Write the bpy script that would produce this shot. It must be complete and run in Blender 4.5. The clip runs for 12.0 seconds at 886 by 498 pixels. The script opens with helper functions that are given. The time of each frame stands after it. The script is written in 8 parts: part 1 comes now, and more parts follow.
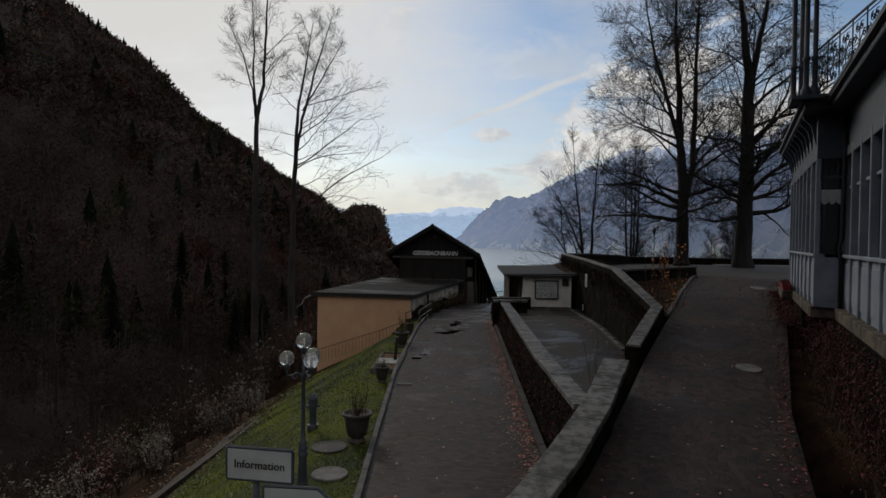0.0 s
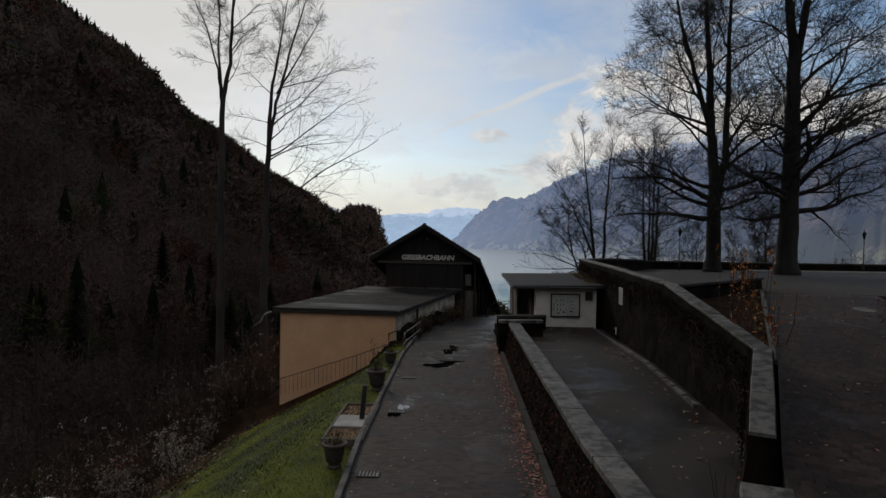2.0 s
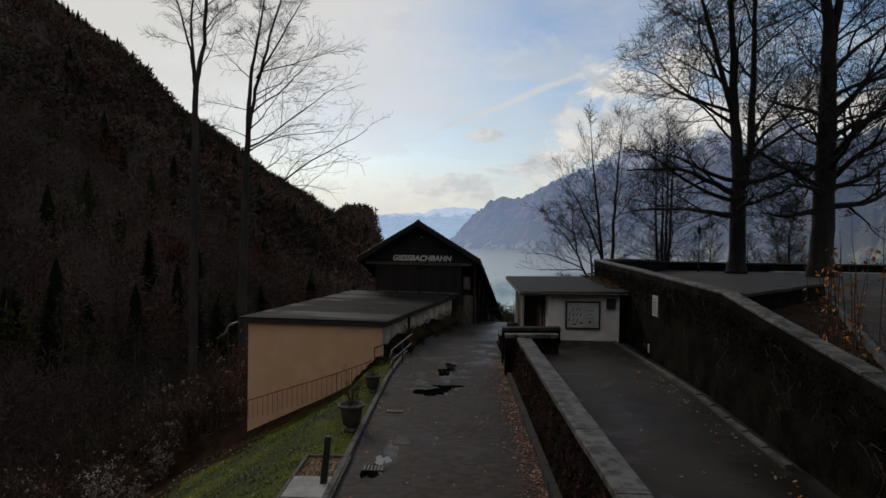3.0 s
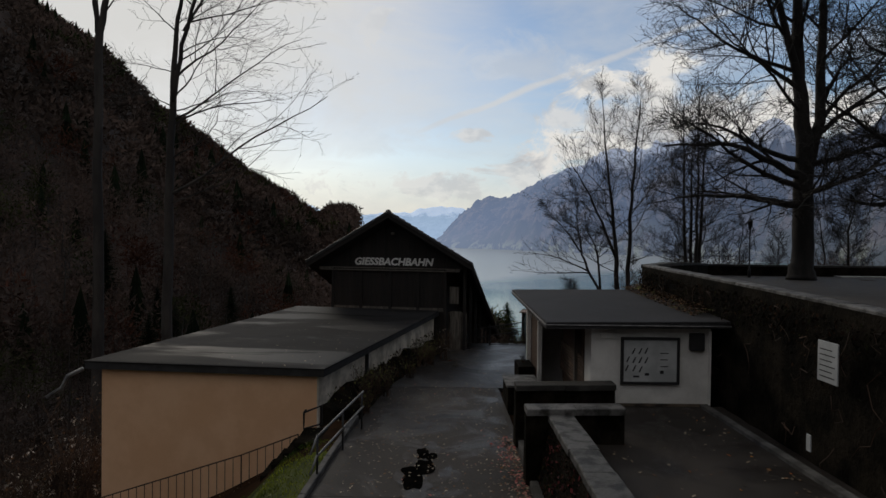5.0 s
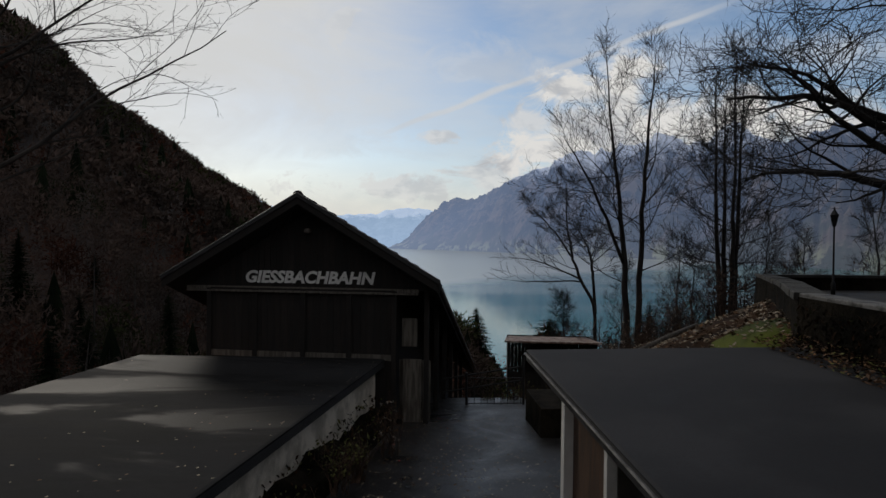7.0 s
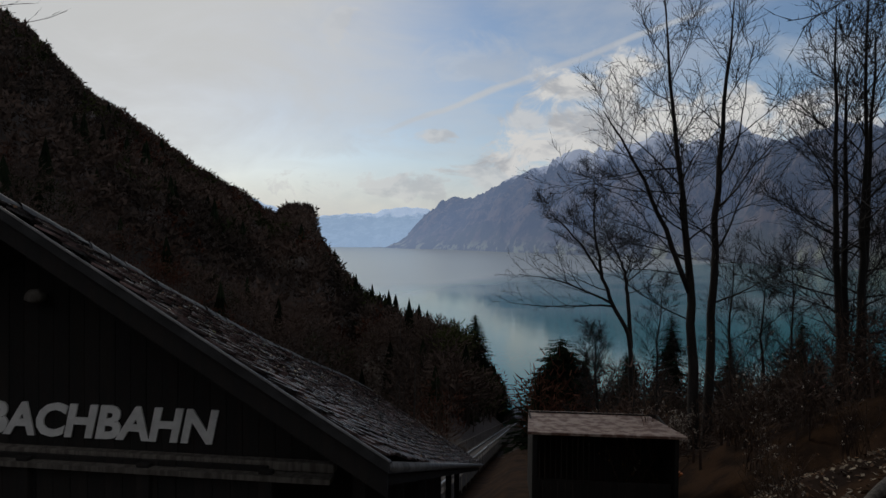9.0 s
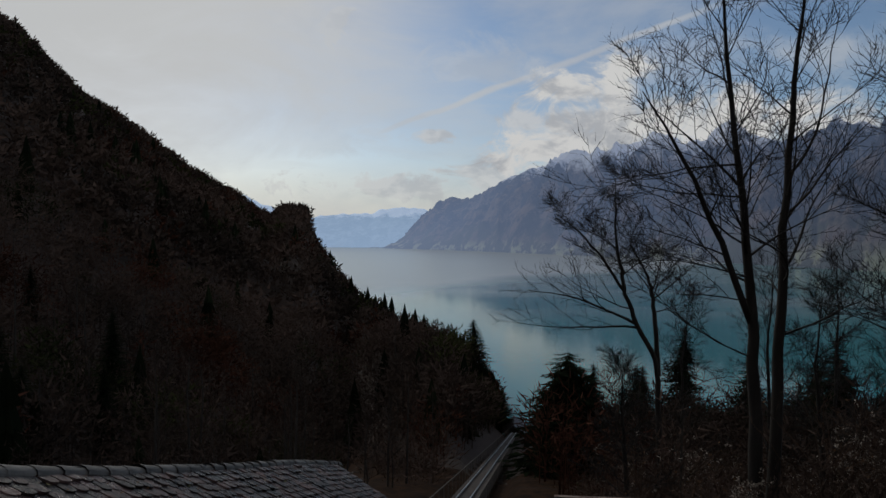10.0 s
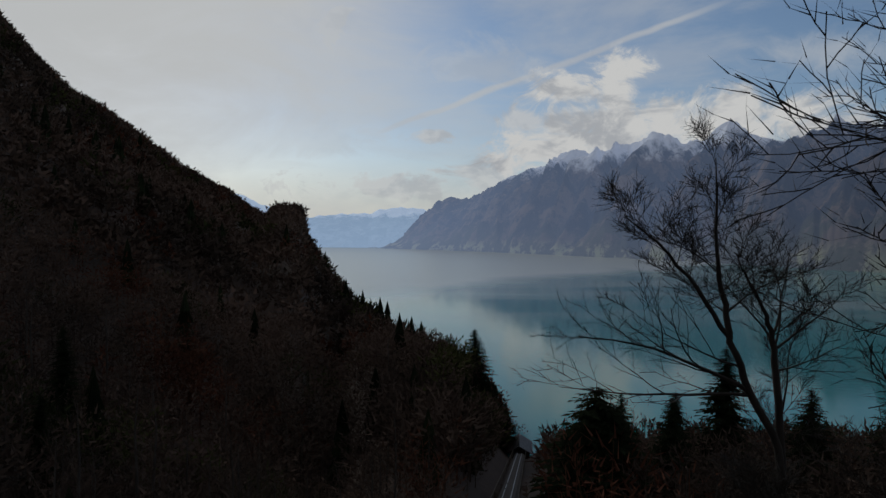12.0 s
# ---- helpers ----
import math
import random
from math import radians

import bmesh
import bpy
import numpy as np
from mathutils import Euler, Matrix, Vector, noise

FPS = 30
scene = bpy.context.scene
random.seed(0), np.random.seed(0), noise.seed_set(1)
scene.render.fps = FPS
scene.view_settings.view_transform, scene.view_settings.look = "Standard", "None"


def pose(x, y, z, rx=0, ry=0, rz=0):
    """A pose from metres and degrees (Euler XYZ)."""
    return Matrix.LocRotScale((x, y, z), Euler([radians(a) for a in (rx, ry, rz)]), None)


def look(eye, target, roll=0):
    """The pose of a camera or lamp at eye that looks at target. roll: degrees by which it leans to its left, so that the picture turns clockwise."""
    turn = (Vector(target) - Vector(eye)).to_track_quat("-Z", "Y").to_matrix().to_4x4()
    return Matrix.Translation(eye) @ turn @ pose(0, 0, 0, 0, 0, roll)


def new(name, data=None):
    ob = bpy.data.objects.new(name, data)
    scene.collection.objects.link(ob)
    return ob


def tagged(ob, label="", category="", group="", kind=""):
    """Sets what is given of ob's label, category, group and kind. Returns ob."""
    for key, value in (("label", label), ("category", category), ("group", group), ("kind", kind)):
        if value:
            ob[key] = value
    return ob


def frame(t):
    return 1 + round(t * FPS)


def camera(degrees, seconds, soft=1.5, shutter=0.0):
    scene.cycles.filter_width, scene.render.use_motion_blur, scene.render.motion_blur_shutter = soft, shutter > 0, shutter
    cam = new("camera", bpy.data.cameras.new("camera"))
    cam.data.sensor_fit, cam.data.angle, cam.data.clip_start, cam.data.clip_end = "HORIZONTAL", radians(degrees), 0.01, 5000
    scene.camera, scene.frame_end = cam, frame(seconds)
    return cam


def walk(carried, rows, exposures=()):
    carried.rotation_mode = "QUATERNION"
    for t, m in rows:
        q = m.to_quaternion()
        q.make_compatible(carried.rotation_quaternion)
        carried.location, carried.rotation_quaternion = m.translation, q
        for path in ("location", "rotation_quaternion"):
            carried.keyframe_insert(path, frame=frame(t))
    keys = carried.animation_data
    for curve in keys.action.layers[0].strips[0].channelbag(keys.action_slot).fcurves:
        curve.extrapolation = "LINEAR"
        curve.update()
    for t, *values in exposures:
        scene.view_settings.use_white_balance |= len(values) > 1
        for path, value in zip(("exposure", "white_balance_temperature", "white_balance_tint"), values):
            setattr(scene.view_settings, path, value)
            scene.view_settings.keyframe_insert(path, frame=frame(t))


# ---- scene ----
# ---------------------------------------------------------------- camera
cam = camera(71.2, 12.0)
METRES, EYE, TILT, LEAN, TURN = 70.0, 5.0, 0.0, 0.0, 1.8
ROWS = [
    (0.0, 0.0, 0.0, 0.0, 0.01, -0.92, -0.84),
    (0.5, 0.001, 0.0234, 0.0008, -0.02, -0.86, -0.83),
    (1.0, 0.002, 0.056, 0.0014, -0.1, -0.84, -0.84),
    (1.5, 0.0031, 0.0867, 0.0013, -0.16, -0.82, -0.88),
    (2.0, 0.0035, 0.1191, 0.0015, -0.27, -0.85, -0.87),
    (2.5, 0.0043, 0.1528, 0.0007, -0.36, -0.8, -0.84),
    (3.0, 0.0053, 0.1914, 0.0002, -0.52, -0.86, -0.84),
    (5.0, 0.0128, 0.3525, -0.0016, -1.73, -0.88, -0.7),
    (5.5, 0.0158, 0.3946, -0.0023, -2.89, -0.85, -0.72),
    (6.0, 0.0191, 0.4402, -0.0031, -4.34, -0.75, -0.7),
    (6.5, 0.0228, 0.4849, -0.0037, -4.53, -0.7, -0.67),
    (7.0, 0.027, 0.5345, -0.0017, -4.79, -0.7, -0.65),
    (9.0, 0.0478, 0.7114, 0.0124, -4.97, -0.78, -0.58),
    (9.5, 0.0522, 0.7541, 0.016, -5.08, -0.72, -0.61),
    (10.0, 0.0568, 0.8009, 0.0208, -5.22, -0.76, -0.57),
    (10.5, 0.0627, 0.8486, 0.0246, -5.22, -0.75, -0.54),
    (11.0, 0.0662, 0.8971, 0.026, -5.28, -0.74, -0.59),
    (11.5, 0.0714, 0.9458, 0.0278, -5.3, -0.76, -0.58),
    (12.0, 0.0746, 0.9953, 0.0297, -5.33, -0.75, -0.62),
]
walk(cam, [(t, pose(0, 0, EYE, TILT, LEAN, TURN) @ pose(METRES * x, METRES * y, METRES * z, 90 + pitch, roll, yaw)) for t, x, y, z, yaw, pitch, roll in ROWS],
     exposures=[(0.0, 0.12, 6500, 10), (3.0, 0.12, 6500, 10), (5.0, 0.1, 6480, 10), (7.0, 0.02, 6380, 10), (9.0, -0.18, 6270, 10), (12.0, -0.36, 6200, 9)])

# ---------------------------------------------------------------- world, sun
SUN_AZ, SUN_EL = -30.0, 27.0          # degrees right of +y, degrees up
LAKE = -45.0


def nodes_of(owner):
    owner.use_nodes = True
    tree = owner.node_tree
    tree.nodes.clear()
    return tree


def link(tree, a, b):
    tree.links.new(a, b)


def math_node(tree, op, a, b=None, c=None, clamp=False):
    n = tree.nodes.new("ShaderNodeMath")
    n.operation, n.use_clamp = op, clamp
    for i, v in enumerate((a, b, c)):
        if v is None:
            continue
        if isinstance(v, (int, float)):
            n.inputs[i].default_value = v
        else:
            link(tree, v, n.inputs[i])
    return n.outputs[0]


def ramp_node(tree, v, lo, hi, out0=0.0, out1=1.0, smooth=True):
    n = tree.nodes.new("ShaderNodeMapRange")
    n.interpolation_type = "SMOOTHSTEP" if smooth else "LINEAR"
    link(tree, v, n.inputs["Value"])
    n.inputs["From Min"].default_value, n.inputs["From Max"].default_value = lo, hi
    n.inputs["To Min"].default_value, n.inputs["To Max"].default_value = out0, out1
    return n.outputs["Result"]


def noise_node(tree, vec, scale, detail=5.0, rough=0.55, stretch=None, distort=0.0):
    if stretch:
        m = tree.nodes.new("ShaderNodeMapping")
        m.inputs["Scale"].default_value = stretch
        link(tree, vec, m.inputs["Vector"])
        vec = m.outputs[0]
    n = tree.nodes.new("ShaderNodeTexNoise")
    n.inputs["Scale"].default_value, n.inputs["Detail"].default_value = scale, detail
    n.inputs["Roughness"].default_value, n.inputs["Distortion"].default_value = rough, distort
    link(tree, vec, n.inputs["Vector"])
    return n.outputs["Fac"]


def mix_node(tree, fac, a, b, blend="MIX"):
    n = tree.nodes.new("ShaderNodeMix")
    n.data_type, n.blend_type = "RGBA", blend
    for sock, v in ((n.inputs[0], fac), (n.inputs[6], a), (n.inputs[7], b)):
        if isinstance(v, (int, float)):
            sock.default_value = v
        elif isinstance(v, tuple):
            sock.default_value = (*v[:3], 1)
        else:
            link(tree, v, sock)
    return n.outputs[2]


def build_world():
    w = bpy.data.worlds.new("sky")
    scene.world = w
    t = nodes_of(w)
    coord = t.nodes.new("ShaderNodeTexCoord")
    d = coord.outputs["Generated"]
    sep = t.nodes.new("ShaderNodeSeparateXYZ")
    link(t, d, sep.inputs[0])
    x, y, z = sep.outputs
    sky = t.nodes.new("ShaderNodeTexSky")
    sky.sky_type, sky.sun_disc = "NISHITA", False
    sky.sun_elevation, sky.sun_rotation = radians(SUN_EL), radians(SUN_AZ)
    sky.air_density, sky.dust_density, sky.ozone_density = 1.0, 0.6, 1.6
    blue = mix_node(t, 1.0, sky.outputs[0], (0.088, 0.089, 0.090), "MULTIPLY")
    # thin veil that thickens towards the hidden sun and the horizon
    glow = math_node(t, "ADD", math_node(t, "ADD", math_node(t, "MULTIPLY", x, math.sin(radians(SUN_AZ)) * math.cos(radians(SUN_EL))),
                     math_node(t, "MULTIPLY", y, math.cos(radians(SUN_AZ)) * math.cos(radians(SUN_EL)))), math_node(t, "MULTIPLY", z, math.sin(radians(SUN_EL))))
    veil = ramp_node(t, math_node(t, "ADD", glow, math_node(t, "MULTIPLY", math_node(t, "SUBTRACT", noise_node(t, d, 3.2, 6, 0.6, (1, 1, 2.2), 0.5), 0.5), 0.22)), 0.79, 0.99)
    low = ramp_node(t, z, 0.17, 0.04)
    streaks = ramp_node(t, noise_node(t, d, 2.1, 7, 0.62, (1.0, 1.0, 3.6), 0.35), 0.42, 0.62)
    yy = math_node(t, "MAXIMUM", y, 0.05)
    p = math_node(t, "DIVIDE", x, yy)
    q = math_node(t, "DIVIDE", z, yy)
    # clouds: a bank that sits on the mountain across the water, loose puffs and low layers
    ragged = math_node(t, "MULTIPLY", math_node(t, "SUBTRACT", noise_node(t, d, 9.0, 10, 0.68, (1.0, 1.0, 1.5), 0.9), 0.5), 4.2)

    def cloud(cp, cq, rp, rq):
        u = math_node(t, "MULTIPLY", math_node(t, "SUBTRACT", p, cp), 1 / rp)
        v = math_node(t, "MULTIPLY", math_node(t, "SUBTRACT", q, cq), 1 / rq)
        far = math_node(t, "SQRT", math_node(t, "ADD", math_node(t, "MULTIPLY", u, u), math_node(t, "MULTIPLY", v, v)))
        return math_node(t, "SUBTRACT", 1.0, far)

    def gather(rows, soft):
        best = None
        for row in rows:
            c = cloud(*row)
            best = c if best is None else math_node(t, "MAXIMUM", best, c)
        return ramp_node(t, math_node(t, "ADD", best, ragged), -soft, soft + 0.1)

    bank = gather([(0.478, 0.196, 0.19, 0.066), (0.335, 0.192, 0.14, 0.052), (0.223, 0.150, 0.10, 0.034), (0.345, 0.250, 0.062, 0.066), (0.285, 0.252, 0.085, 0.034),
                   (0.692, 0.195, 0.17, 0.05), (0.98, 0.19, 0.2, 0.05)], 0.4)
    puff = gather([(0.043, 0.167, 0.03, 0.013), (-0.117, 0.346, 0.032, 0.05), (-0.179, 0.362, 0.03, 0.03), (0.194, 0.196, 0.045, 0.02), (-0.016, 0.080, 0.22, 0.026), (0.14, 0.094, 0.06, 0.026)], 0.45)
    wisp = gather([(-0.143, 0.27, 0.10, 0.04), (-0.142, 0.166, 0.13, 0.03), (0.70, 0.32, 0.16, 0.03), (0.09, 0.28, 0.17, 0.035)], 0.8)
    bank = math_node(t, "MULTIPLY", bank, ramp_node(t, y, 0.05, 0.2), clamp=True)
    puff = math_node(t, "MULTIPLY", math_node(t, "MAXIMUM", math_node(t, "MULTIPLY", puff, 0.85), math_node(t, "MULTIPLY", wisp, 0.5)), ramp_node(t, y, 0.05, 0.2), clamp=True)
    # vapour trail across the blue
    wob = math_node(t, "MULTIPLY", math_node(t, "SUBTRACT", noise_node(t, d, 9, 3), 0.5), 0.02)
    line = math_node(t, "ABSOLUTE", math_node(t, "ADD", math_node(t, "SUBTRACT", q, math_node(t, "MULTIPLY_ADD", p, 0.395, 0.1915)), wob))
    trail = math_node(t, "MULTIPLY", ramp_node(t, line, 0.011, 0.001), math_node(t, "MULTIPLY", math_node(t, "MULTIPLY", ramp_node(t, p, -0.14, 0.02), ramp_node(t, p, 0.6, 0.4)), 0.75))
    cover = math_node(t, "MAXIMUM", math_node(t, "MULTIPLY", streaks, 0.42), trail)
    cover = math_node(t, "MAXIMUM", math_node(t, "MAXIMUM", cover, puff), math_node(t, "MAXIMUM", bank, veil))
    cover = math_node(t, "MAXIMUM", cover, math_node(t, "MULTIPLY", low, 0.8), clamp=True)
    shade = noise_node(t, d, 5.0, 6, 0.6, (1, 1, 3))
    white = mix_node(t, ramp_node(t, shade, 0.35, 0.65), (0.52, 0.53, 0.55), (0.62, 0.61, 0.585))
    # unseen cloud added to set the light: dim overhead, paler behind to lift facing walls
    over = math_node(t, "MAXIMUM", ramp_node(t, z, 0.45, 0.75, 0.0, 0.75), ramp_node(t, y, 0.1, -0.5, 0.0, 0.75))
    sunlit = mix_node(t, ramp_node(t, noise_node(t, d, 11, 6, 0.6, (1, 1, 1.6), 0.4), 0.40, 0.56), (0.47, 0.475, 0.485), (0.72, 0.70, 0.665))
    white = mix_node(t, math_node(t, "MAXIMUM", bank, math_node(t, "MULTIPLY", puff, 0.7)), white, sunlit)
    white = mix_node(t, veil, white, (0.63, 0.625, 0.605))
    fill_cloud = mix_node(t, ramp_node(t, shade, 0.35, 0.65), (0.165, 0.150, 0.136), (0.255, 0.238, 0.218))
    fill_cloud = mix_node(t, ramp_node(t, y, 0.0, -0.5), fill_cloud, (0.36, 0.335, 0.31))
    col = mix_node(t, over, mix_node(t, cover, blue, white), fill_cloud)
    bg = t.nodes.new("ShaderNodeBackground")
    link(t, col, bg.inputs["Color"])
    bg.inputs["Strength"].default_value = 1.0
    out = t.nodes.new("ShaderNodeOutputWorld")
    link(t, bg.outputs[0], out.inputs[0])


build_world()
sun_data = bpy.data.lights.new("sun", "SUN")
sun_data.energy, sun_data.angle, sun_data.color = 0.6, radians(12), (1.0, 0.90, 0.76)
sun = new("sun", sun_data)
az, el = radians(SUN_AZ), radians(SUN_EL)
sun.matrix_world = look((math.sin(az) * math.cos(el) * 50, math.cos(az) * math.cos(el) * 50, math.sin(el) * 50), (0, 0, 0))


# ---------------------------------------------------------------- materials
def mat(name, c1, c2, scale=3.0, rough=0.8, bump=0.3, bscale=30.0, metal=0.0, grain=0.35, rrange=0.12, stretch=None, rand=0.0, spec=0.5, lo=0.38, hi=0.62, dist=0.02, wet=None):
    """Two colours mixed by a broad noise, a fine grain over it, uneven gloss and relief."""
    m = bpy.data.materials.new(name)
    t = nodes_of(m)
    tc = t.nodes.new("ShaderNodeTexCoord").outputs["Object"]
    broad = noise_node(t, tc, scale, 6, 0.6, stretch)
    fine = noise_node(t, tc, bscale, 5, 0.65, stretch)
    col = mix_node(t, ramp_node(t, broad, lo, hi), c1, c2)
    col = mix_node(t, grain, col, mix_node(t, fine, (0.25, 0.25, 0.25), (1.75, 1.75, 1.75)), "MULTIPLY")
    if rand:
        info = t.nodes.new("ShaderNodeObjectInfo").outputs["Random"]
        geo = t.nodes.new("ShaderNodeNewGeometry").outputs["Random Per Island"]
        both = math_node(t, "FRACT", math_node(t, "ADD", info, geo))
        v = ramp_node(t, both, 0, 1, 1 - rand, 1 + rand, False)
        comb = t.nodes.new("ShaderNodeCombineXYZ")
        for i in range(3):
            link(t, v, comb.inputs[i])
        col = mix_node(t, 1.0, col, comb.outputs[0], "MULTIPLY")
    b = t.nodes.new("ShaderNodeBsdfPrincipled")
    link(t, col, b.inputs["Base Color"])
    gloss = ramp_node(t, broad, 0.3, 0.7, max(0.02, rough - rrange), min(1.0, rough + rrange), False)
    if wet:      # patches of standing damp: scale, from, to, factor on the roughness
        damp = ramp_node(t, noise_node(t, tc, wet[0], 5, 0.6, stretch, 0.6), wet[1], wet[2], 1.0, wet[3])
        gloss = math_node(t, "MULTIPLY", gloss, damp)
    link(t, gloss, b.inputs["Roughness"])
    b.inputs["Metallic"].default_value = metal
    b.inputs["Specular IOR Level"].default_value = spec
    if bump:
        bn = t.nodes.new("ShaderNodeBump")
        bn.inputs["Strength"].default_value, bn.inputs["Distance"].default_value = bump, dist
        link(t, fine, bn.inputs["Height"])
        link(t, bn.outputs[0], b.inputs["Normal"])
    o = t.nodes.new("ShaderNodeOutputMaterial")
    link(t, b.outputs[0], o.inputs[0])
    return m


def glass_mat(name, colour, rough=0.03, ior=1.45, clear=1.0):
    m = bpy.data.materials.new(name)
    t = nodes_of(m)
    b = t.nodes.new("ShaderNodeBsdfPrincipled")
    b.inputs["Base Color"].default_value = (*colour, 1)
    b.inputs["Roughness"].default_value, b.inputs["IOR"].default_value = rough, ior
    b.inputs["Transmission Weight"].default_value = clear
    o = t.nodes.new("ShaderNodeOutputMaterial")
    link(t, b.outputs[0], o.inputs[0])
    return m


def water_mat():
    m = bpy.data.materials.new("lake_water")
    t = nodes_of(m)
    tc = t.nodes.new("ShaderNodeTexCoord").outputs["Object"]
    b = t.nodes.new("ShaderNodeBsdfPrincipled")
    broad = noise_node(t, tc, 0.004, 4, 0.5, (1.0, 0.35, 1))
    near = mix_node(t, ramp_node(t, broad, 0.4, 0.6), (0.010, 0.235, 0.245), (0.016, 0.29, 0.29))
    sep = t.nodes.new("ShaderNodeSeparateXYZ")
    link(t, tc, sep.inputs[0])
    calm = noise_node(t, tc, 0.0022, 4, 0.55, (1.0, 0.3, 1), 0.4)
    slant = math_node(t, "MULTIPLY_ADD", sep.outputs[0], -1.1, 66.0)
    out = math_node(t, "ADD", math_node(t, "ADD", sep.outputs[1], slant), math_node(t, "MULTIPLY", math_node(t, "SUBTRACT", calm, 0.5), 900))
    wind_sheen = ramp_node(t, out, 520, 860)
    lanes = ramp_node(t, noise_node(t, tc, 0.006, 5, 0.6, (0.35, 1.6, 1), 0.6), 0.40, 0.62)      # streaks of breeze, which take some of the painted sheen too
    wind_sheen = math_node(t, "MAXIMUM", wind_sheen, math_node(t, "MULTIPLY", math_node(t, "MULTIPLY", lanes, 0.45), ramp_node(t, sep.outputs[1], 380, 560)))
    link(t, mix_node(t, wind_sheen, near, (0.56, 0.62, 0.63)), b.inputs["Base Color"])      # rough water's reflected sky is painted in as a pale base colour
    link(t, math_node(t, "MULTIPLY_ADD", wind_sheen, 0.20, 0.05), b.inputs["Roughness"])
    b.inputs["IOR"].default_value = 1.333
    bn = t.nodes.new("ShaderNodeBump")
    bn.inputs["Strength"].default_value, bn.inputs["Distance"].default_value = 0.05, 0.5
    link(t, noise_node(t, tc, 0.35, 4, 0.6, (0.6, 1.6, 1)), bn.inputs["Height"])
    link(t, bn.outputs[0], b.inputs["Normal"])
    o = t.nodes.new("ShaderNodeOutputMaterial")
    link(t, b.outputs[0], o.inputs[0])
    return m


def mountain_mat(name, low, mid, high, snow_z, meadow, scale, haze_glow):
    """Woods and meadow low down, brown grass and rock above, fresh snow on the tops; haze is added as a glow."""
    m = bpy.data.materials.new(name)
    t = nodes_of(m)
    tc = t.nodes.new("ShaderNodeTexCoord").outputs["Object"]
    sep = t.nodes.new("ShaderNodeSeparateXYZ")
    link(t, tc, sep.inputs[0])
    z = sep.outputs[2]
    n1 = noise_node(t, tc, 0.005 * scale, 7, 0.65)
    n2 = noise_node(t, tc, 0.012 * scale, 8, 0.7, (1.0, 0.7, 0.6))
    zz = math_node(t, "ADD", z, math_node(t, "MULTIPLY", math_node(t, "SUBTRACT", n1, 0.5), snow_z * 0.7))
    # contrast of dark mid and warm high widened to stand in for rib shading
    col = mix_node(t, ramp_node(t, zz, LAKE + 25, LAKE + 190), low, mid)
    col = mix_node(t, ramp_node(t, n2, 0.45, 0.6), col, high)
    fields = math_node(t, "MULTIPLY", ramp_node(t, z, LAKE + 70, LAKE + 15), ramp_node(t, n2, 0.5, 0.58))
    col = mix_node(t, fields, col, meadow)
    zs = math_node(t, "ADD", z, math_node(t, "MULTIPLY", math_node(t, "SUBTRACT", n2, 0.5), snow_z * 0.9))
    snow = math_node(t, "MULTIPLY", ramp_node(t, zs, snow_z * 0.9, snow_z * 1.12), 0.9)
    col = mix_node(t, snow, col, (0.75, 0.78, 0.84))
    b = t.nodes.new("ShaderNodeBsdfPrincipled")
    link(t, col, b.inputs["Base Color"])
    b.inputs["Roughness"].default_value = 1.0
    b.inputs["Specular IOR Level"].default_value = 0.0
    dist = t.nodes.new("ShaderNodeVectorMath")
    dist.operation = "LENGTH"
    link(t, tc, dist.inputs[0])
    b.inputs["Emission Color"].default_value = (*haze_glow, 1)      # haze painted on as a blue glow: more of it far off and low down
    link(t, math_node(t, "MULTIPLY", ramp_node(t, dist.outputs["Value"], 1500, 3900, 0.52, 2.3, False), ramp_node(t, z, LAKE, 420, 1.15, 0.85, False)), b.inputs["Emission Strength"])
    bn = t.nodes.new("ShaderNodeBump")
    bn.inputs["Strength"].default_value, bn.inputs["Distance"].default_value = 0.35, 5.0
    link(t, n2, bn.inputs["Height"])
    link(t, bn.outputs[0], b.inputs["Normal"])
    o = t.nodes.new("ShaderNodeOutputMaterial")
    link(t, b.outputs[0], o.inputs[0])
    return m


M_SOIL = mat("leaf_litter", (0.020, 0.012, 0.008), (0.052, 0.029, 0.016), 0.9, 1.0, 0.6, 14, grain=0.6, spec=0.05)
M_FOREST = mat("forest_floor", (0.034, 0.026, 0.022), (0.070, 0.048, 0.039), 0.02, 1.0, 0.6, 0.8, grain=0.6, dist=0.4)
M_GRASS = mat("wet_grass", (0.026, 0.040, 0.007), (0.105, 0.125, 0.018), 0.45, 0.9, 0.5, 25, grain=0.5, spec=0.2)
M_BLADE = mat("grass_blade", (0.032, 0.064, 0.006), (0.31, 0.35, 0.024), 0.5, 0.7, 0.0, 30, rand=0.4, spec=0.2, lo=0.40, hi=0.62)
M_PATH = mat("gravel_path", (0.035, 0.028, 0.023), (0.085, 0.07, 0.06), 2.0, 0.9, 0.5, 45)
M_SETT = mat("wet_sett", (0.024, 0.016, 0.0125), (0.052, 0.036, 0.028), 0.8, 0.66, 0.4, 50, rand=0.5, rrange=0.12, spec=0.3, wet=(0.33, 0.55, 0.68, 0.75))
M_JOINT = mat("sett_joint", (0.012, 0.009, 0.007), (0.024, 0.018, 0.014), 2.5, 0.6, 0.4, 60)
M_ASPHALT = mat("damp_asphalt", (0.024, 0.020, 0.017), (0.052, 0.045, 0.039), 0.55, 0.66, 0.35, 90, rrange=0.15, spec=0.25, wet=(0.5, 0.5, 0.62, 0.55))
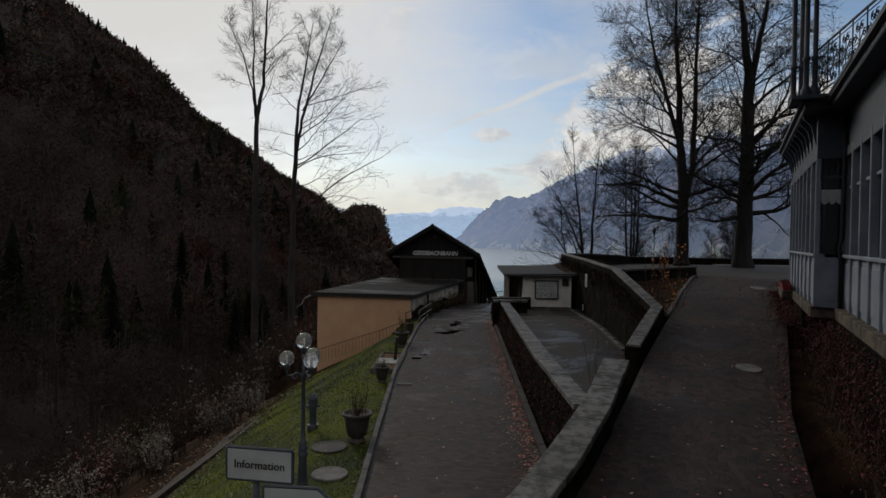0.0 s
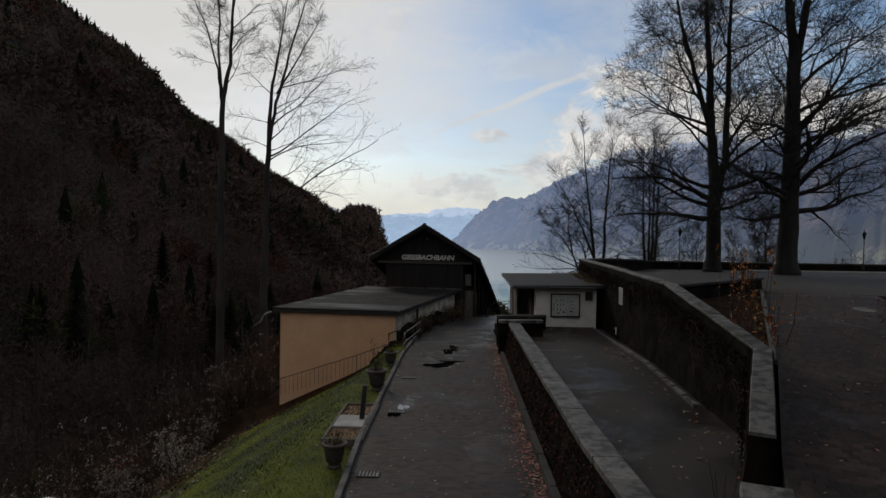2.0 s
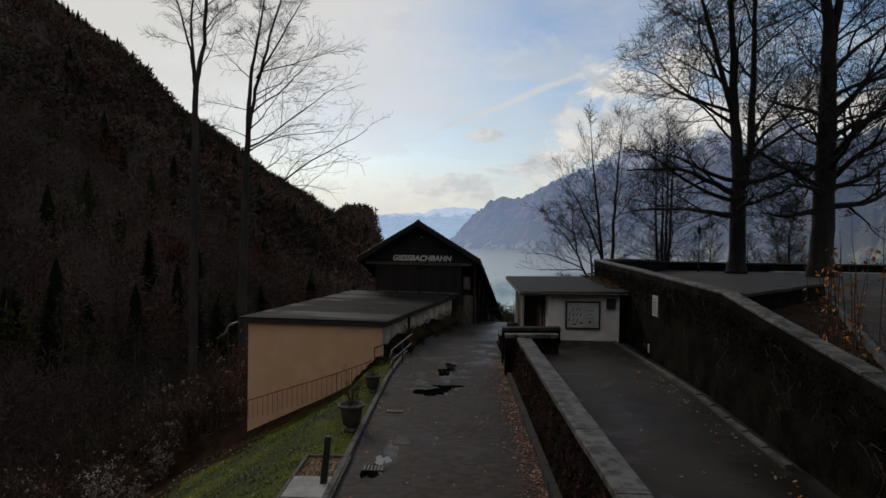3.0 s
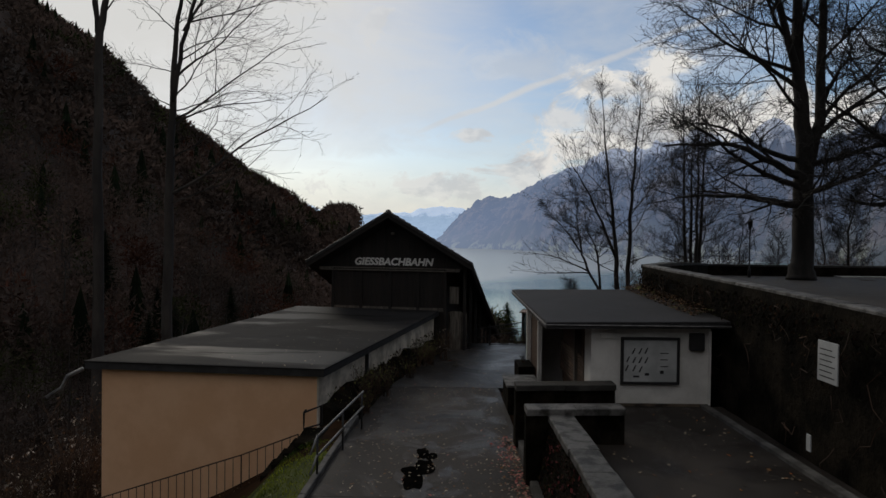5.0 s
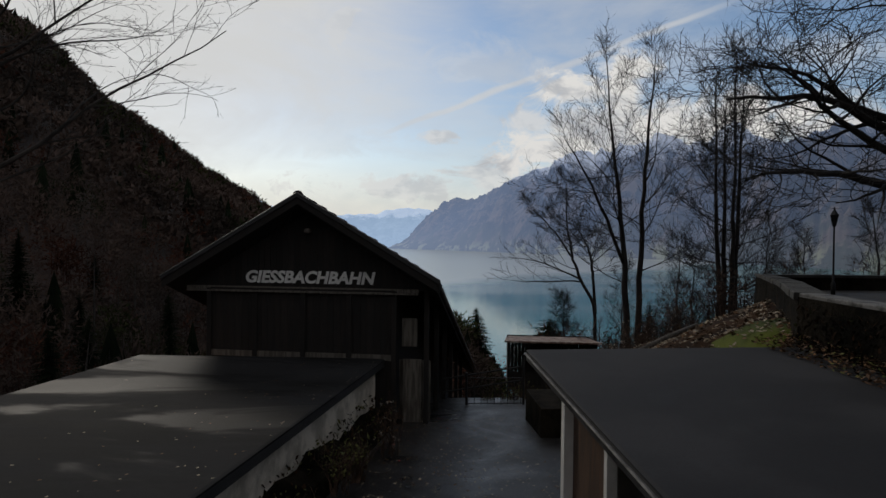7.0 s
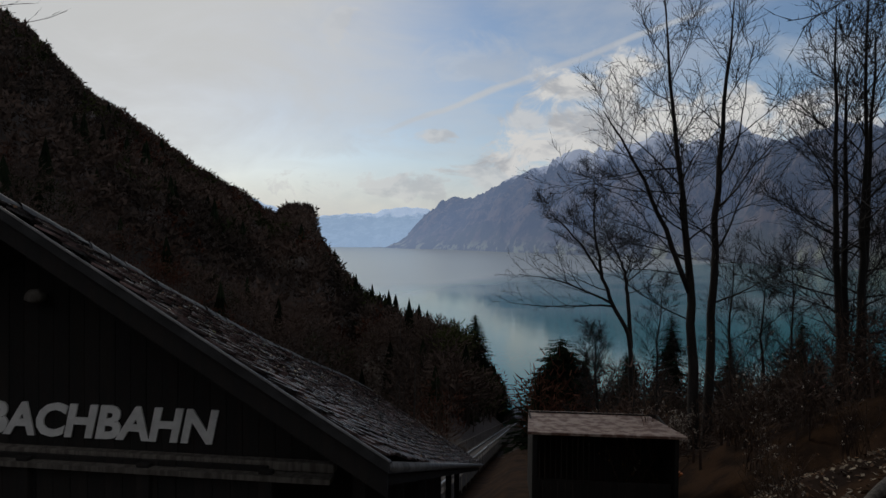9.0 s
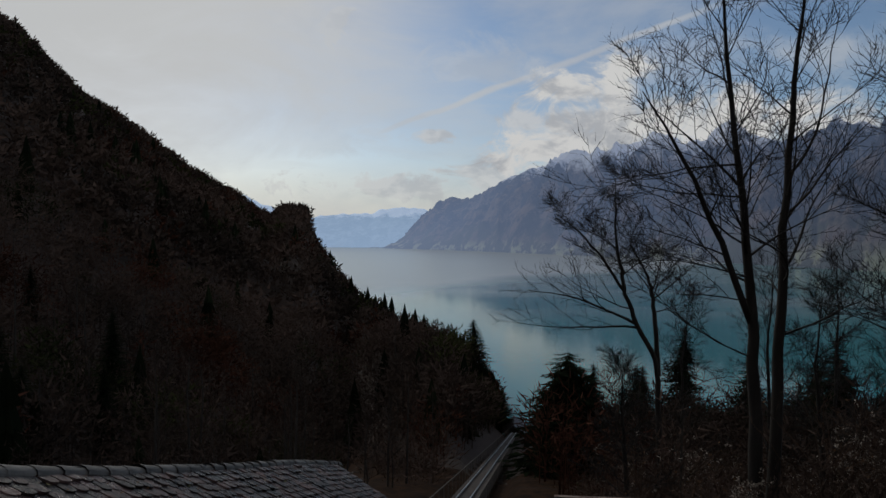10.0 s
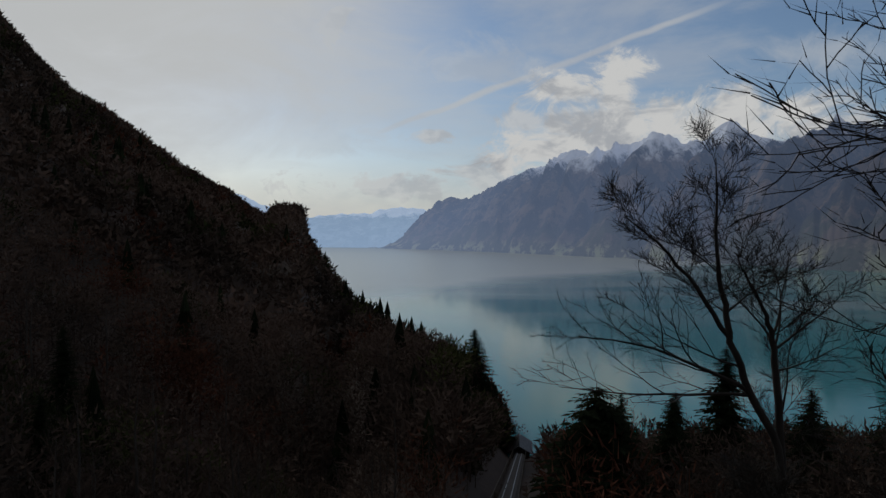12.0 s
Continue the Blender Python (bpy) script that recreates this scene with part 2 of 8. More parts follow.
M_FORECOURT = mat("wet_asphalt", (0.018, 0.017, 0.017), (0.040, 0.038, 0.037), 0.6, 0.48, 0.5, 40, rrange=0.14, spec=0.45, wet=(0.35, 0.45, 0.65, 0.6))
M_FILM = mat("rain_film", (0.012, 0.012, 0.012), (0.02, 0.02, 0.02), 2.0, 0.10, 0.05, 30, rrange=0.05)
M_SHEEN = mat("thin_rain_film", (0.022, 0.017, 0.014), (0.04, 0.032, 0.027), 2.2, 0.50, 0.4, 18, rrange=0.28, spec=0.35)
M_PUDDLE = mat("wet_stain", (0.003, 0.003, 0.003), (0.007, 0.0065, 0.006), 3.0, 0.95, 0.3, 30, rrange=0.05, spec=0.0)
M_COPING_DARK = mat("mossy_coping", (0.016, 0.015, 0.012), (0.05, 0.048, 0.043), 1.6, 0.8, 0.5, 50, rand=0.2)
M_COPING = mat("granite_coping", (0.022, 0.022, 0.018), (0.155, 0.152, 0.145), 3.4, 0.68, 0.7, 26, rand=0.25, grain=0.75, lo=0.36, hi=0.60)
M_WALL = mat("mossy_rubble", (0.005, 0.0045, 0.003), (0.022, 0.018, 0.013), 1.3, 0.97, 0.9, 9, grain=0.7, dist=0.06, spec=0.05)
M_KERB = mat("kerb_stone", (0.05, 0.048, 0.045), (0.13, 0.127, 0.12), 2.5, 0.75, 0.35, 60, rand=0.12)
M_ROAD_GRIT = mat("terrace_grit", (0.038, 0.034, 0.031), (0.075, 0.069, 0.063), 0.8, 0.75, 0.3, 60, rrange=0.15, spec=0.2)
M_PEACH = mat("peach_render", (0.78, 0.47, 0.27), (0.85, 0.54, 0.33), 0.8, 0.9, 0.18, 80, grain=0.12)
M_CREAM = mat("stained_cream_render", (0.42, 0.38, 0.31), (0.76, 0.70, 0.60), 1.3, 0.9, 0.3, 50, grain=0.3)
M_FELT = mat("wet_roof_felt", (0.013, 0.013, 0.013), (0.028, 0.028, 0.029), 0.5, 0.86, 0.12, 30, rrange=0.08, stretch=(0.4, 1.2, 1), spec=0.16, wet=(0.36, 0.50, 0.60, 0.66))
M_HUT_FELT = mat("hut_roof_felt", (0.020, 0.020, 0.022), (0.036, 0.036, 0.039), 0.5, 0.8, 0.12, 30, rrange=0.08, spec=0.25)
M_FASCIA = mat("dark_fascia", (0.02, 0.02, 0.021), (0.04, 0.04, 0.042), 3, 0.55, 0.2, 40)
M_HUT_WHITE = mat("hut_render", (0.72, 0.71, 0.67), (0.84, 0.83, 0.79), 1.6, 0.88, 0.25, 70, grain=0.15)
M_DARKWOOD = mat("tarred_boards", (0.006, 0.005, 0.0045), (0.017, 0.0135, 0.0115), 1.6, 0.85, 0.5, 22, stretch=(6, 6, 0.6), rand=0.3)
M_GREYWOOD = mat("weathered_boards", (0.07, 0.06, 0.05), (0.16, 0.145, 0.125), 2.0, 0.9, 0.5, 25, stretch=(6, 6, 0.6), rand=0.25)
M_BROWNWOOD = mat("brown_boards", (0.05, 0.027, 0.016), (0.10, 0.055, 0.032), 2.0, 0.75, 0.4, 25, stretch=(6, 6, 0.6), rand=0.25)
M_TILE = mat("mossy_clay_tile", (0.014, 0.009, 0.009), (0.105, 0.068, 0.063), 3.2, 0.5, 1.0, 20, rand=0.9, rrange=0.15, grain=0.8, spec=0.36, wet=(5.0, 0.48, 0.60, 0.4))
M_RIDGE = mat("ridge_tile", (0.09, 0.09, 0.086), (0.22, 0.22, 0.21), 1.5, 0.7, 0.4, 30, rand=0.3)
M_RUST = mat("rusty_sheet", (0.12, 0.060, 0.040), (0.37, 0.29, 0.24), 2.6, 0.7, 0.3, 25)
M_LETTER = mat("white_letter", (0.62, 0.62, 0.60), (0.74, 0.74, 0.72), 4, 0.6, 0.05, 40, grain=0.1)
M_BLACKMETAL = mat("black_iron", (0.012, 0.013, 0.014), (0.03, 0.03, 0.032), 4, 0.5, 0.15, 60, metal=0.3)
M_BLUEMETAL = mat("blue_grey_iron", (0.05, 0.065, 0.085), (0.09, 0.105, 0.13), 3, 0.5, 0.15, 60)
M_GALV = mat("galvanised_tube", (0.12, 0.12, 0.12), (0.22, 0.22, 0.22), 4, 0.5, 0.1, 60, metal=0.5)
M_RUSTRAIL = mat("brown_rail", (0.05, 0.03, 0.02), (0.09, 0.055, 0.035), 4, 0.8, 0.2, 60)
M_GLOBE = glass_mat("lamp_globe_glass", (0.80, 0.82, 0.84), 0.2, 1.15, 0.82)
M_OPAL = mat("opal_insert", (0.6, 0.6, 0.58), (0.7, 0.7, 0.68), 4, 0.4, 0.0, 40)
M_SIGN = mat("sign_panel", (0.52, 0.55, 0.55), (0.62, 0.65, 0.65), 1.5, 0.55, 0.05, 60, grain=0.1)
M_INK = mat("dark_ink", (0.02, 0.02, 0.022), (0.03, 0.03, 0.032), 5, 0.6, 0.0, 40)
M_PAPER = mat("notice_paper", (0.42, 0.44, 0.44), (0.55, 0.57, 0.57), 1.5, 0.6, 0.0, 40, grain=0.1)
M_TERRACOTTA = mat("dark_clay_pot", (0.05, 0.042, 0.037), (0.11, 0.09, 0.08), 3, 0.8, 0.3, 40)
M_CONCRETE = mat("pale_concrete", (0.30, 0.30, 0.29), (0.44, 0.44, 0.42), 1.5, 0.8, 0.3, 60)
M_DISC = mat("manhole_concrete", (0.12, 0.12, 0.112), (0.22, 0.22, 0.205), 2, 0.8, 0.3, 60)
M_DISC_DARK = mat("manhole_iron", (0.018, 0.018, 0.018), (0.042, 0.042, 0.041), 2, 0.7, 0.3, 60)
M_CHIP = mat("wood_chips", (0.16, 0.10, 0.055), (0.32, 0.22, 0.13), 9, 0.9, 0.6, 40, rand=0.4)
M_BARK = mat("dark_bark", (0.012, 0.011, 0.010), (0.032, 0.028, 0.025), 1.5, 0.9, 0.7, 14, stretch=(1, 1, 0.25))
M_BARK_PALE = mat("grey_bark", (0.022, 0.019, 0.017), (0.060, 0.053, 0.047), 1.2, 0.9, 0.6, 12, stretch=(1, 1, 0.25))
M_TWIG = mat("brown_twig", (0.020, 0.014, 0.010), (0.050, 0.031, 0.021), 0.5, 0.95, 0.0, 6, rand=0.3)
M_WOODS_RED = mat("beech_leaves", (0.050, 0.023, 0.016), (0.100, 0.046, 0.031), 0.05, 1.0, 0.0, 0.4, rand=0.3, spec=0.0)
M_WOODS_GREEN = mat("ivy_growth", (0.024, 0.030, 0.014), (0.055, 0.060, 0.024), 0.05, 1.0, 0.0, 0.4, rand=0.3, spec=0.0)
M_WOODS = mat("bare_woods", (0.044, 0.035, 0.030), (0.118, 0.083, 0.068), 0.016, 1.0, 0.0, 0.2, rand=0.2, spec=0.0)
M_NEEDLE = mat("fir_needles", (0.009, 0.013, 0.008), (0.019, 0.026, 0.014), 0.1, 1.0, 0.0, 2, rand=0.4, spec=0.0)
M_STEM = mat("bramble_stem", (0.034, 0.020, 0.013), (0.100, 0.060, 0.040), 1.0, 0.9, 0.0, 10, rand=0.4)
M_FLUFF = mat("seed_fluff", (0.30, 0.26, 0.21), (0.55, 0.49, 0.42), 2.0, 1.0, 0.0, 10, rand=0.3)
M_LEAF_RED = mat("red_leaf", (0.36, 0.06, 0.055), (0.55, 0.24, 0.19), 3, 0.7, 0.0, 10, rand=0.4)
M_CREEPER = mat("creeper_leaf", (0.060, 0.008, 0.010), (0.17, 0.030, 0.030), 3, 0.8, 0.0, 10, rand=0.5)
M_LEAF_ORANGE = mat("orange_leaf", (0.42, 0.11, 0.02), (0.55, 0.24, 0.04), 3, 0.6, 0.0, 10, rand=0.35)
M_LEAF_PALE = mat("pale_dry_leaf", (0.22, 0.17, 0.11), (0.38, 0.32, 0.23), 3, 0.7, 0.0, 10, rand=0.4)
M_LEAF_BROWN = mat("brown_dry_leaf", (0.08, 0.04, 0.018), (0.18, 0.095, 0.04), 3, 0.8, 0.0, 10, rand=0.4)
M_LEAF_GREEN = mat("yellowing_leaf", (0.06, 0.075, 0.012), (0.14, 0.13, 0.03), 3, 0.7, 0.0, 10, rand=0.4)
M_MOSS = mat("dark_moss", (0.010, 0.012, 0.004), (0.028, 0.030, 0.010), 3, 1.0, 0.0, 20, rand=0.3, spec=0.1)
M_HOTEL = mat("grey_blue_paint", (0.20, 0.235, 0.29), (0.28, 0.315, 0.37), 1.2, 0.6, 0.1, 50, grain=0.12)
M_HOTEL_DARK = mat("dark_blue_paint", (0.040, 0.050, 0.068), (0.07, 0.083, 0.105), 1.2, 0.6, 0.1, 50, grain=0.12)
M_PANE = mat("dark_pane", (0.012, 0.014, 0.016), (0.02, 0.022, 0.025), 1, 0.04, 0.0, 5, rrange=0.02)
M_STUCCO = mat("stone_ledge", (0.035, 0.027, 0.021), (0.16, 0.125, 0.09), 2, 0.85, 0.4, 40)
M_ORANGE = mat("orange_plastic", (0.55, 0.16, 0.03), (0.6, 0.2, 0.05), 2, 0.6, 0.0, 20)
M_REDBOX = mat("red_trough", (0.20, 0.012, 0.016), (0.30, 0.03, 0.03), 2, 0.6, 0.1, 30, grain=0.2)
M_STEEL = mat("worn_rail_steel", (0.30, 0.31, 0.33), (0.42, 0.43, 0.45), 0.5, 0.35, 0.0, 20, metal=0.7)
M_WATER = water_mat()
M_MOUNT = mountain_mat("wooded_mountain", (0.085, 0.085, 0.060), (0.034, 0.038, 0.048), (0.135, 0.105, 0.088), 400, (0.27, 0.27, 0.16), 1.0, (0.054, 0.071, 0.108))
# the blue base colours here carry haze as well
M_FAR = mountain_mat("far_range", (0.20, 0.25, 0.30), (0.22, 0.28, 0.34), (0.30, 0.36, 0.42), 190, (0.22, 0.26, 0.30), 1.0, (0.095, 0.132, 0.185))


# ---------------------------------------------------------------- mesh helpers
class Mesher:
    """Collects vertices and faces, with the face's material slot."""

    def __init__(self):
        self.v, self.f, self.s, self.slot = [], [], [], 0

    def face(self, pts, slot=0):
        n = len(self.v)
        self.v.extend(tuple(p) for p in pts)
        self.f.append(tuple(range(n, n + len(pts))))
        self.s.append(slot)

    def hull(self, bottom, top, slot=0, close=True):
        """A prism between two rings of the same count."""
        n, k = len(self.v), len(bottom)
        self.v.extend(tuple(p) for p in bottom)
        self.v.extend(tuple(p) for p in top)
        for i in range(k):
            j = (i + 1) % k
            self.f.append((n + i, n + j, n + k + j, n + k + i))
            self.s.append(slot)
        if close:
            self.f.append(tuple(n + k - 1 - i for i in range(k)))
            self.f.append(tuple(n + k + i for i in range(k)))
            self.s.extend((slot, slot))

    def box(self, a, b, slot=0, m=None, bevel=0.0):
        (x0, y0, z0), (x1, y1, z1) = a, b
        c = min(bevel, (x1 - x0) / 3, (y1 - y0) / 3, (z1 - z0) / 3)
        def at(p):
            return tuple(m @ Vector(p)) if m else p
        if c <= 0:
            self.hull([at(p) for p in ((x0, y0, z0), (x1, y0, z0), (x1, y1, z0), (x0, y1, z0))],
                      [at(p) for p in ((x0, y0, z1), (x1, y0, z1), (x1, y1, z1), (x0, y1, z1))], slot)
            return
        def ring(z, e):
            return [at(p) for p in ((x0 + c + e, y0 + e, z), (x1 - c - e, y0 + e, z), (x1 - e, y0 + c + e, z), (x1 - e, y1 - c - e, z),
                                    (x1 - c - e, y1 - e, z), (x0 + c + e, y1 - e, z), (x0 + e, y1 - c - e, z), (x0 + e, y0 + c + e, z))]
        rings = [ring(z0, c * 0.5), ring(z0 + c, 0), ring(z1 - c, 0), ring(z1, c * 0.5)]
        self.loft(rings, slot)

    def loft(self, rings, slot=0, caps=True, closed=True):
        n, k = len(self.v), len(rings[0])
        for r in rings:
            self.v.extend(tuple(p) for p in r)
        for a in range(len(rings) - 1):
            for i in range(k if closed else k - 1):
                j = (i + 1) % k
                self.f.append((n + a * k + i, n + a * k + j, n + (a + 1) * k + j, n + (a + 1) * k + i))
                self.s.append(slot)
        if caps:
            self.f.append(tuple(n + k - 1 - i for i in range(k)))
            self.f.append(tuple(n + (len(rings) - 1) * k + i for i in range(k)))
            self.s.extend((slot, slot))

    def tube(self, pts, radii, sides=6, slot=0, caps=True):
        pts = [Vector(p) for p in pts]
        rings, ref = [], None
        for i, p in enumerate(pts):
            d = (pts[min(i + 1, len(pts) - 1)] - pts[max(i - 1, 0)])
            if d.length < 1e-9:
                d = Vector((0, 0, 1))
            d.normalize()
            if ref is None:
                ref = d.orthogonal().normalized()
            u = (ref - d * ref.dot(d))
            u = u.normalized() if u.length > 1e-6 else d.orthogonal().normalized()
            ref = u
            w = d.cross(u)
            r = radii[i] if isinstance(radii, (list, tuple)) else radii
            rings.append([p + (u * math.cos(a) + w * math.sin(a)) * r for a in (2 * math.pi * j / sides for j in range(sides))])
        self.loft(rings, slot, caps)

    def turn(self, profile, sides=16, centre=(0, 0, 0), slot=0, caps=True):
        """A turned shape from (radius, z) pairs."""
        cx, cy, cz = centre
        self.loft([[(cx + r * math.cos(2 * math.pi * i / sides), cy + r * math.sin(2 * math.pi * i / sides), cz + z) for i in range(sides)] for r, z in profile], slot, caps)

    def mesh(self, name, *mats, smooth=False):
        me = bpy.data.meshes.new(name)
        me.from_pydata(self.v, [], self.f)
        for m in mats:
            me.materials.append(m)
        if len(mats) > 1:
            me.polygons.foreach_set("material_index", self.s)
        if smooth:
            me.polygons.foreach_set("use_smooth", [True] * len(self.f))
        me.update()
        return me


def thing(name, label, category, m=None, group="", kind=""):
    """An Empty at a thing's base, which carries its tags."""
    ob = new(name)
    ob.empty_display_size = 0.2
    if m is not None:
        ob.matrix_basis = m
    return tagged(ob, label, category, group, kind)


def part(name, mb, material, parent, label="", smooth=False, kind="", m=None):
    mats = material if isinstance(material, tuple) else (material,)
    ob = new(name, mb.mesh(name, *mats, smooth=smooth) if isinstance(mb, Mesher) else mb)
    ob.parent = parent
    if m is not None:
        ob.matrix_basis = m
    return tagged(ob, label, "", "", kind)


def solo(name, mb, material, label, category="", kind="", smooth=False, group="", m=None):
    """A thing or a piece of the setting that is one mesh."""
    mats = material if isinstance(material, tuple) else (material,)
    ob = new(name, mb.mesh(name, *mats, smooth=smooth))
    if m is not None:
        ob.matrix_basis = m
    return tagged(ob, label, category, group, kind)


def at_base(points):
    return Vector((sum(p[0] for p in points) / len(points), sum(p[1] for p in points) / len(points), min(p[2] for p in points)))


def interp(v, table):
    if v <= table[0][0]:
        return table[0][1]
    for (a, p), (b, q) in zip(table, table[1:]):
        if v <= b:
            s = (v - a) / (b - a)
            return p + (q - p) * s
    return table[-1][1]


def smooth01(v):
    v = max(0.0, min(1.0, v))
    return v * v * (3 - 2 * v)


# ---------------------------------------------------------------- ground, lake, mountains
def plateau(y):
    return interp(y, [(-60, -0.42), (40, -0.42), (50, -0.66), (58, -1.15), (62, -1.9), (75, -5.2), (222, -47.5), (320, -66.0)])


def terrace_out(x, y):
    """How far a point lies outside the terrace's edge."""
    if y < 48.3:
        return max(0.0, 9.0 - x) * 3.0
    edge = 8.6 + (y - 48.3) * 0.54
    return max((edge - x) * 0.85, y - 68.0, 0.0)


def track_off(x, y):
    """How far a point lies beside the funicular's line."""
    return abs(x - (1.2 + (y - 76) * 0.213))


def in_cutting(x, y, z):
    """The slope is dug away along the line."""
    if 74 < y < 236 and track_off(x, y) < 12:
        return min(z, -6.4 - (y - 76) * 0.2696 - 0.75 + max(0.0, track_off(x, y) - 2.4) * 0.8)
    return z


def ground_z(x, y):
    z = plateau(y)
    d = max(0.0, -4.0 - x)
    z -= 0.54 * min(d, 6.0) + 0.55 * max(0.0, min(d - 6.0, 34.0))
    top = min(2.5, interp(y, [(0, -0.9), (12, 0.1), (23, 1.5), (34, 2.5)]))
    z = max(z, top - (0.7 if y > 68 else 0.85) * terrace_out(x, y)) if x > -3.5 else z
    if 48.6 < y < 67 and terrace_out(x, y) > 0.05 and x > 6.7:
        z += (max(z, 3.55 - 0.12 * max(0.0, y - 55) - 0.42 * terrace_out(x, y)) - z) * smooth01((x - 6.9) / 1.2) * smooth01((67 - y) / 4)
    if y > 60 or x < -9 or terrace_out(x, y) > 0.5 and y > 49 and x > 5.5:
        z += 0.35 * noise.noise((x * 0.21, y * 0.21, 3.0)) + 0.12 * noise.noise((x * 0.9, y * 0.9, 5.0))
    if y < 44 and x < -3.2:     # the lawn drops away before the annex
        z -= 0.95 * smooth01((y - 33) / 5.5) * smooth01((-3.2 - x) / 1.6)
    return in_cutting(x, y, z)


def build_ground():
    mb = Mesher()
    xs = [-45 + i for i in range(176)]
    ys = [-60 + j * 1.0 for j in range(331)]
    for y in ys:
        for x in xs:
            mb.v.append((x, y, ground_z(x, y)))
    w = len(xs)
    for j in range(len(ys) - 1):
        for i in range(w - 1):
            a = j * w + i
            x, y = xs[i] + 0.5, ys[j] + 0.5
            lawn = -8.9 < x < -1 and y < 40.5 or 5 < x < 9 and 49 < y < 52
            mb.f.append((a, a + 1, a + w + 1, a + w))
            mb.s.append(1 if lawn else 0)
    return solo("ground", mb, (M_SOIL, M_GRASS), "brown leaf-covered hillside ground with a wet green lawn", "ground", "structure", smooth=True)


HILL_C = (3.0, 70.0, 7.0)
# below about -100 the hill is assumed, out of view, and screens light from behind
HILL_EL = [(-260, 10), (-180, 13), (-110, 18), (-80, 24), (-45, 21.6), (-32, 15.1), (-30, 12.9), (-27.4, 10.4), (-25.4, 9.6), (-23, 7.8), (-19.5, 5.3), (-16, 3.5), (-12.6, 1.2),
           (-11.6, 2.2), (-9.4, 2.0), (-8.9, -0.6), (-6, -4.6), (-3.9, -7.6), (-0.8, -9.7), (4.5, -12.6), (8.2, -14.4), (10, -17.5), (11.5, -18.5), (13, -19)]
HILL_R0 = [(-260, 70), (-240, 120), (-130, 120), (-90, 22)]
HILL_R = [(-260, 420), (-180, 420), (-110, 420), (-80, 500), (-45, 640), (-8.9, 690), (-6, 630), (-3.9, 430), (-0.8, 335), (4.5, 252), (8.2, 222), (10, 180), (13, 160)]


def hill_z(a, r):
    el1, big = interp(a, HILL_EL), interp(a, HILL_R)
    r0 = interp(a, HILL_R0)
    s = max(0.0, min(1.0, (r - r0) / (big - r0)))
    el = el1 - (el1 + 43.0) * (1 - s) ** 5
    z = HILL_C[2] + r * math.tan(radians(el))
    rough = min(r, 300) * 0.022
    x, y = HILL_C[0] + r * math.sin(radians(a)), HILL_C[1] + r * math.cos(radians(a))
    z += rough * (1 - s * 0.75) * (noise.noise((x * 0.012, y * 0.012, 1.0)) * 1.4 + noise.noise((x * 0.045, y * 0.045, 2.0)) * 0.6)
    return x, y, in_cutting(x, y, z)


def build_hill():
    mb = Mesher()
    angles = [-258 + 4 * i for i in range(44)] + [-82 + i * 0.6 for i in range(160)]
    steps = [22 * (700 / 22) ** (k / 55) for k in range(56)]
    for a in angles:
        big = interp(a, HILL_R)
        for k, q in enumerate(steps):
            r0 = interp(a, HILL_R0)
            r = r0 + (big - r0) * (q - 22) / (700 - 22)
            mb.v.append(hill_z(a, r))
        x, y, z = hill_z(a, big)
        mb.v.append((HILL_C[0] + (big + 160) * math.sin(radians(a)), HILL_C[1] + (big + 160) * math.cos(radians(a)), min(z - 60, LAKE - 8)))
    w = len(steps) + 1
    for i in range(len(angles) - 1):
        for k in range(w - 1):
            n = i * w + k
            mb.f.append((n, n + w, n + w + 1, n + 1))
            mb.s.append(0)
    return solo("wooded_hillside", mb, M_FOREST, "steep dark hillside under bare autumn woods", "hillside", "structure", smooth=True)


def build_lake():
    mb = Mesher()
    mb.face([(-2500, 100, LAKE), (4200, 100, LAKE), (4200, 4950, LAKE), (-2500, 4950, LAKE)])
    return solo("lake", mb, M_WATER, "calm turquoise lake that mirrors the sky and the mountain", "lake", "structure")


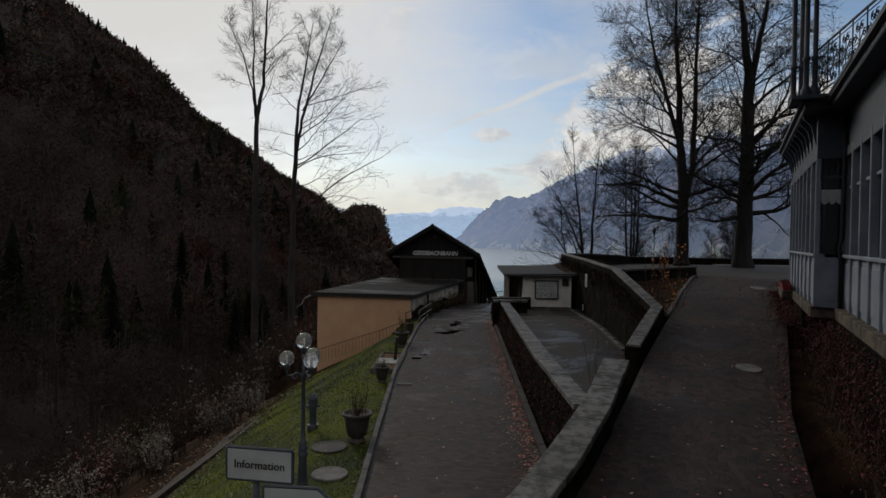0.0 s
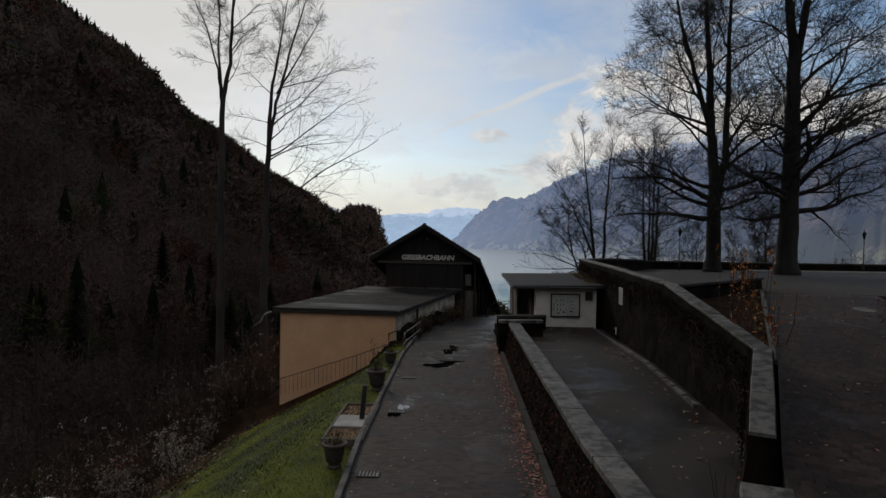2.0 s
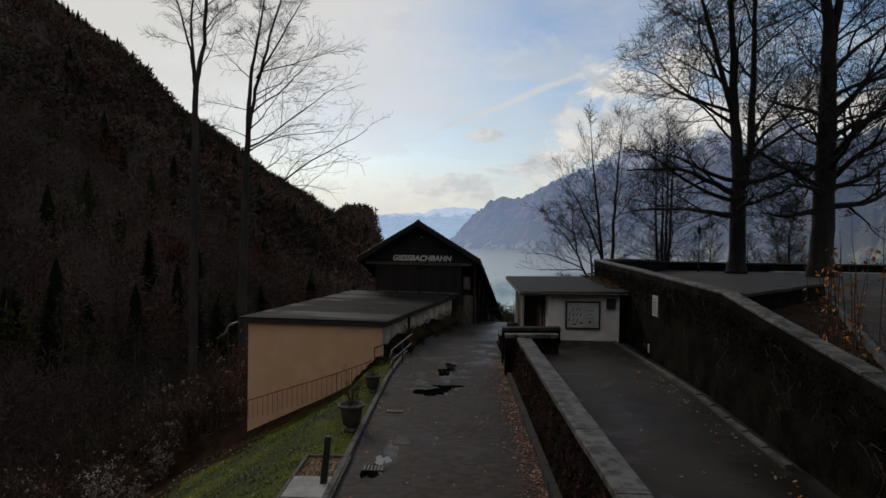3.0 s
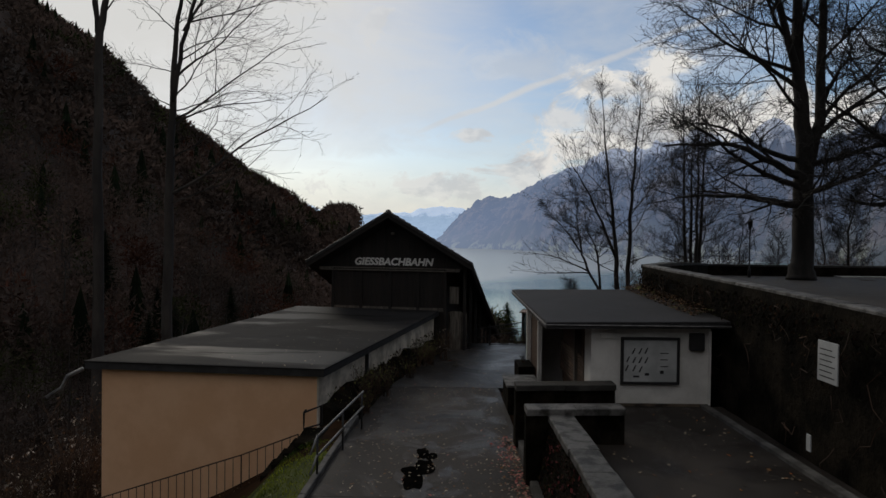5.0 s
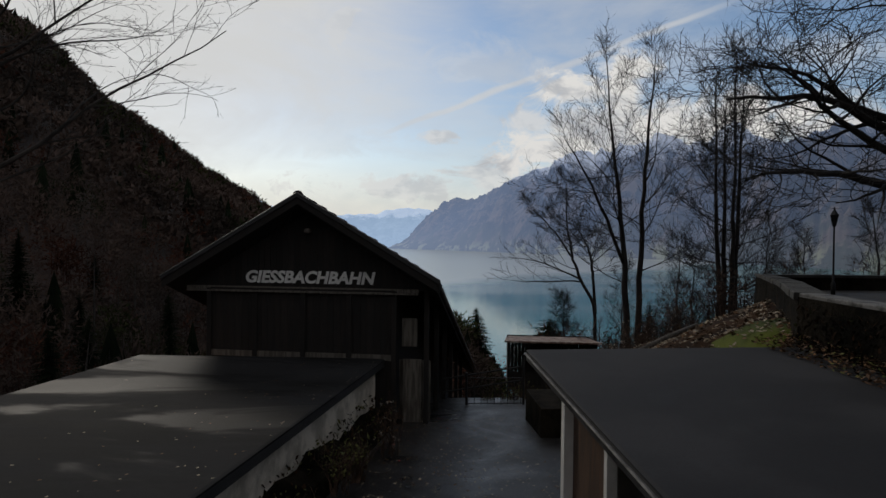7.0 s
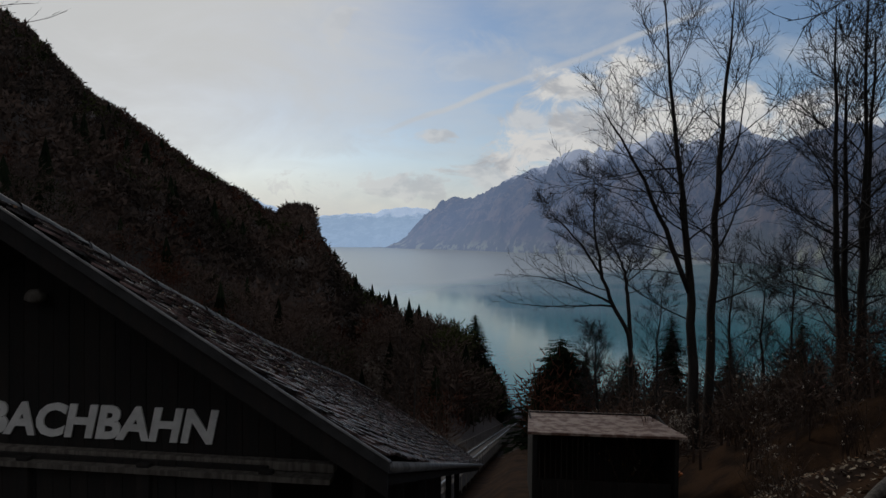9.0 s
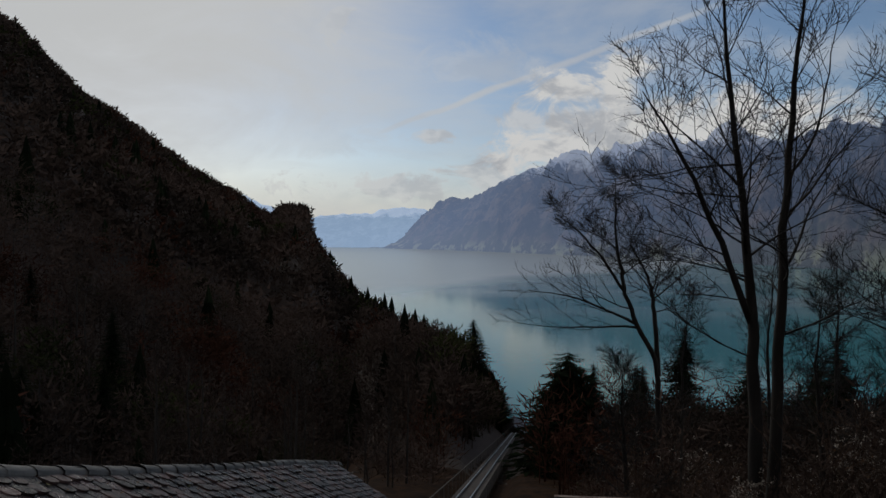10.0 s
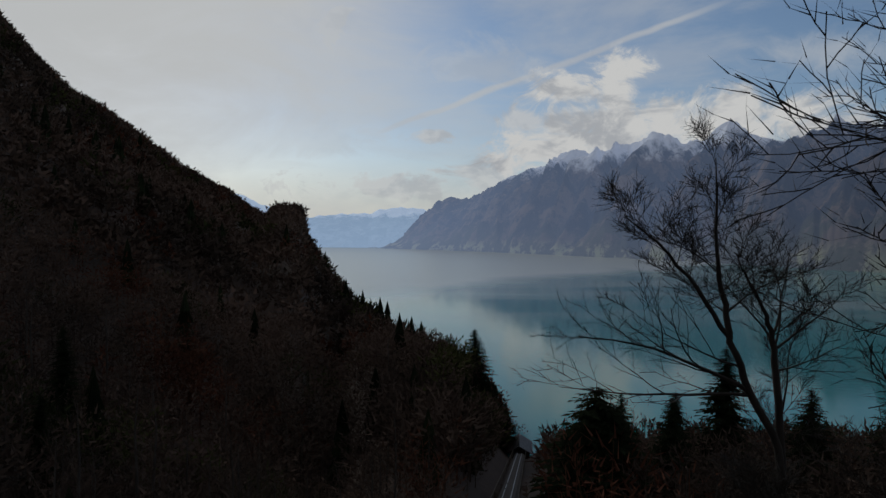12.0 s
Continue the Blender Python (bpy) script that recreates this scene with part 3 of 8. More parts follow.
def range_mesh(name, centre, el_table, shore_table, depth, seed, material, label, gully, jag=0.25, a_step=0.25, rows=42, z_low=LAKE - 4, power=1.25, slant=6.0):
    """A mountain flank that rises from its shore to its crest, with gullies running down it."""
    mb = Mesher()
    a0, a1 = el_table[0][0], el_table[-1][0]
    angles = [a0 + a_step * i for i in range(int((a1 - a0) / a_step) + 1)]
    for a in angles:
        shore = interp(a, shore_table)
        crest = min(shore + depth, 4930)
        el = interp(a, el_table) + jag * noise.noise((a * 1.1, seed, 0.0)) + jag * 0.6 * noise.noise((a * 4.0, seed, 7.0))
        top = centre[2] + crest * math.tan(radians(el))
        for k in range(rows + 3):
            s = min(k / rows, 1.0)
            r = shore + (crest - shore) * s + max(0, k - rows) * 60
            x, y = centre[0] + r * math.sin(radians(a)), centre[1] + r * math.cos(radians(a))
            z = z_low + (top - z_low) * s ** power - max(0, k - rows) * 120
            amp = gully * math.sin(math.pi * min(1.0, s * 1.02)) ** 0.6 * min(1.0, max(0.02, (top - z_low) / 420)) ** 1.3
            rib = a + slant * (1 - s) + 1.2 * noise.noise((a * 0.3, s * 3.0, seed + 2))
            big = 1 - 2.4 * abs(noise.noise((rib * 0.17, s * 0.35, seed)))
            mid = 1 - 2.4 * abs(noise.noise((rib * 0.5, s * 0.8, seed + 4)))
            fine = 1 - 2.4 * abs(noise.noise((rib * 1.5 + s * 1.5, s * 2.5, seed + 6)))
            z += amp * (big * 1.0 + mid * 0.6 + fine * 0.25 + noise.noise((x / 120, y / 150, seed + 9)) * 0.35 + noise.noise((x / 45, y / 60, seed + 12)) * 0.15)
            mb.v.append((x, y, z))
    w = rows + 3
    for i in range(len(angles) - 1):
        for k in range(w - 1):
            n = i * w + k
            mb.f.append((n, n + w, n + w + 1, n + 1))
            mb.s.append(0)
    return solo(name, mb, material, label, "mountain", "structure", smooth=True)


build_ground()
build_hill()
build_lake()
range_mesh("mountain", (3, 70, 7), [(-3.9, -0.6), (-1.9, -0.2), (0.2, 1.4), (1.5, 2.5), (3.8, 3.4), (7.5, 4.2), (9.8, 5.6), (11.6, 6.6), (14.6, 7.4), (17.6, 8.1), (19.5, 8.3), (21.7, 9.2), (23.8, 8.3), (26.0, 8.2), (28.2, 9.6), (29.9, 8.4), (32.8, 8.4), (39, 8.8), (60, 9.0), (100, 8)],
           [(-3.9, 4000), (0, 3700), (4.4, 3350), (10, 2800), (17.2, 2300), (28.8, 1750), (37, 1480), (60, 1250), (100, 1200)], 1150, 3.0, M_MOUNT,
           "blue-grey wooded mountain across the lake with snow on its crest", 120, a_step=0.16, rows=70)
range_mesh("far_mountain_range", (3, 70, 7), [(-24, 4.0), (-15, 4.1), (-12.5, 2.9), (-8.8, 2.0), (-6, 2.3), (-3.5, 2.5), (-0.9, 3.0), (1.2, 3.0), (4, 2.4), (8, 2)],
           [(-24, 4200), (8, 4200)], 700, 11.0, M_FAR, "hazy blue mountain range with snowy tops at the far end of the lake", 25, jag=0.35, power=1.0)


# ---------------------------------------------------------------- paved surfaces
def road_left(y):
    return interp(y, [(2, -1.7), (12.5, -1.97), (15.2, -2.12), (25, -2.55), (37, -2.55), (42, -2.3), (45.6, -1.95), (52, -0.6), (60, 1.0)])


def road_right(y):
    return interp(y, [(2, 2.05), (47.0, 2.05), (47.4, 4.4), (52, 6.2), (60, 6.6)])


def road_z(y):
    return interp(y, [(-20, -0.3), (40, -0.3), (50, -0.52), (57, -0.9), (62, -1.35)])


def ribbon(rows, thick, slot=0, mb=None):
    """A solid strip from rows of (left point, right point)."""
    mb = mb or Mesher()
    rings = []
    for a, b in rows:
        rings.append([(a[0], a[1], a[2]), (b[0], b[1], b[2]), (b[0], b[1], b[2] - thick), (a[0], a[1], a[2] - thick)])
    mb.loft(rings, slot)
    return mb


road = solo("road", ribbon([((road_left(y), y, road_z(y) - 0.008), (road_right(y) + 0.1, y, road_z(y) - 0.008)) for y in [2 + 0.5 * i for i in range(91)]], 0.35), M_JOINT,
            "damp sett-paved lane leading down to the station", "lane", "structure")
lower_lane = solo("lane_asphalt", ribbon([((road_left(y) + 0.05, y, road_z(y) - 0.001), (2.0, y, road_z(y) - 0.001)) for y in [37.05 + 0.5 * i for i in range(20)] + [46.98]], 0.006), M_ASPHALT,
                  "damp dark asphalt stretch of the lane", "lane", "structure")
forecourt = solo("forecourt", ribbon([((road_left(y) - 0.3, y, road_z(y)), (road_right(y) + 0.1, y, road_z(y))) for y in [47.0, 47.4] + [48 + i for i in range(15)]], 0.35), M_FORECOURT,
                 "wet dark asphalt forecourt before the station", "pavement", "structure")


def court_z(y):
    return interp(y, [(14, 0.1), (25.6, 0.39), (32, 0.58), (41.5, 0.55)])


court = solo("courtyard", ribbon([((2.7, y, court_z(y)), (interp(y, [(14, 3.2), (17, 4.2), (19.3, 5.2), (23.2, 7.1), (26, 7.5), (41.5, 7.6)]), y, court_z(y))) for y in [14 + 0.75 * i for i in range(37)]], 0.9),
             M_ASPHALT, "stained grey asphalt courtyard between two walls", "courtyard", "structure")


def ramp_z(y):
    return interp(y, [(2, -0.6), (12.4, 0.55), (16.4, 0.93), (18.9, 1.3), (23, 2.0), (28, 2.6), (34, 3.0), (40, 3.0)])


def ramp_left(y):
    return interp(y, [(2, -1.6), (9.8, 1.5), (16.7, 4.55), (19.2, 5.65), (23.4, 7.7), (38.2, 14.4)])


def ramp_right(y):
    return interp(y, [(2, 2.6), (12.4, 6.9), (15.4, 8.15), (19.4, 10.15), (32.8, 16.7), (40, 20)])


ramp = solo("ramp", ribbon([((ramp_left(y), y, ramp_z(y) - 0.008), (ramp_right(y), y, ramp_z(y) - 0.008)) for y in [3 + 0.5 * i for i in range(66)]], 0.5), M_JOINT,
            "sloping sett-paved ramp up to the terrace", "ramp", "structure")

mb = Mesher()
TERRACE = [(7.7, 31.3, 3.0), (13.6, 37.2, 3.0), (18.0, 35.0, 3.0), (70, 35, 3.0), (70, 68, 2.65), (18.2, 68, 2.65), (7.9, 48.3, 2.95)]
mb.hull([(x, y, z - 0.6) for x, y, z in TERRACE], TERRACE)
solo("terrace", mb, M_ROAD_GRIT, "broad grey gravel terrace in front of the hotel", "terrace", "structure")
mb = Mesher()
BED = [(7.8, 23.6, 2.15), (13.9, 37.0, 3.06), (7.9, 31.2, 3.0)]
mb.hull([(x, y, z - 0.7) for x, y, z in BED], BED)
solo("planting_bed", mb, M_SOIL, "leaf-covered planting bed between wall and ramp", "flower bed", "structure")
# pale slab that stands in for a line of wet gravel catching the light
mb = Mesher()
mb.hull([(26.5, 65.6, 2.2), (58, 65.6, 2.2), (58, 66.5, 2.2), (26.5, 66.5, 2.2)], [(26.5, 65.6, 2.76), (58, 65.6, 2.76), (58, 66.5, 2.76), (26.5, 66.5, 2.76)])
solo("terrace_bright_strip", mb, M_CONCRETE, "pale strip put in for the bright wet line along the terrace parapet", "edging", "structure")
# gravel footpath down by the lawn
mb = ribbon([((interp(y, [(2, -10.4), (18, -9.6), (36, -8.6), (43, -8.6)]) - 0.35, y, ground_z(-9.6, y) + 0.12), (interp(y, [(2, -10.4), (18, -9.6), (36, -8.6), (43, -8.6)]) + 0.35, y, ground_z(-8.95, y) + 0.06)) for y in [2 + i for i in range(41)]], 0.3)
solo("footpath", mb, M_PATH, "narrow earthen footpath along the lawn's lower edge", "path", "structure")


# ---------------------------------------------------------------- walls with coping stones
def wall_run(name, label, path, width, base, coping_t=0.14, over=0.06, stone=1.05, batter=0.12, seed=1, coping_w=None, coping=None):
    """A rubble wall along path points (x, y, top z), with separate coping stones on it."""
    rng = random.Random(seed)
    w = thing(name, label, "wall", kind="structure")
    pts = [Vector(p) for p in path]
    cw = coping_w or width
    dirs = []
    for i in range(len(pts)):
        d = (pts[min(i + 1, len(pts) - 1)] - pts[max(i - 1, 0)])
        d.z = 0
        dirs.append(d.normalized())
    body = Mesher()
    rings = []
    for i in range(len(pts) - 1):
        n = max(1, int((pts[i + 1] - pts[i]).length / 0.45))
        for k in range(n + (i == len(pts) - 2)):
            s = k / n
            p, d = pts[i].lerp(pts[i + 1], s), dirs[i].lerp(dirs[i + 1], s).normalized()
            side = Vector((d.y, -d.x, 0))
            b = base(p.x, p.y)
            ring = []
            for sgn in (-1, 1):
                levels = 5
                col = []
                for j in range(levels + 1):
                    q = j / levels
                    off = width / 2 - 0.05 + batter * (1 - q) + 0.05 * noise.noise((p.x * 1.7, p.y * 1.7, q * 4 + sgn * 9))
                    col.append(p + side * sgn * off + Vector((0, 0, b - p.z + (p.z - coping_t - b) * q)))
                ring += col if sgn < 0 else col[::-1]
            rings.append(ring)
    body.loft(rings)
    part("wall_body", body, M_WALL, w, smooth=False)
    for i in range(len(pts) - 1):
        seg = pts[i + 1] - pts[i]
        n = max(1, round(seg.length / stone))
        for k in range(n):
            a, c = pts[i] + seg * ((k + 0.006) / n), pts[i] + seg * ((k + 1 - 0.006) / n)
            da = dirs[i] if k == 0 else seg.normalized()
            dc = dirs[i + 1] if k == n - 1 else seg.normalized()
            sa, sc = Vector((da.y, -da.x, 0)).normalized(), Vector((dc.y, -dc.x, 0)).normalized()
            h = cw / 2 + over + rng.uniform(-0.012, 0.012)
            up = Vector((0, 0, rng.uniform(-0.008, 0.008)))
            st = Mesher()
            e = 0.018
            def ring(shift, inset):
                return [a - sa * (h - inset) + shift, a + sa * (h - inset) + shift, c + sc * (h - inset) + shift, c - sc * (h - inset) + shift]
            st.loft([ring(up - Vector((0, 0, coping_t)), 0), ring(up - Vector((0, 0, e)), 0), ring(up, e)])
            part("coping_stone", st, coping or M_COPING, w)
    return w


wall_run("retaining_wall", "dark mossy rubble wall with pale granite coping beside the lane", [(2.86, 14.2, 1.27), (2.66, 20.5, 1.27), (2.64, 28, 1.25), (2.64, 37.7, 1.22)], 0.50, lambda x, y: -0.5, seed=3, over=0.02, batter=0.32)
wall_run("ramp_wall", "low dark wall with worn granite coping along the ramp", [(-0.45, 7.0, 0.5), (1.1, 9.8, 0.9), (1.85, 11.2, 1.1), (3.05, 13.8, 1.43), (4.22, 16.85, 1.83)], 0.58, lambda x, y: -0.5, seed=5, over=0.04)
wall_run("terrace_wall", "tall dark mossy terrace wall with granite coping", [(5.3, 19.2, 1.83), (7.32, 23.4, 2.62), (7.66, 31.0, 3.66), (7.82, 39.5, 3.86), (7.9, 48.2, 4.03)], 0.58,
         lambda x, y: (-0.2 if y < 42 else 0.0), seed=7, over=0.0, batter=0.1, coping_w=0.44, coping_t=0.07)
wall_run("bed_wall", "dark rubble wall with thin coping behind the planting bed", [(7.95, 31.15, 3.62), (13.7, 37.1, 3.62)], 0.4, lambda x, y: 2.3, seed=9, coping_t=0.1, coping=M_COPING_DARK)
wall_run("terrace_wall", "dark terrace wall above the leafy bank", [(7.9, 48.2, 4.03), (10.3, 52.6, 3.98), (14.2, 60, 3.75), (18.2, 67.5, 3.45)], 0.5, lambda x, y: 1.0, seed=11, over=0.02, coping=M_COPING_DARK)
wall_run("parapet", "dark stone parapet along the terrace's far edge", [(18.2, 67.5, 3.42), (42, 67.5, 3.42), (70, 67.5, 3.42)], 0.5, lambda x, y: 1.5, seed=13, stone=2.0, coping=M_COPING_DARK)
wall_run("stair_wall", "low dark wall with granite coping by the steps", [(1.92, 37.95, 1.33), (4.02, 37.95, 1.36)], 0.34, lambda x, y: -0.45, seed=15, stone=1.1)
wall_run("stair_wall", "low dark wall with dark coping by the steps", [(1.98, 40.4, 1.24), (4.5, 40.4, 1.3)], 0.36, lambda x, y: -0.5, seed=17, stone=1.3, coping=M_COPING_DARK)
steps = thing("stone_steps", "worn stone steps from the lane up to the courtyard", "steps", kind="structure")
for i in range(5):
    st = Mesher()
    st.box((2.05 + 0.33 * i, 38.15, -0.4), (3.72 if i == 4 else 2.42 + 0.33 * i, 40.2, -0.3 + 0.17 * (i + 1)), bevel=0.015)
    part("step", st, M_KERB, steps)
# kerb of single stones down the lane's edge, and one at the foot of the terrace wall
kerb = thing("kerb", "grey stone kerb along the lane's lawn side", "kerb", kind="structure")
for i in range(34):
    y0, y1 = 5 + i * 1.1, 5 + (i + 1) * 1.1 - 0.012
    st = Mesher()
    xa, xb = road_left(y0), road_left(y1)
    jz = random.uniform(-0.008, 0.008)
    st.loft([[(xa - 0.15, y0, -0.5), (xa, y0, -0.5), (xb, y1, -0.5), (xb - 0.15, y1, -0.5)], [(xa - 0.15, y0, -0.22 + jz), (xa, y0, -0.22 + jz), (xb, y1, -0.22 + jz), (xb - 0.15, y1, -0.22 + jz)],
             [(xa - 0.13, y0 + 0.01, -0.2 + jz), (xa - 0.02, y0 + 0.01, -0.2 + jz), (xb - 0.02, y1 - 0.01, -0.2 + jz), (xb - 0.13, y1 - 0.01, -0.2 + jz)]])
    part("kerb_stone", st, M_KERB, kerb)
kerb = thing("kerb", "dark stone kerb at the foot of the retaining wall", "kerb", kind="structure")
for i in range(23):
    y0, y1 = 14.6 + i * 1.0, 14.6 + (i + 1) * 1.0 - 0.012
    st = Mesher()
    st.box((1.98 + 0.006 * (i % 3), y0, -0.5), (2.16, y1, -0.14 + 0.008 * (i % 2)), bevel=0.018)
    part("kerb_stone", st, M_COPING_DARK, kerb)
kerb = thing("kerb", "low concrete kerb at the foot of the terrace wall", "kerb", kind="structure")
for i in range(14):
    y0, y1 = 26.2 + i * 1.05, 26.2 + (i + 1) * 1.05 - 0.012
    xa, xb = interp(y0, [(26.2, 6.75), (31.5, 6.95), (41, 6.9)]), interp(y1, [(26.2, 6.75), (31.5, 6.95), (41, 6.9)])
    z = court_z(y0) + 0.1
    st = Mesher()
    st.loft([[(xa, y0, z - 0.3), (xa + 0.16, y0, z - 0.3), (xb + 0.16, y1, z - 0.3), (xb, y1, z - 0.3)], [(xa, y0, z - 0.02), (xa + 0.16, y0, z), (xb + 0.16, y1, z), (xb, y1, z - 0.02)]])
    part("kerb_stone", st, M_KERB, kerb)
kerb = thing("kerb", "stone kerb between planting bed and ramp", "kerb", kind="structure")
for i in range(14):
    y0, y1 = 24.2 + i * 0.92, 24.2 + (i + 1) * 0.92 - 0.012
    xa, xb = ramp_left(y0), ramp_left(y1)
    st = Mesher()
    st.loft([[(xa - 0.14, y0, ramp_z(y0) - 0.2), (xa, y0, ramp_z(y0) - 0.2), (xb, y1, ramp_z(y1) - 0.2), (xb - 0.14, y1, ramp_z(y1) - 0.2)],
             [(xa - 0.14, y0, ramp_z(y0) + 0.09), (xa, y0, ramp_z(y0) + 0.09), (xb, y1, ramp_z(y1) + 0.09), (xb - 0.14, y1, ramp_z(y1) + 0.09)]])
    part("kerb_stone", st, M_KERB, kerb)


# ---------------------------------------------------------------- buildings
def board_parts(parent, material, u0, u1, z0, z1, v, width=0.18, thick=0.03, gap=0.008, top=None):
    """Upright boards, each one a part of its own."""
    n = max(1, round((u1 - u0) / width))
    w = (u1 - u0) / n
    for i in range(n):
        a, b = u0 + i * w + gap / 2, u0 + (i + 1) * w - gap / 2
        za, zb = (top(a), top(b)) if top else (z1, z1)
        t = thick + random.uniform(0, 0.01)
        mb = Mesher()
        mb.hull([(a, v - t, z0), (b, v - t, z0), (b, v, z0), (a, v, z0)], [(a, v - t, za), (b, v - t, zb), (b, v, zb), (a, v, za)])
        part("board", mb, material, parent)


def boards(mb, m, u0, u1, z0, z1, v, width=0.18, thick=0.03, gap=0.008, top=None, rng=random):
    """Upright boards side by side on a plane v = const of the frame m; top(u) cuts them."""
    n = max(1, round((u1 - u0) / width))
    w = (u1 - u0) / n
    for i in range(n):
        a, b = u0 + i * w + gap / 2, u0 + (i + 1) * w - gap / 2
        za, zb = (top(a), top(b)) if top else (z1, z1)
        t = thick + rng.uniform(0, 0.008)
        mb.hull([m @ Vector(p) for p in ((a, v - t, z0), (b, v - t, z0), (b, v, z0), (a, v, z0))], [m @ Vector(p) for p in ((a, v - t, za), (b, v - t, zb), (b, v, zb), (a, v, za))])


def text_mesh(words, size, depth, shear=0.0, align="LEFT", bold=0.0):
    cu = bpy.data.curves.new("lettering", "FONT")
    cu.body, cu.size, cu.extrude, cu.shear, cu.align_x = words, size, depth, shear, align
    cu.resolution_u, cu.offset = 3, size * bold
    ob = bpy.data.objects.new("lettering", cu)
    scene.collection.objects.link(ob)
    me = bpy.data.meshes.new_from_object(ob.evaluated_get(bpy.context.evaluated_depsgraph_get()))
    bpy.data.objects.remove(ob)
    bpy.data.curves.remove(cu)
    return me


# peach-coloured annex with a flat felt roof
FL, FR, BR, BL = (-10.55, 43.1), (-3.3, 42.55), (-0.05, 57.0), (-7.3, 56.3)
annex = thing("flat_roofed_annex", "peach-rendered annex with a wet flat felt roof", "building", pose(-6, 48, -3.5))
O = Vector((-6, 48, -3.5))
mb = Mesher()
quad = [FL, FR, BR, BL]
inset = [(-10.15, 43.3), (-3.55, 42.8), (-0.4, 56.9), (-7.1, 56.2)]
mb.hull([Vector((x, y, -5.5)) - O for x, y in inset], [Vector((x, y, 0.9)) - O for x, y in inset])
part("wall", mb, (M_PEACH,), annex)
mb = Mesher()   # side towards the lane: stained cream render skin
n = Vector((0.975, -0.22, 0))
a, b = Vector((inset[1][0], inset[1][1], 0)), Vector((inset[2][0], inset[2][1], 0))
mb.hull([a + Vector((0, 0, -2)) - O, a + n * 0.05 + Vector((0, 0, -2)) - O, b + n * 0.05 + Vector((0, 0, -2)) - O, b + Vector((0, 0, -2)) - O],
        [a + Vector((0, 0, 0.88)) - O, a + n * 0.05 + Vector((0, 0, 0.88)) - O, b + n * 0.05 + Vector((0, 0, 0.88)) - O, b + Vector((0, 0, 0.88)) - O])
part("side_wall", mb, M_CREAM, annex, "stained cream-rendered side wall")
mb = Mesher()
def grow(quad, e):
    c = Vector((sum(p[0] for p in quad) / 4, sum(p[1] for p in quad) / 4))
    return [c + (Vector(p) - c) * (1 + e) for p in quad]
ring0, ring1 = grow(quad, 0.0), grow(quad, -0.012)
LIFT = (0.04, 0.0, 0.06, 0.3)
mb.loft([[Vector((p.x, p.y, 0.86 + e)) - O for p, e in zip(ring0, LIFT)], [Vector((p.x, p.y, 1.06 + e)) - O for p, e in zip(ring0, LIFT)]])
part("fascia", mb, M_FASCIA, annex, "dark fascia board")
mb = Mesher()
mb.loft([[Vector((p.x, p.y, z + e)) - O for p, e in zip(ring, LIFT)] for ring, z in ((grow(quad, 0.004), 1.062), (grow(quad, 0.004), 1.10), (ring1, 1.115))])
part("roof", mb, M_FELT, annex, "wet grey felt roof with dark patches")
mb = Mesher()
mb.tube([Vector(p) - O for p in ((-10.6, 43.1, 0.9), (-11.0, 43.0, 0.7), (-11.15, 42.95, 0.35), (-11.5, 42.8, 0.1))], 0.06, 8)
part("rainwater_spout", mb, M_GALV, annex, "pale rainwater spout", smooth=True)
mb = Mesher()
mb.tube([Vector(p) - O for p in ((-3.85, 42.7, -0.15), (-3.85, 42.45, -0.15), (-3.3, 42.3, 0.1), (-3.3, 42.3, -0.42), (-3.85, 42.45, -0.62), (-3.85, 42.45, -0.15))], 0.03, 6)
part("iron_bracket", mb, M_BLACKMETAL, annex)
mb = Mesher()
mb.box((-2.62 - O.x, 46.6 - O.y, 0.1 - O.z), (-2.5 - O.x, 46.75 - O.y, 0.8 - O.z), bevel=0.02)
part("downpipe", mb, M_BLACKMETAL, annex)

# funicular station: the roof runs down the slope with the track
ST = pose(-2.68, 57.35, 0, 0, 0, -10)
SLOPE, LONG, HALF = -0.36, 17.0, 4.35
station = thing("funicular_station", "dark tarred timber station with a mossy tiled roof", "station", ST)
ID = Matrix.Identity(4)
RIDGE, EAVE = 6.28, 3.68
def sag(v):
    return -0.13 * math.sin(math.pi * max(0.0, min(1.0, v / 13)))
def roof_line(u):
    return RIDGE - (RIDGE - EAVE) * abs(u) / HALF
BACK = 0.24     # how far the gable wall stands back
board_parts(station, M_DARKWOOD, -3.95, 3.95, 3.32, 6, BACK, 0.2, top=lambda u: roof_line(u) - 0.12 + SLOPE * (BACK + 0.55))
board_parts(station, M_DARKWOOD, -3.15, 2.95, -1.4, 3.32, 0.06, 0.22)
mb = Mesher()
mb.hull([(-3.1, BACK + 0.02, -3), (2.9, BACK + 0.02, -3), (2.9, LONG - 0.5, -9), (-3.1, LONG - 0.5, -9)], [(-3.1, BACK + 0.02, 4.0), (2.9, BACK + 0.02, 4.0), (2.9, LONG - 0.5, 4.0 + SLOPE * LONG), (-3.1, LONG - 0.5, 4.0 + SLOPE * LONG)])
part("body", mb, M_DARKWOOD, station)
mb = Mesher()
mb.box((-4.0, BACK - 0.16, 3.26), (3.7, BACK - 0.035, 3.36), bevel=0.015)
mb.box((-3.9, -0.1, 3.2), (3.7, BACK - 0.16, 3.258))
part("beam", mb, M_GREYWOOD, station, "weathered beam under the lettering")
mb = Mesher()
mb.box((-3.2, -0.03, 1.12), (2.98, 0.03, 1.3))
part("flashing", mb, M_GREYWOOD, station, "grey flashing above the annex roof")
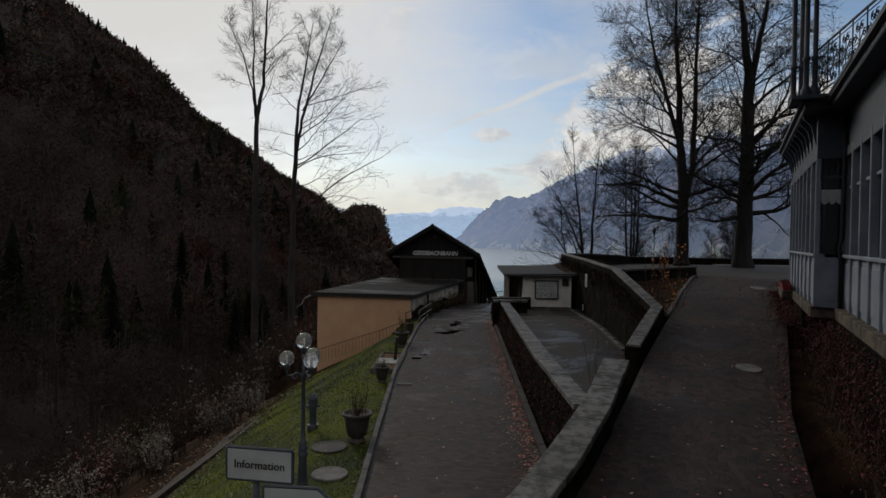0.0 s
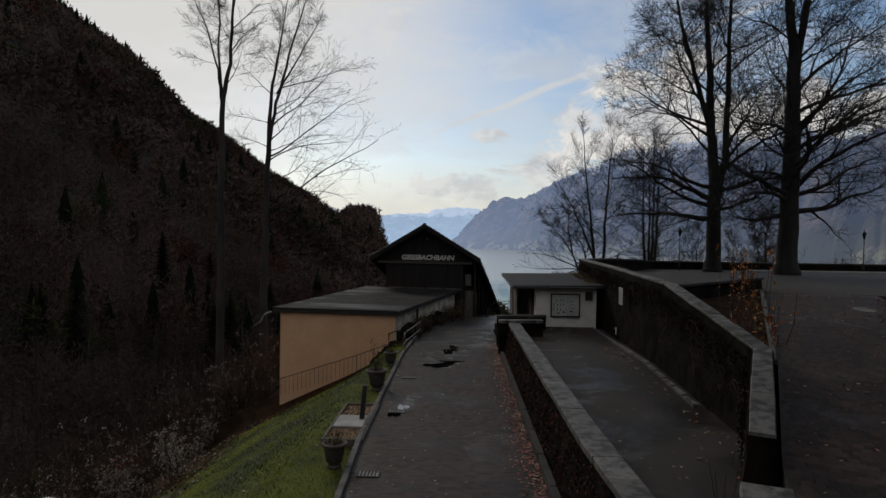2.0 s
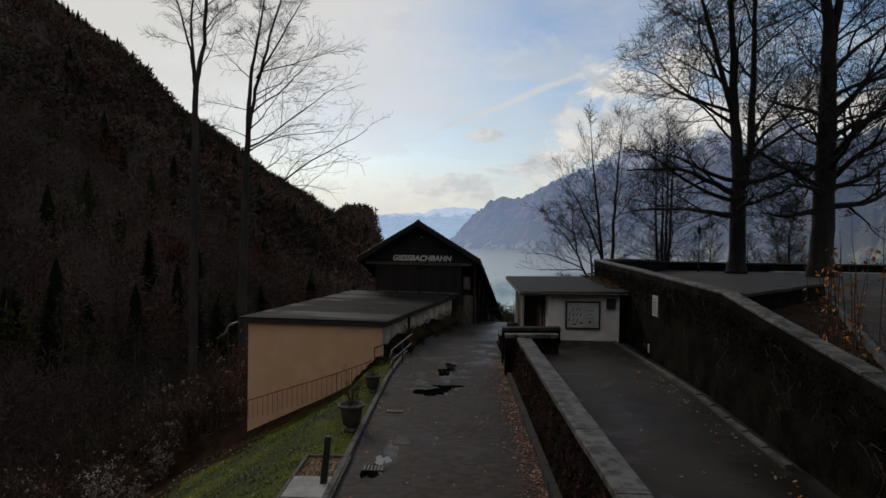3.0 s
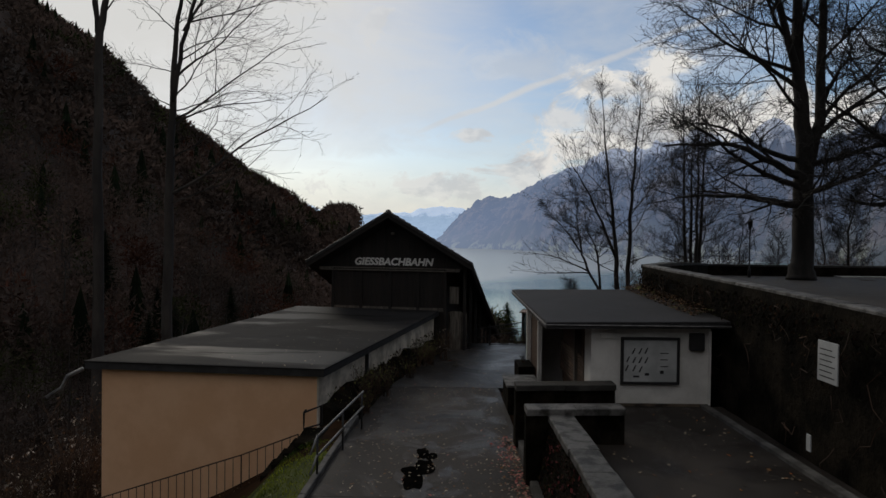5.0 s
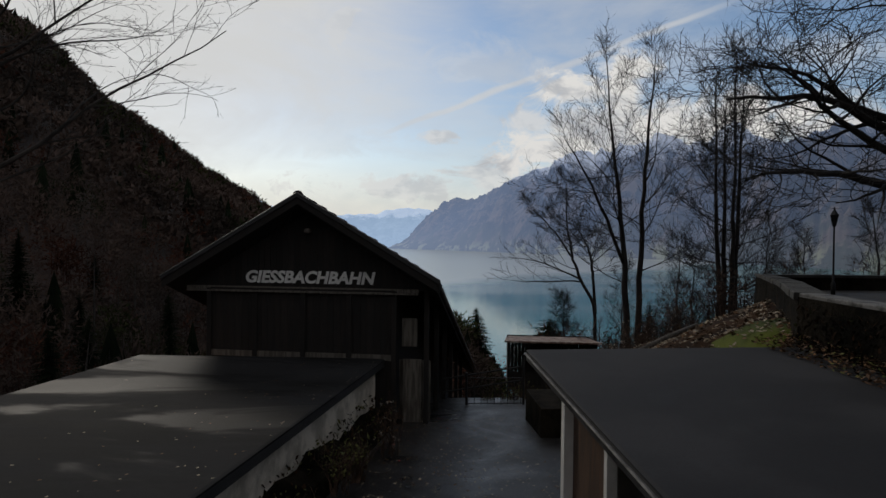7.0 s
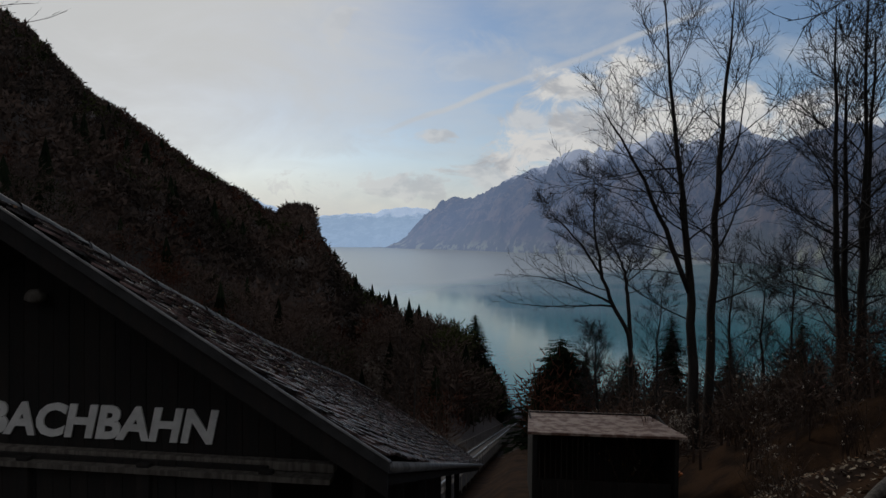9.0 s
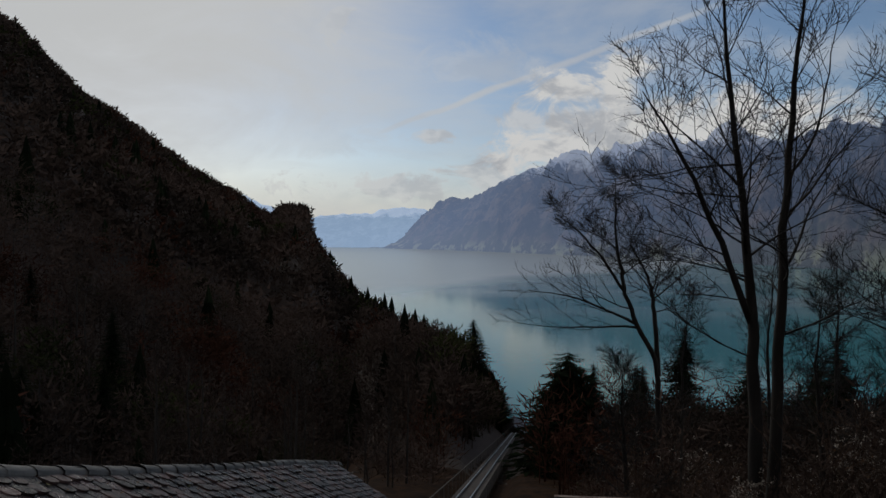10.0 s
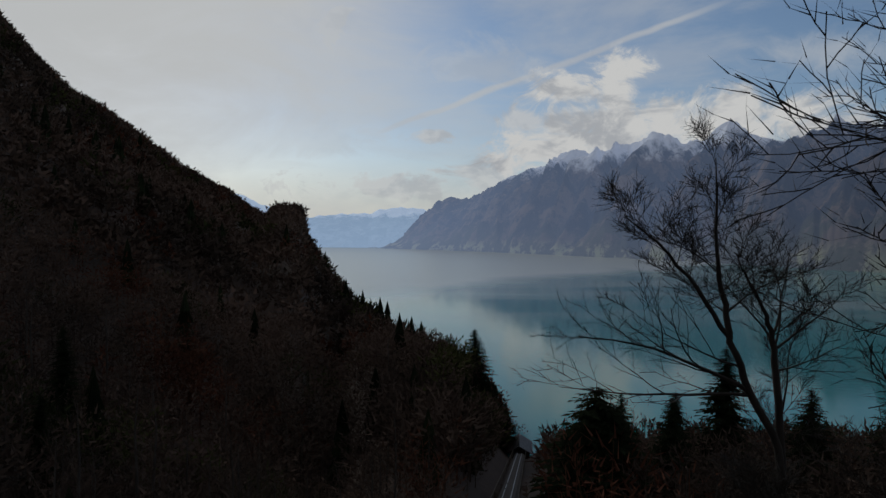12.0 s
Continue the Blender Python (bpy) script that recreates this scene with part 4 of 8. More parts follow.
for u in (-3.15, -1.6, 0.0, 1.5, 2.95):
    mb = Mesher()
    mb.box((u - 0.08, -0.06, -1.4), (u + 0.08, 0.03, 3.3), bevel=0.01)
    part("post", mb, M_DARKWOOD, station)
for sgn in (-1, 1):     # verge boards and rafters
    mb = Mesher()
    for (w0, w1, v0, v1, drop) in ((0, HALF + 0.1, -0.62, -0.56, 0.30),):
        pts = [(sgn * w0, v0, RIDGE - 0.02), (sgn * w1, v0, roof_line(w1) - 0.02), (sgn * w1, v0, roof_line(w1) - drop), (sgn * w0, v0, RIDGE - drop)]
        mb.hull(pts, [(p[0], v1, p[2]) for p in pts])
    part("bargeboard", mb, M_DARKWOOD, station)
    mb = Mesher()
    pts = [(0, -0.66, RIDGE + 0.05), (sgn * (HALF + 0.12), -0.66, EAVE + 0.02), (sgn * (HALF + 0.12), -0.66, EAVE - 0.1), (0, -0.66, RIDGE - 0.07)]
    mb.hull(pts, [(p[0], -0.5, p[2] + SLOPE * 0.16) for p in pts])
    part("verge_trim", mb, M_FASCIA, station, "dark verge trim")
    mb = Mesher()
    mb.tube([(0, -0.665, RIDGE + 0.055), (sgn * (HALF + 0.13), -0.665, EAVE + 0.022)], 0.016, 5)
    part("drip_edge", mb, M_GALV, station, "thin pale drip edge")
    mb = Mesher()
    pts = [(0, -0.55, RIDGE - 0.28), (sgn * HALF, -0.55, EAVE - 0.28), (sgn * HALF, -0.55, EAVE - 0.17), (0, -0.55, RIDGE - 0.17)]
    mb.hull(pts, [(p[0], LONG, p[2] + SLOPE * (LONG + 0.55)) for p in pts])
    part("roof_deck", mb, M_DARKWOOD, station)
    mb = Mesher()
    mb.tube([(sgn * (HALF + 0.08), -0.6, EAVE - 0.06), (sgn * (HALF + 0.08), LONG, EAVE - 0.06 + SLOPE * (LONG + 0.6))], 0.06, 6)
    part("gutter", mb, M_GALV, station, "pale rain gutter", smooth=True)
for k in range(6):     # open platform side under the eave
    v = 0.3 + k * 2.4
    mb = Mesher()
    mb.box((3.85, v, -1.6 + SLOPE * v), (4.0, v + 0.15, 3.6 + SLOPE * v))
    part("post", mb, M_DARKWOOD, station)
board_parts(station, M_GREYWOOD, 2.95, 4.0, -1.6, 1.0, 0.9, 0.16)
mb = Mesher()
boards(mb, ID, 3.15, 3.75, -1.2, 1.1, 0.55, 0.3)
part("door", mb, M_GREYWOOD, station, "pale weathered plank door")
mb = Mesher()
mb.box((3.1, 0.5, 1.5), (3.6, 0.56, 2.4), bevel=0.02)
part("notice", mb, M_GREYWOOD, station, "faded notice")
mb = Mesher()
mb.turn([(0.06, 0), (0.11, -0.05), (0.12, -0.12), (0.05, -0.16)], 10, (0.1, BACK - 0.2, 5.25))
part("gable_lamp", mb, M_GREYWOOD, station, smooth=True)
sign = text_mesh("GIESSBACHBAHN", 0.53, 0.012, 0.2, bold=0.036)
bb = [v.co for v in sign.vertices]
wide = max(v.x for v in bb) - min(v.x for v in bb)
sign.transform(Matrix.Diagonal((4.30 / wide, 1, 1, 1)))
sign.materials.append(M_LETTER)
part("lettering", sign, M_LETTER, station, "white slanted station lettering", m=pose(-2.05, BACK - 0.055, 3.5, 90, 0, 0))
# snow-white ridge caps and clay tiles
cap = Mesher()
cap.loft([[(r * math.cos(a), v, r * math.sin(a) * 0.75 - 0.03) for a in (math.pi * j / 6 for j in range(7))] for v, r in ((0, 0.15), (0.36, 0.13), (0.42, 0.13))], caps=False, closed=False)
cap_me = cap.mesh("ridge_cap", M_RIDGE, smooth=True)
for k in range(46):
    v = -0.6 + k * 0.385
    part("ridge_cap", cap_me, M_RIDGE, station, m=pose(random.uniform(-0.012, 0.012), v, RIDGE + 0.05 + sag(v) + SLOPE * (v + 0.6) + random.uniform(0, 0.015), math.degrees(math.atan(SLOPE)) + random.uniform(-2, 2), 0, 0))

# ticket hut with a big notice board
hut = thing("ticket_hut", "white-rendered ticket hut with a flat dark roof", "hut", pose(5.2, 44, 0.5))
O = Vector((5.2, 44, 0.5))
def hutbox(name, a, b, m, label="", bevel=0.0, parent=None):
    k = Mesher()
    k.box(Vector(a) - O, Vector(b) - O, bevel=bevel)
    return part(name, k, m, parent or hut, label)
hutbox("front_wall", (4.05, 41.0, 0.2), (7.2, 41.2, 2.62), M_HUT_WHITE)
hutbox("side_wall", (7.0, 41.2, 0.2), (7.25, 47.5, 2.6), M_HUT_WHITE)
hutbox("back_wall", (3.2, 47.2, -0.4), (7.0, 47.4, 2.7), M_HUT_WHITE)
hutbox("corner_wall", (4.05, 41.2, 0.2), (4.2, 41.75, 2.62), M_HUT_WHITE)
hutbox("side_wall", (3.35, 45.6, -0.4), (3.5, 47.2, 2.6), M_BROWNWOOD, "dark brown boarded side")
hutbox("back_panel", (4.2, 41.75, 0.0), (4.3, 45.6, 2.6), M_BROWNWOOD, "dark brown boarding in the porch")
for i in range(9):
    hutbox("slat", (4.1, 41.9, 0.62 + i * 0.11), (4.16, 45.5, 0.70 + i * 0.11), M_BROWNWOOD)
hutbox("door_frame", (4.02, 41.75, 0.4), (4.2, 41.87, 2.55), M_BROWNWOOD)
hutbox("door_frame", (4.02, 42.9, 0.4), (4.2, 43.02, 2.55), M_GREYWOOD)
hutbox("post", (3.33, 45.45, -0.4), (3.47, 45.58, 2.6), M_HUT_WHITE)
hutbox("plinth", (4.0, 40.96, 0.2), (7.22, 41.0, 0.62), M_STUCCO, "stained plinth")
k = Mesher()
roof_lo = [(2.78, 40.55, 2.62), (7.65, 40.62, 2.68), (7.6, 48.0, 2.92), (2.72, 48.0, 2.86)]
k.loft([[Vector(p) - O for p in roof_lo], [Vector((p[0], p[1], p[2] + 0.14)) - O for p in roof_lo]])
part("fascia", k, M_FASCIA, hut)
k = Mesher()
k.loft([[Vector((p[0] * 1.0, p[1], p[2] + 0.145)) - O for p in roof_lo], [Vector((p[0], p[1], p[2] + 0.165)) - O for p in roof_lo], [Vector((5.2 + (p[0] - 5.2) * 0.985, 44.3 + (p[1] - 44.3) * 0.99, p[2] + 0.18)) - O for p in roof_lo]])
part("roof", k, M_HUT_FELT, hut, "dark felt roof")
k = Mesher()
for a, b in (((2.76, 40.53, 2.73), (7.66, 40.6, 2.73)), ((2.76, 40.53, 2.73), (2.7, 48.0, 2.97))):
    k.tube([Vector(a) - O, Vector(b) - O], 0.02, 5)
part("drip_edge", k, M_GALV, hut, "thin pale drip edge")
board = hutbox("notice_board", (4.86, 40.93, 1.17), (6.32, 40.96, 2.35), M_PAPER, "pale notice board with faded prints")
k = Mesher()
for a, b in (((4.82, 40.9, 2.31), (6.36, 40.97, 2.38)), ((4.82, 40.9, 1.14), (6.36, 40.97, 1.21)), ((4.82, 40.9, 1.21), (4.89, 40.97, 2.31)), ((6.29, 40.9, 1.21), (6.36, 40.97, 2.31))):
    k.box(Vector(a) - O, Vector(b) - O)
part("frame", k, M_INK, board, "dark frame")
rng = random.Random(4)
for i in range(3):
    for j in range(4):
        if (i, j) in ((2, 3), (0, 0)):
            continue
        x, z = 4.99 + j * 0.17 + rng.uniform(-0.02, 0.02), 2.03 - i * 0.24 + rng.uniform(-0.02, 0.02)
        k = Mesher()
        k.hull([Vector((x + sx * 0.035 + tz * 0.02, 40.928, z + tz * 0.075)) - O for sx, tz in ((-1, -1), (0.2, -1.1), (1, 1), (0, 1.1))], [Vector((x + sx * 0.035 + tz * 0.02, 40.925, z + tz * 0.075)) - O for sx, tz in ((-1, -1), (0.2, -1.1), (1, 1), (0, 1.1))])
        part("print", k, M_INK, board)
for j, (x, z, w, h) in enumerate(((5.85, 1.95, 0.22, 0.025), (5.85, 1.78, 0.2, 0.025), (5.86, 1.6, 0.2, 0.025), (5.85, 1.42, 0.1, 0.09), (5.15, 1.32, 0.16, 0.05), (5.45, 1.37, 0.12, 0.07))):
    hutbox("print", (x, 40.925, z), (x + w, 40.928, z + h), M_INK, parent=board)
hutbox("wall_box", (6.62, 40.86, 2.05), (7.0, 41.0, 2.5), M_INK, "black box lamp", 0.02)
hutbox("wall_box", (4.28, 40.9, 2.36), (4.7, 41.0, 2.5), M_HUT_WHITE, "flat white cable box", 0.01)
hutbox("cable_duct", (7.14, 40.94, 0.6), (7.2, 41.0, 2.55), M_HUT_WHITE)

# long open shed further down the slope
shed = thing("open_shed", "dark open shed with a rusty sheet roof", "shed", pose(8.4, 71, -3.0, 0, 0, -8))
k = Mesher()
k.loft([[(-2.5, -1.7, 2.62), (2.55, -1.7, 2.62), (2.0, 1.5, 2.45), (-2.3, 1.5, 2.45)], [(-2.5, -1.7, 2.7), (2.55, -1.7, 2.7), (2.0, 1.5, 2.53), (-2.3, 1.5, 2.53)]])
part("roof", k, M_RUST, shed, "rusty sheet-metal roof")
board_parts(shed, M_DARKWOOD, -2.3, 2.3, 0, 2.6, 1.2, 0.2)
for u in (-2.33, 2.27):
    k = Mesher()
    k.box((u, -1.5, 0), (u + 0.06, 1.2, 2.6))
    part("side_wall", k, M_DARKWOOD, shed)
board_parts(shed, M_DARKWOOD, -2.2, 2.2, 0, 1.0, -1.2, 0.25)
for u in (-2.3, 2.2):
    k = Mesher()
    k.box((u, -1.55, -0.5), (u + 0.12, -1.43, 2.62))
    part("post", k, M_DARKWOOD, shed)

# funicular track and the lower station by the water
track = thing("funicular_track", "steep funicular track on a pale ballast bed", "railway", pose(0.5, 70, 0))
T0, T1 = Vector((1.2, 76.0, -6.4)), Vector((30.6, 214.0, -43.6))
k = Mesher()
dirn = (T1 - T0).normalized()
sd = Vector((dirn.y, -dirn.x, 0)).normalized()
O = Vector((0.5, 70, 0))
k.hull([T0 - sd * 1.3 - O, T0 + sd * 1.3 - O, T1 + sd * 1.3 - O, T1 - sd * 1.3 - O], [T0 - sd * 1.0 - O + Vector((0, 0, 0.6)), T0 + sd * 1.0 - O + Vector((0, 0, 0.6)), T1 + sd * 1.0 - O + Vector((0, 0, 0.6)), T1 - sd * 1.0 - O + Vector((0, 0, 0.6))])
part("track_bed", k, M_PATH, track)
for off in (-0.5, 0.5):
    k = Mesher()
    k.tube([T0 + sd * off - O + Vector((0, 0, 0.72)), T1 + sd * off - O + Vector((0, 0, 0.72))], 0.07, 4)
    part("rail", k, M_STEEL, track)
for off in (-1.5, 1.5):
    k = Mesher()
    a, b = T0 + sd * off - O, T1 + sd * off - O
    k.tube([a + Vector((0, 0, 1.5)), b + Vector((0, 0, 1.5))], 0.04, 4)
    for i in range(60):
        p = a.lerp(b, i / 59)
        k.tube([p, p + Vector((0, 0, 1.5))], 0.035, 4)
    part("handrail", k, M_GREYWOOD, track, "weathered handrail")
lower = thing("lower_station", "small dark chalet station by the water", "station", pose(31.4, 218.5, -46.5, 0, 0, -10))
k = Mesher()
k.box((-2.4, -3, -1), (2.4, 5, 3.6))
part("wall", k, M_DARKWOOD, lower)
k = Mesher()
k.hull([(-3.2, -4, 3.2), (0, -4, 5.0), (3.2, -4, 3.2), (0, -4, 4.7)], [(-3.2, 6, 3.2), (0, 6, 5.0), (3.2, 6, 3.2), (0, 6, 4.7)])
part("roof", k, M_TILE, lower)

# hotel with a panelled glazed verandah
HT = pose(11.3, 20.2, 3.0, 0, 0, -23.7)
hotel = thing("hotel", "grey-blue panelled hotel verandah with tall windows", "hotel", HT)
def hbox(name, a, b, m, label="", bevel=0.0, parent=None):
    k = Mesher()
    k.box(a, b, bevel=bevel)
    return part(name, k, m, parent or hotel, label)
hbox("core", (0.55, 0.4, -3), (7, 10.6, 6.2), M_HOTEL_DARK)
hbox("core", (1.35, -13, -3), (8, 0.4, 6.2), M_HOTEL_DARK)
hbox("plinth", (-0.1, 0.1, -0.35), (7, 10.9, 0.0), M_STUCCO, "tan stone ledge", 0.03)
hbox("plinth", (0.55, -13, -0.35), (8, 0.08, 0.0), M_STUCCO, "tan stone ledge", 0.03)
def bay(u, v0, v1, n):
    """A stretch of panelled wall with windows, facing -u."""
    w = (v1 - v0) / n
    hbox("dado", (u + 0.06, v0, 0.0), (u + 0.3, v1, 1.6), M_HOTEL)
    hbox("sill", (u - 0.05, v0, 1.6), (u + 0.3, v1, 1.7), M_HOTEL, "", 0.02)
    hbox("lintel", (u, v0, 4.75), (u + 0.3, v1, 5.05), M_HOTEL_DARK, "", 0.02)
    hbox("frieze", (u + 0.05, v0, 5.05), (u + 0.3, v1, 6.2), M_HOTEL_DARK)
    for i in range(n + 1):
        v = v0 + i * w
        hbox("mullion", (u - 0.02, v - 0.06, 0.0), (u + 0.26, v + 0.06, 5.0), M_HOTEL, "", 0.02)
    for i in range(n):
        a, b = v0 + i * w + 0.07, v0 + (i + 1) * w - 0.07
        hbox("dado_panel", (u + 0.03, a + 0.1, 0.2), (u + 0.062, b - 0.1, 1.4), M_HOTEL, "", 0.012)
        win = hbox("window", (u + 0.18, a, 1.7), (u + 0.2, b, 4.75), M_PANE, "dark reflecting window")
        hbox("glazing_bar", (u + 0.1, (a + b) / 2 - 0.03, 1.7), (u + 0.18, (a + b) / 2 + 0.03, 4.75), M_HOTEL, parent=win)
        hbox("glazing_bar", (u + 0.1, a, 3.75), (u + 0.17, b, 3.83), M_HOTEL, parent=win)
hbox("plinth", (-0.5, 7.2, -0.35), (-0.102, 9.8, 0.0), M_STUCCO, "tan stone ledge", 0.03)
bay(0.0, 0.1, 10.6, 7)
bay(0.75, -13, -0.05, 9)
# short return wall that faces down the ramp
hbox("dado", (0.2, 0.0, 0.0), (0.8, 0.1, 1.6), M_HOTEL)
hbox("dado_panel", (0.28, -0.03, 0.2), (0.74, 0.0, 1.4), M_HOTEL, "", 0.01)
hbox("window", (0.12, 0.04, 1.7), (0.75, 0.06, 4.75), M_PANE, "dark reflecting window")
hbox("lintel", (0.0, 0.0, 4.75), (0.8, 0.1, 6.2), M_HOTEL_DARK)
k = Mesher()
k.tube([(0.7, -0.15, 6.0), (0.72, -0.2, 4.5), (0.7, -0.15, 2.2), (0.62, -0.22, 1.9), (0.7, -0.15, 1.5), (0.7, -0.15, -0.3)], 0.07, 8)
part("downpipe", k, M_INK, hotel, "dark downpipe", smooth=True)
hbox("eave", (-0.45, -0.9, 6.2), (7, 11.0, 6.42), M_HOTEL_DARK, "dark projecting eave", 0.04)
hbox("eave", (0.25, -13.5, 6.2), (8, -0.92, 6.42), M_HOTEL_DARK, "dark projecting eave", 0.04)
hbox("gutter", (-0.57, -1.0, 6.36), (-0.44, 11.1, 6.48), M_HOTEL_DARK)
hbox("gutter", (0.13, -13.5, 6.36), (0.26, -1.02, 6.48), M_HOTEL_DARK)
for i in range(10):
    k = Mesher()
    v = 0.4 + i * 1.13
    k.loft([[(0.0, v - 0.05, 5.2), (0.0, v + 0.05, 5.2), (0.0, v + 0.05, 6.2), (0.0, v - 0.05, 6.2)], [(-0.16, v - 0.05, 5.85), (-0.16, v + 0.05, 5.85), (-0.16, v + 0.05, 6.2), (-0.16, v - 0.05, 6.2)],
            [(-0.38, v - 0.05, 6.1), (-0.38, v + 0.05, 6.1), (-0.38, v + 0.05, 6.2), (-0.38, v - 0.05, 6.2)]])
    part("eave_bracket", k, M_HOTEL_DARK, hotel)
hbox("balcony_deck", (-0.85, -1.3, 6.42), (2.4, 0.2, 6.54), M_HOTEL_DARK, "dark balcony deck", 0.02)
hbox("balcony_deck", (0.1, -5.6, 6.42), (2.4, -1.302, 6.54), M_HOTEL_DARK, "dark balcony deck", 0.02)
for (u, v) in ((-0.72, -0.1), (-0.5, -0.1), (-0.45, -1.1), (-0.22, -1.1), (1.1, -6.5), (1.1, -10.5)):
    k = Mesher()
    k.turn([(0.15, 6.42), (0.15, 6.72), (0.1, 6.8), (0.085, 6.9), (0.08, 7.6), (0.11, 7.64), (0.11, 7.72), (0.075, 7.76), (0.07, 10.6), (0.13, 10.75), (0.13, 11.2)], 10, (u, v, 0))
    part("balcony_column", k, M_HOTEL_DARK, hotel, smooth=True)
hbox("balcony_roof", (-0.85, -13, 11.2), (8, 0.4, 11.5), M_HOTEL_DARK)
hbox("upper_wall", (2.4, -13, 6.42), (8, 0.4, 11.2), M_HOTEL)
rail = thing("balcony_railing", "black ornamental iron railing with scrolls on the hotel balcony", "railing", HT)
RA, RB = Vector((-0.15, -0.9, 0)), Vector((0.75, -5.4, 0))
def on_rail(w, z):
    p = RA.lerp(RB, w / (RB - RA).length)
    return (p.x, p.y, z)
span = (RB - RA).length
for name, zs, r in (("top_rail", (7.95,), 0.035), ("bottom_rail", (6.62,), 0.022), ("mid_rail", (7.82,), 0.016)):
    k = Mesher()
    for z in zs:
        k.tube([on_rail(0, z), on_rail(span, z)], r, 5)
    part(name, k, M_BLACKMETAL, rail)
n = 5
for i in range(n):      # panels of scrolls round a rosette
    w0, w1 = span * i / n, span * (i + 1) / n
    wc, zc, k = (w0 + w1) / 2, 7.22, Mesher()
    for j in range(8):
        a = math.pi * j / 4
        k.tube([on_rail(wc, zc), on_rail(wc + 0.4 * math.cos(a), zc + 0.4 * math.sin(a))], 0.014, 4)
        cw, cz = wc + 0.33 * math.cos(a + 0.39), zc + 0.42 * math.sin(a + 0.39)
        k.tube([on_rail(cw + 0.13 * (1 - q / 15) * math.cos(q * 0.75 + a), cz + 0.13 * (1 - q / 15) * math.sin(q * 0.75 + a)) for q in range(13)], 0.015, 4)
    k.tube([on_rail(w0, 6.54), on_rail(w0, 7.95)], 0.022, 4)
    part("scroll_panel", k, M_BLACKMETAL, rail)
# scalloped white valance behind the return wall's window, and a blind above it
k = Mesher()
for i in range(13):     # one strip: front and back, scalloped foot, straight head
    u, foot = 0.14 + i * 0.05, 3.38 - 0.1 * abs(math.sin(i * 0.78))
    k.v += [(u, 0.02, foot), (u, 0.02, 3.75), (u, 0.035, 3.75), (u, 0.035, foot)]
    if i:
        for j in range(4):
            k.f.append((4 * i - 4 + j, 4 * i - 4 + (j + 1) % 4, 4 * i + (j + 1) % 4, 4 * i + j))
            k.s.append(0)
k.f += [(3, 2, 1, 0), (48, 49, 50, 51)]
k.s += [0, 0]
part("valance", k, M_PAPER, hotel, "white scalloped valance")
hbox("transom", (0.1, -0.01, 4.1), (0.78, 0.04, 4.2), M_HOTEL_DARK)
# garden plinth below the verandah, with a dark light well
mb = Mesher()
for a, b in (((-0.1, 2.6, -2.6), (0.8, 11.2, -0.36)), ((0.55, -13, -3.2), (1.4, 2.6, -0.36))):
    mb.box(a, b, m=HT)
solo("plinth_wall", mb, M_WALL, "dark stone plinth wall overgrown with vines", "wall", "structure")


# ---------------------------------------------------------------- trees
def rand_dir(rng):
    while True:
        v = Vector((rng.uniform(-1, 1), rng.uniform(-1, 1), rng.uniform(-1, 1)))
        if 0.05 < v.length < 1:
            return v.normalized()


def sliver(mb, p, q, w, rng):
    d = (q - p)
    sd = d.cross(Vector((rng.uniform(-1, 1), rng.uniform(-1, 1), rng.uniform(-1, 1))))
    if sd.length < 1e-6:
        return
    sd = sd.normalized() * w
    mb.face([p - sd, p + sd, q], mb.slot)


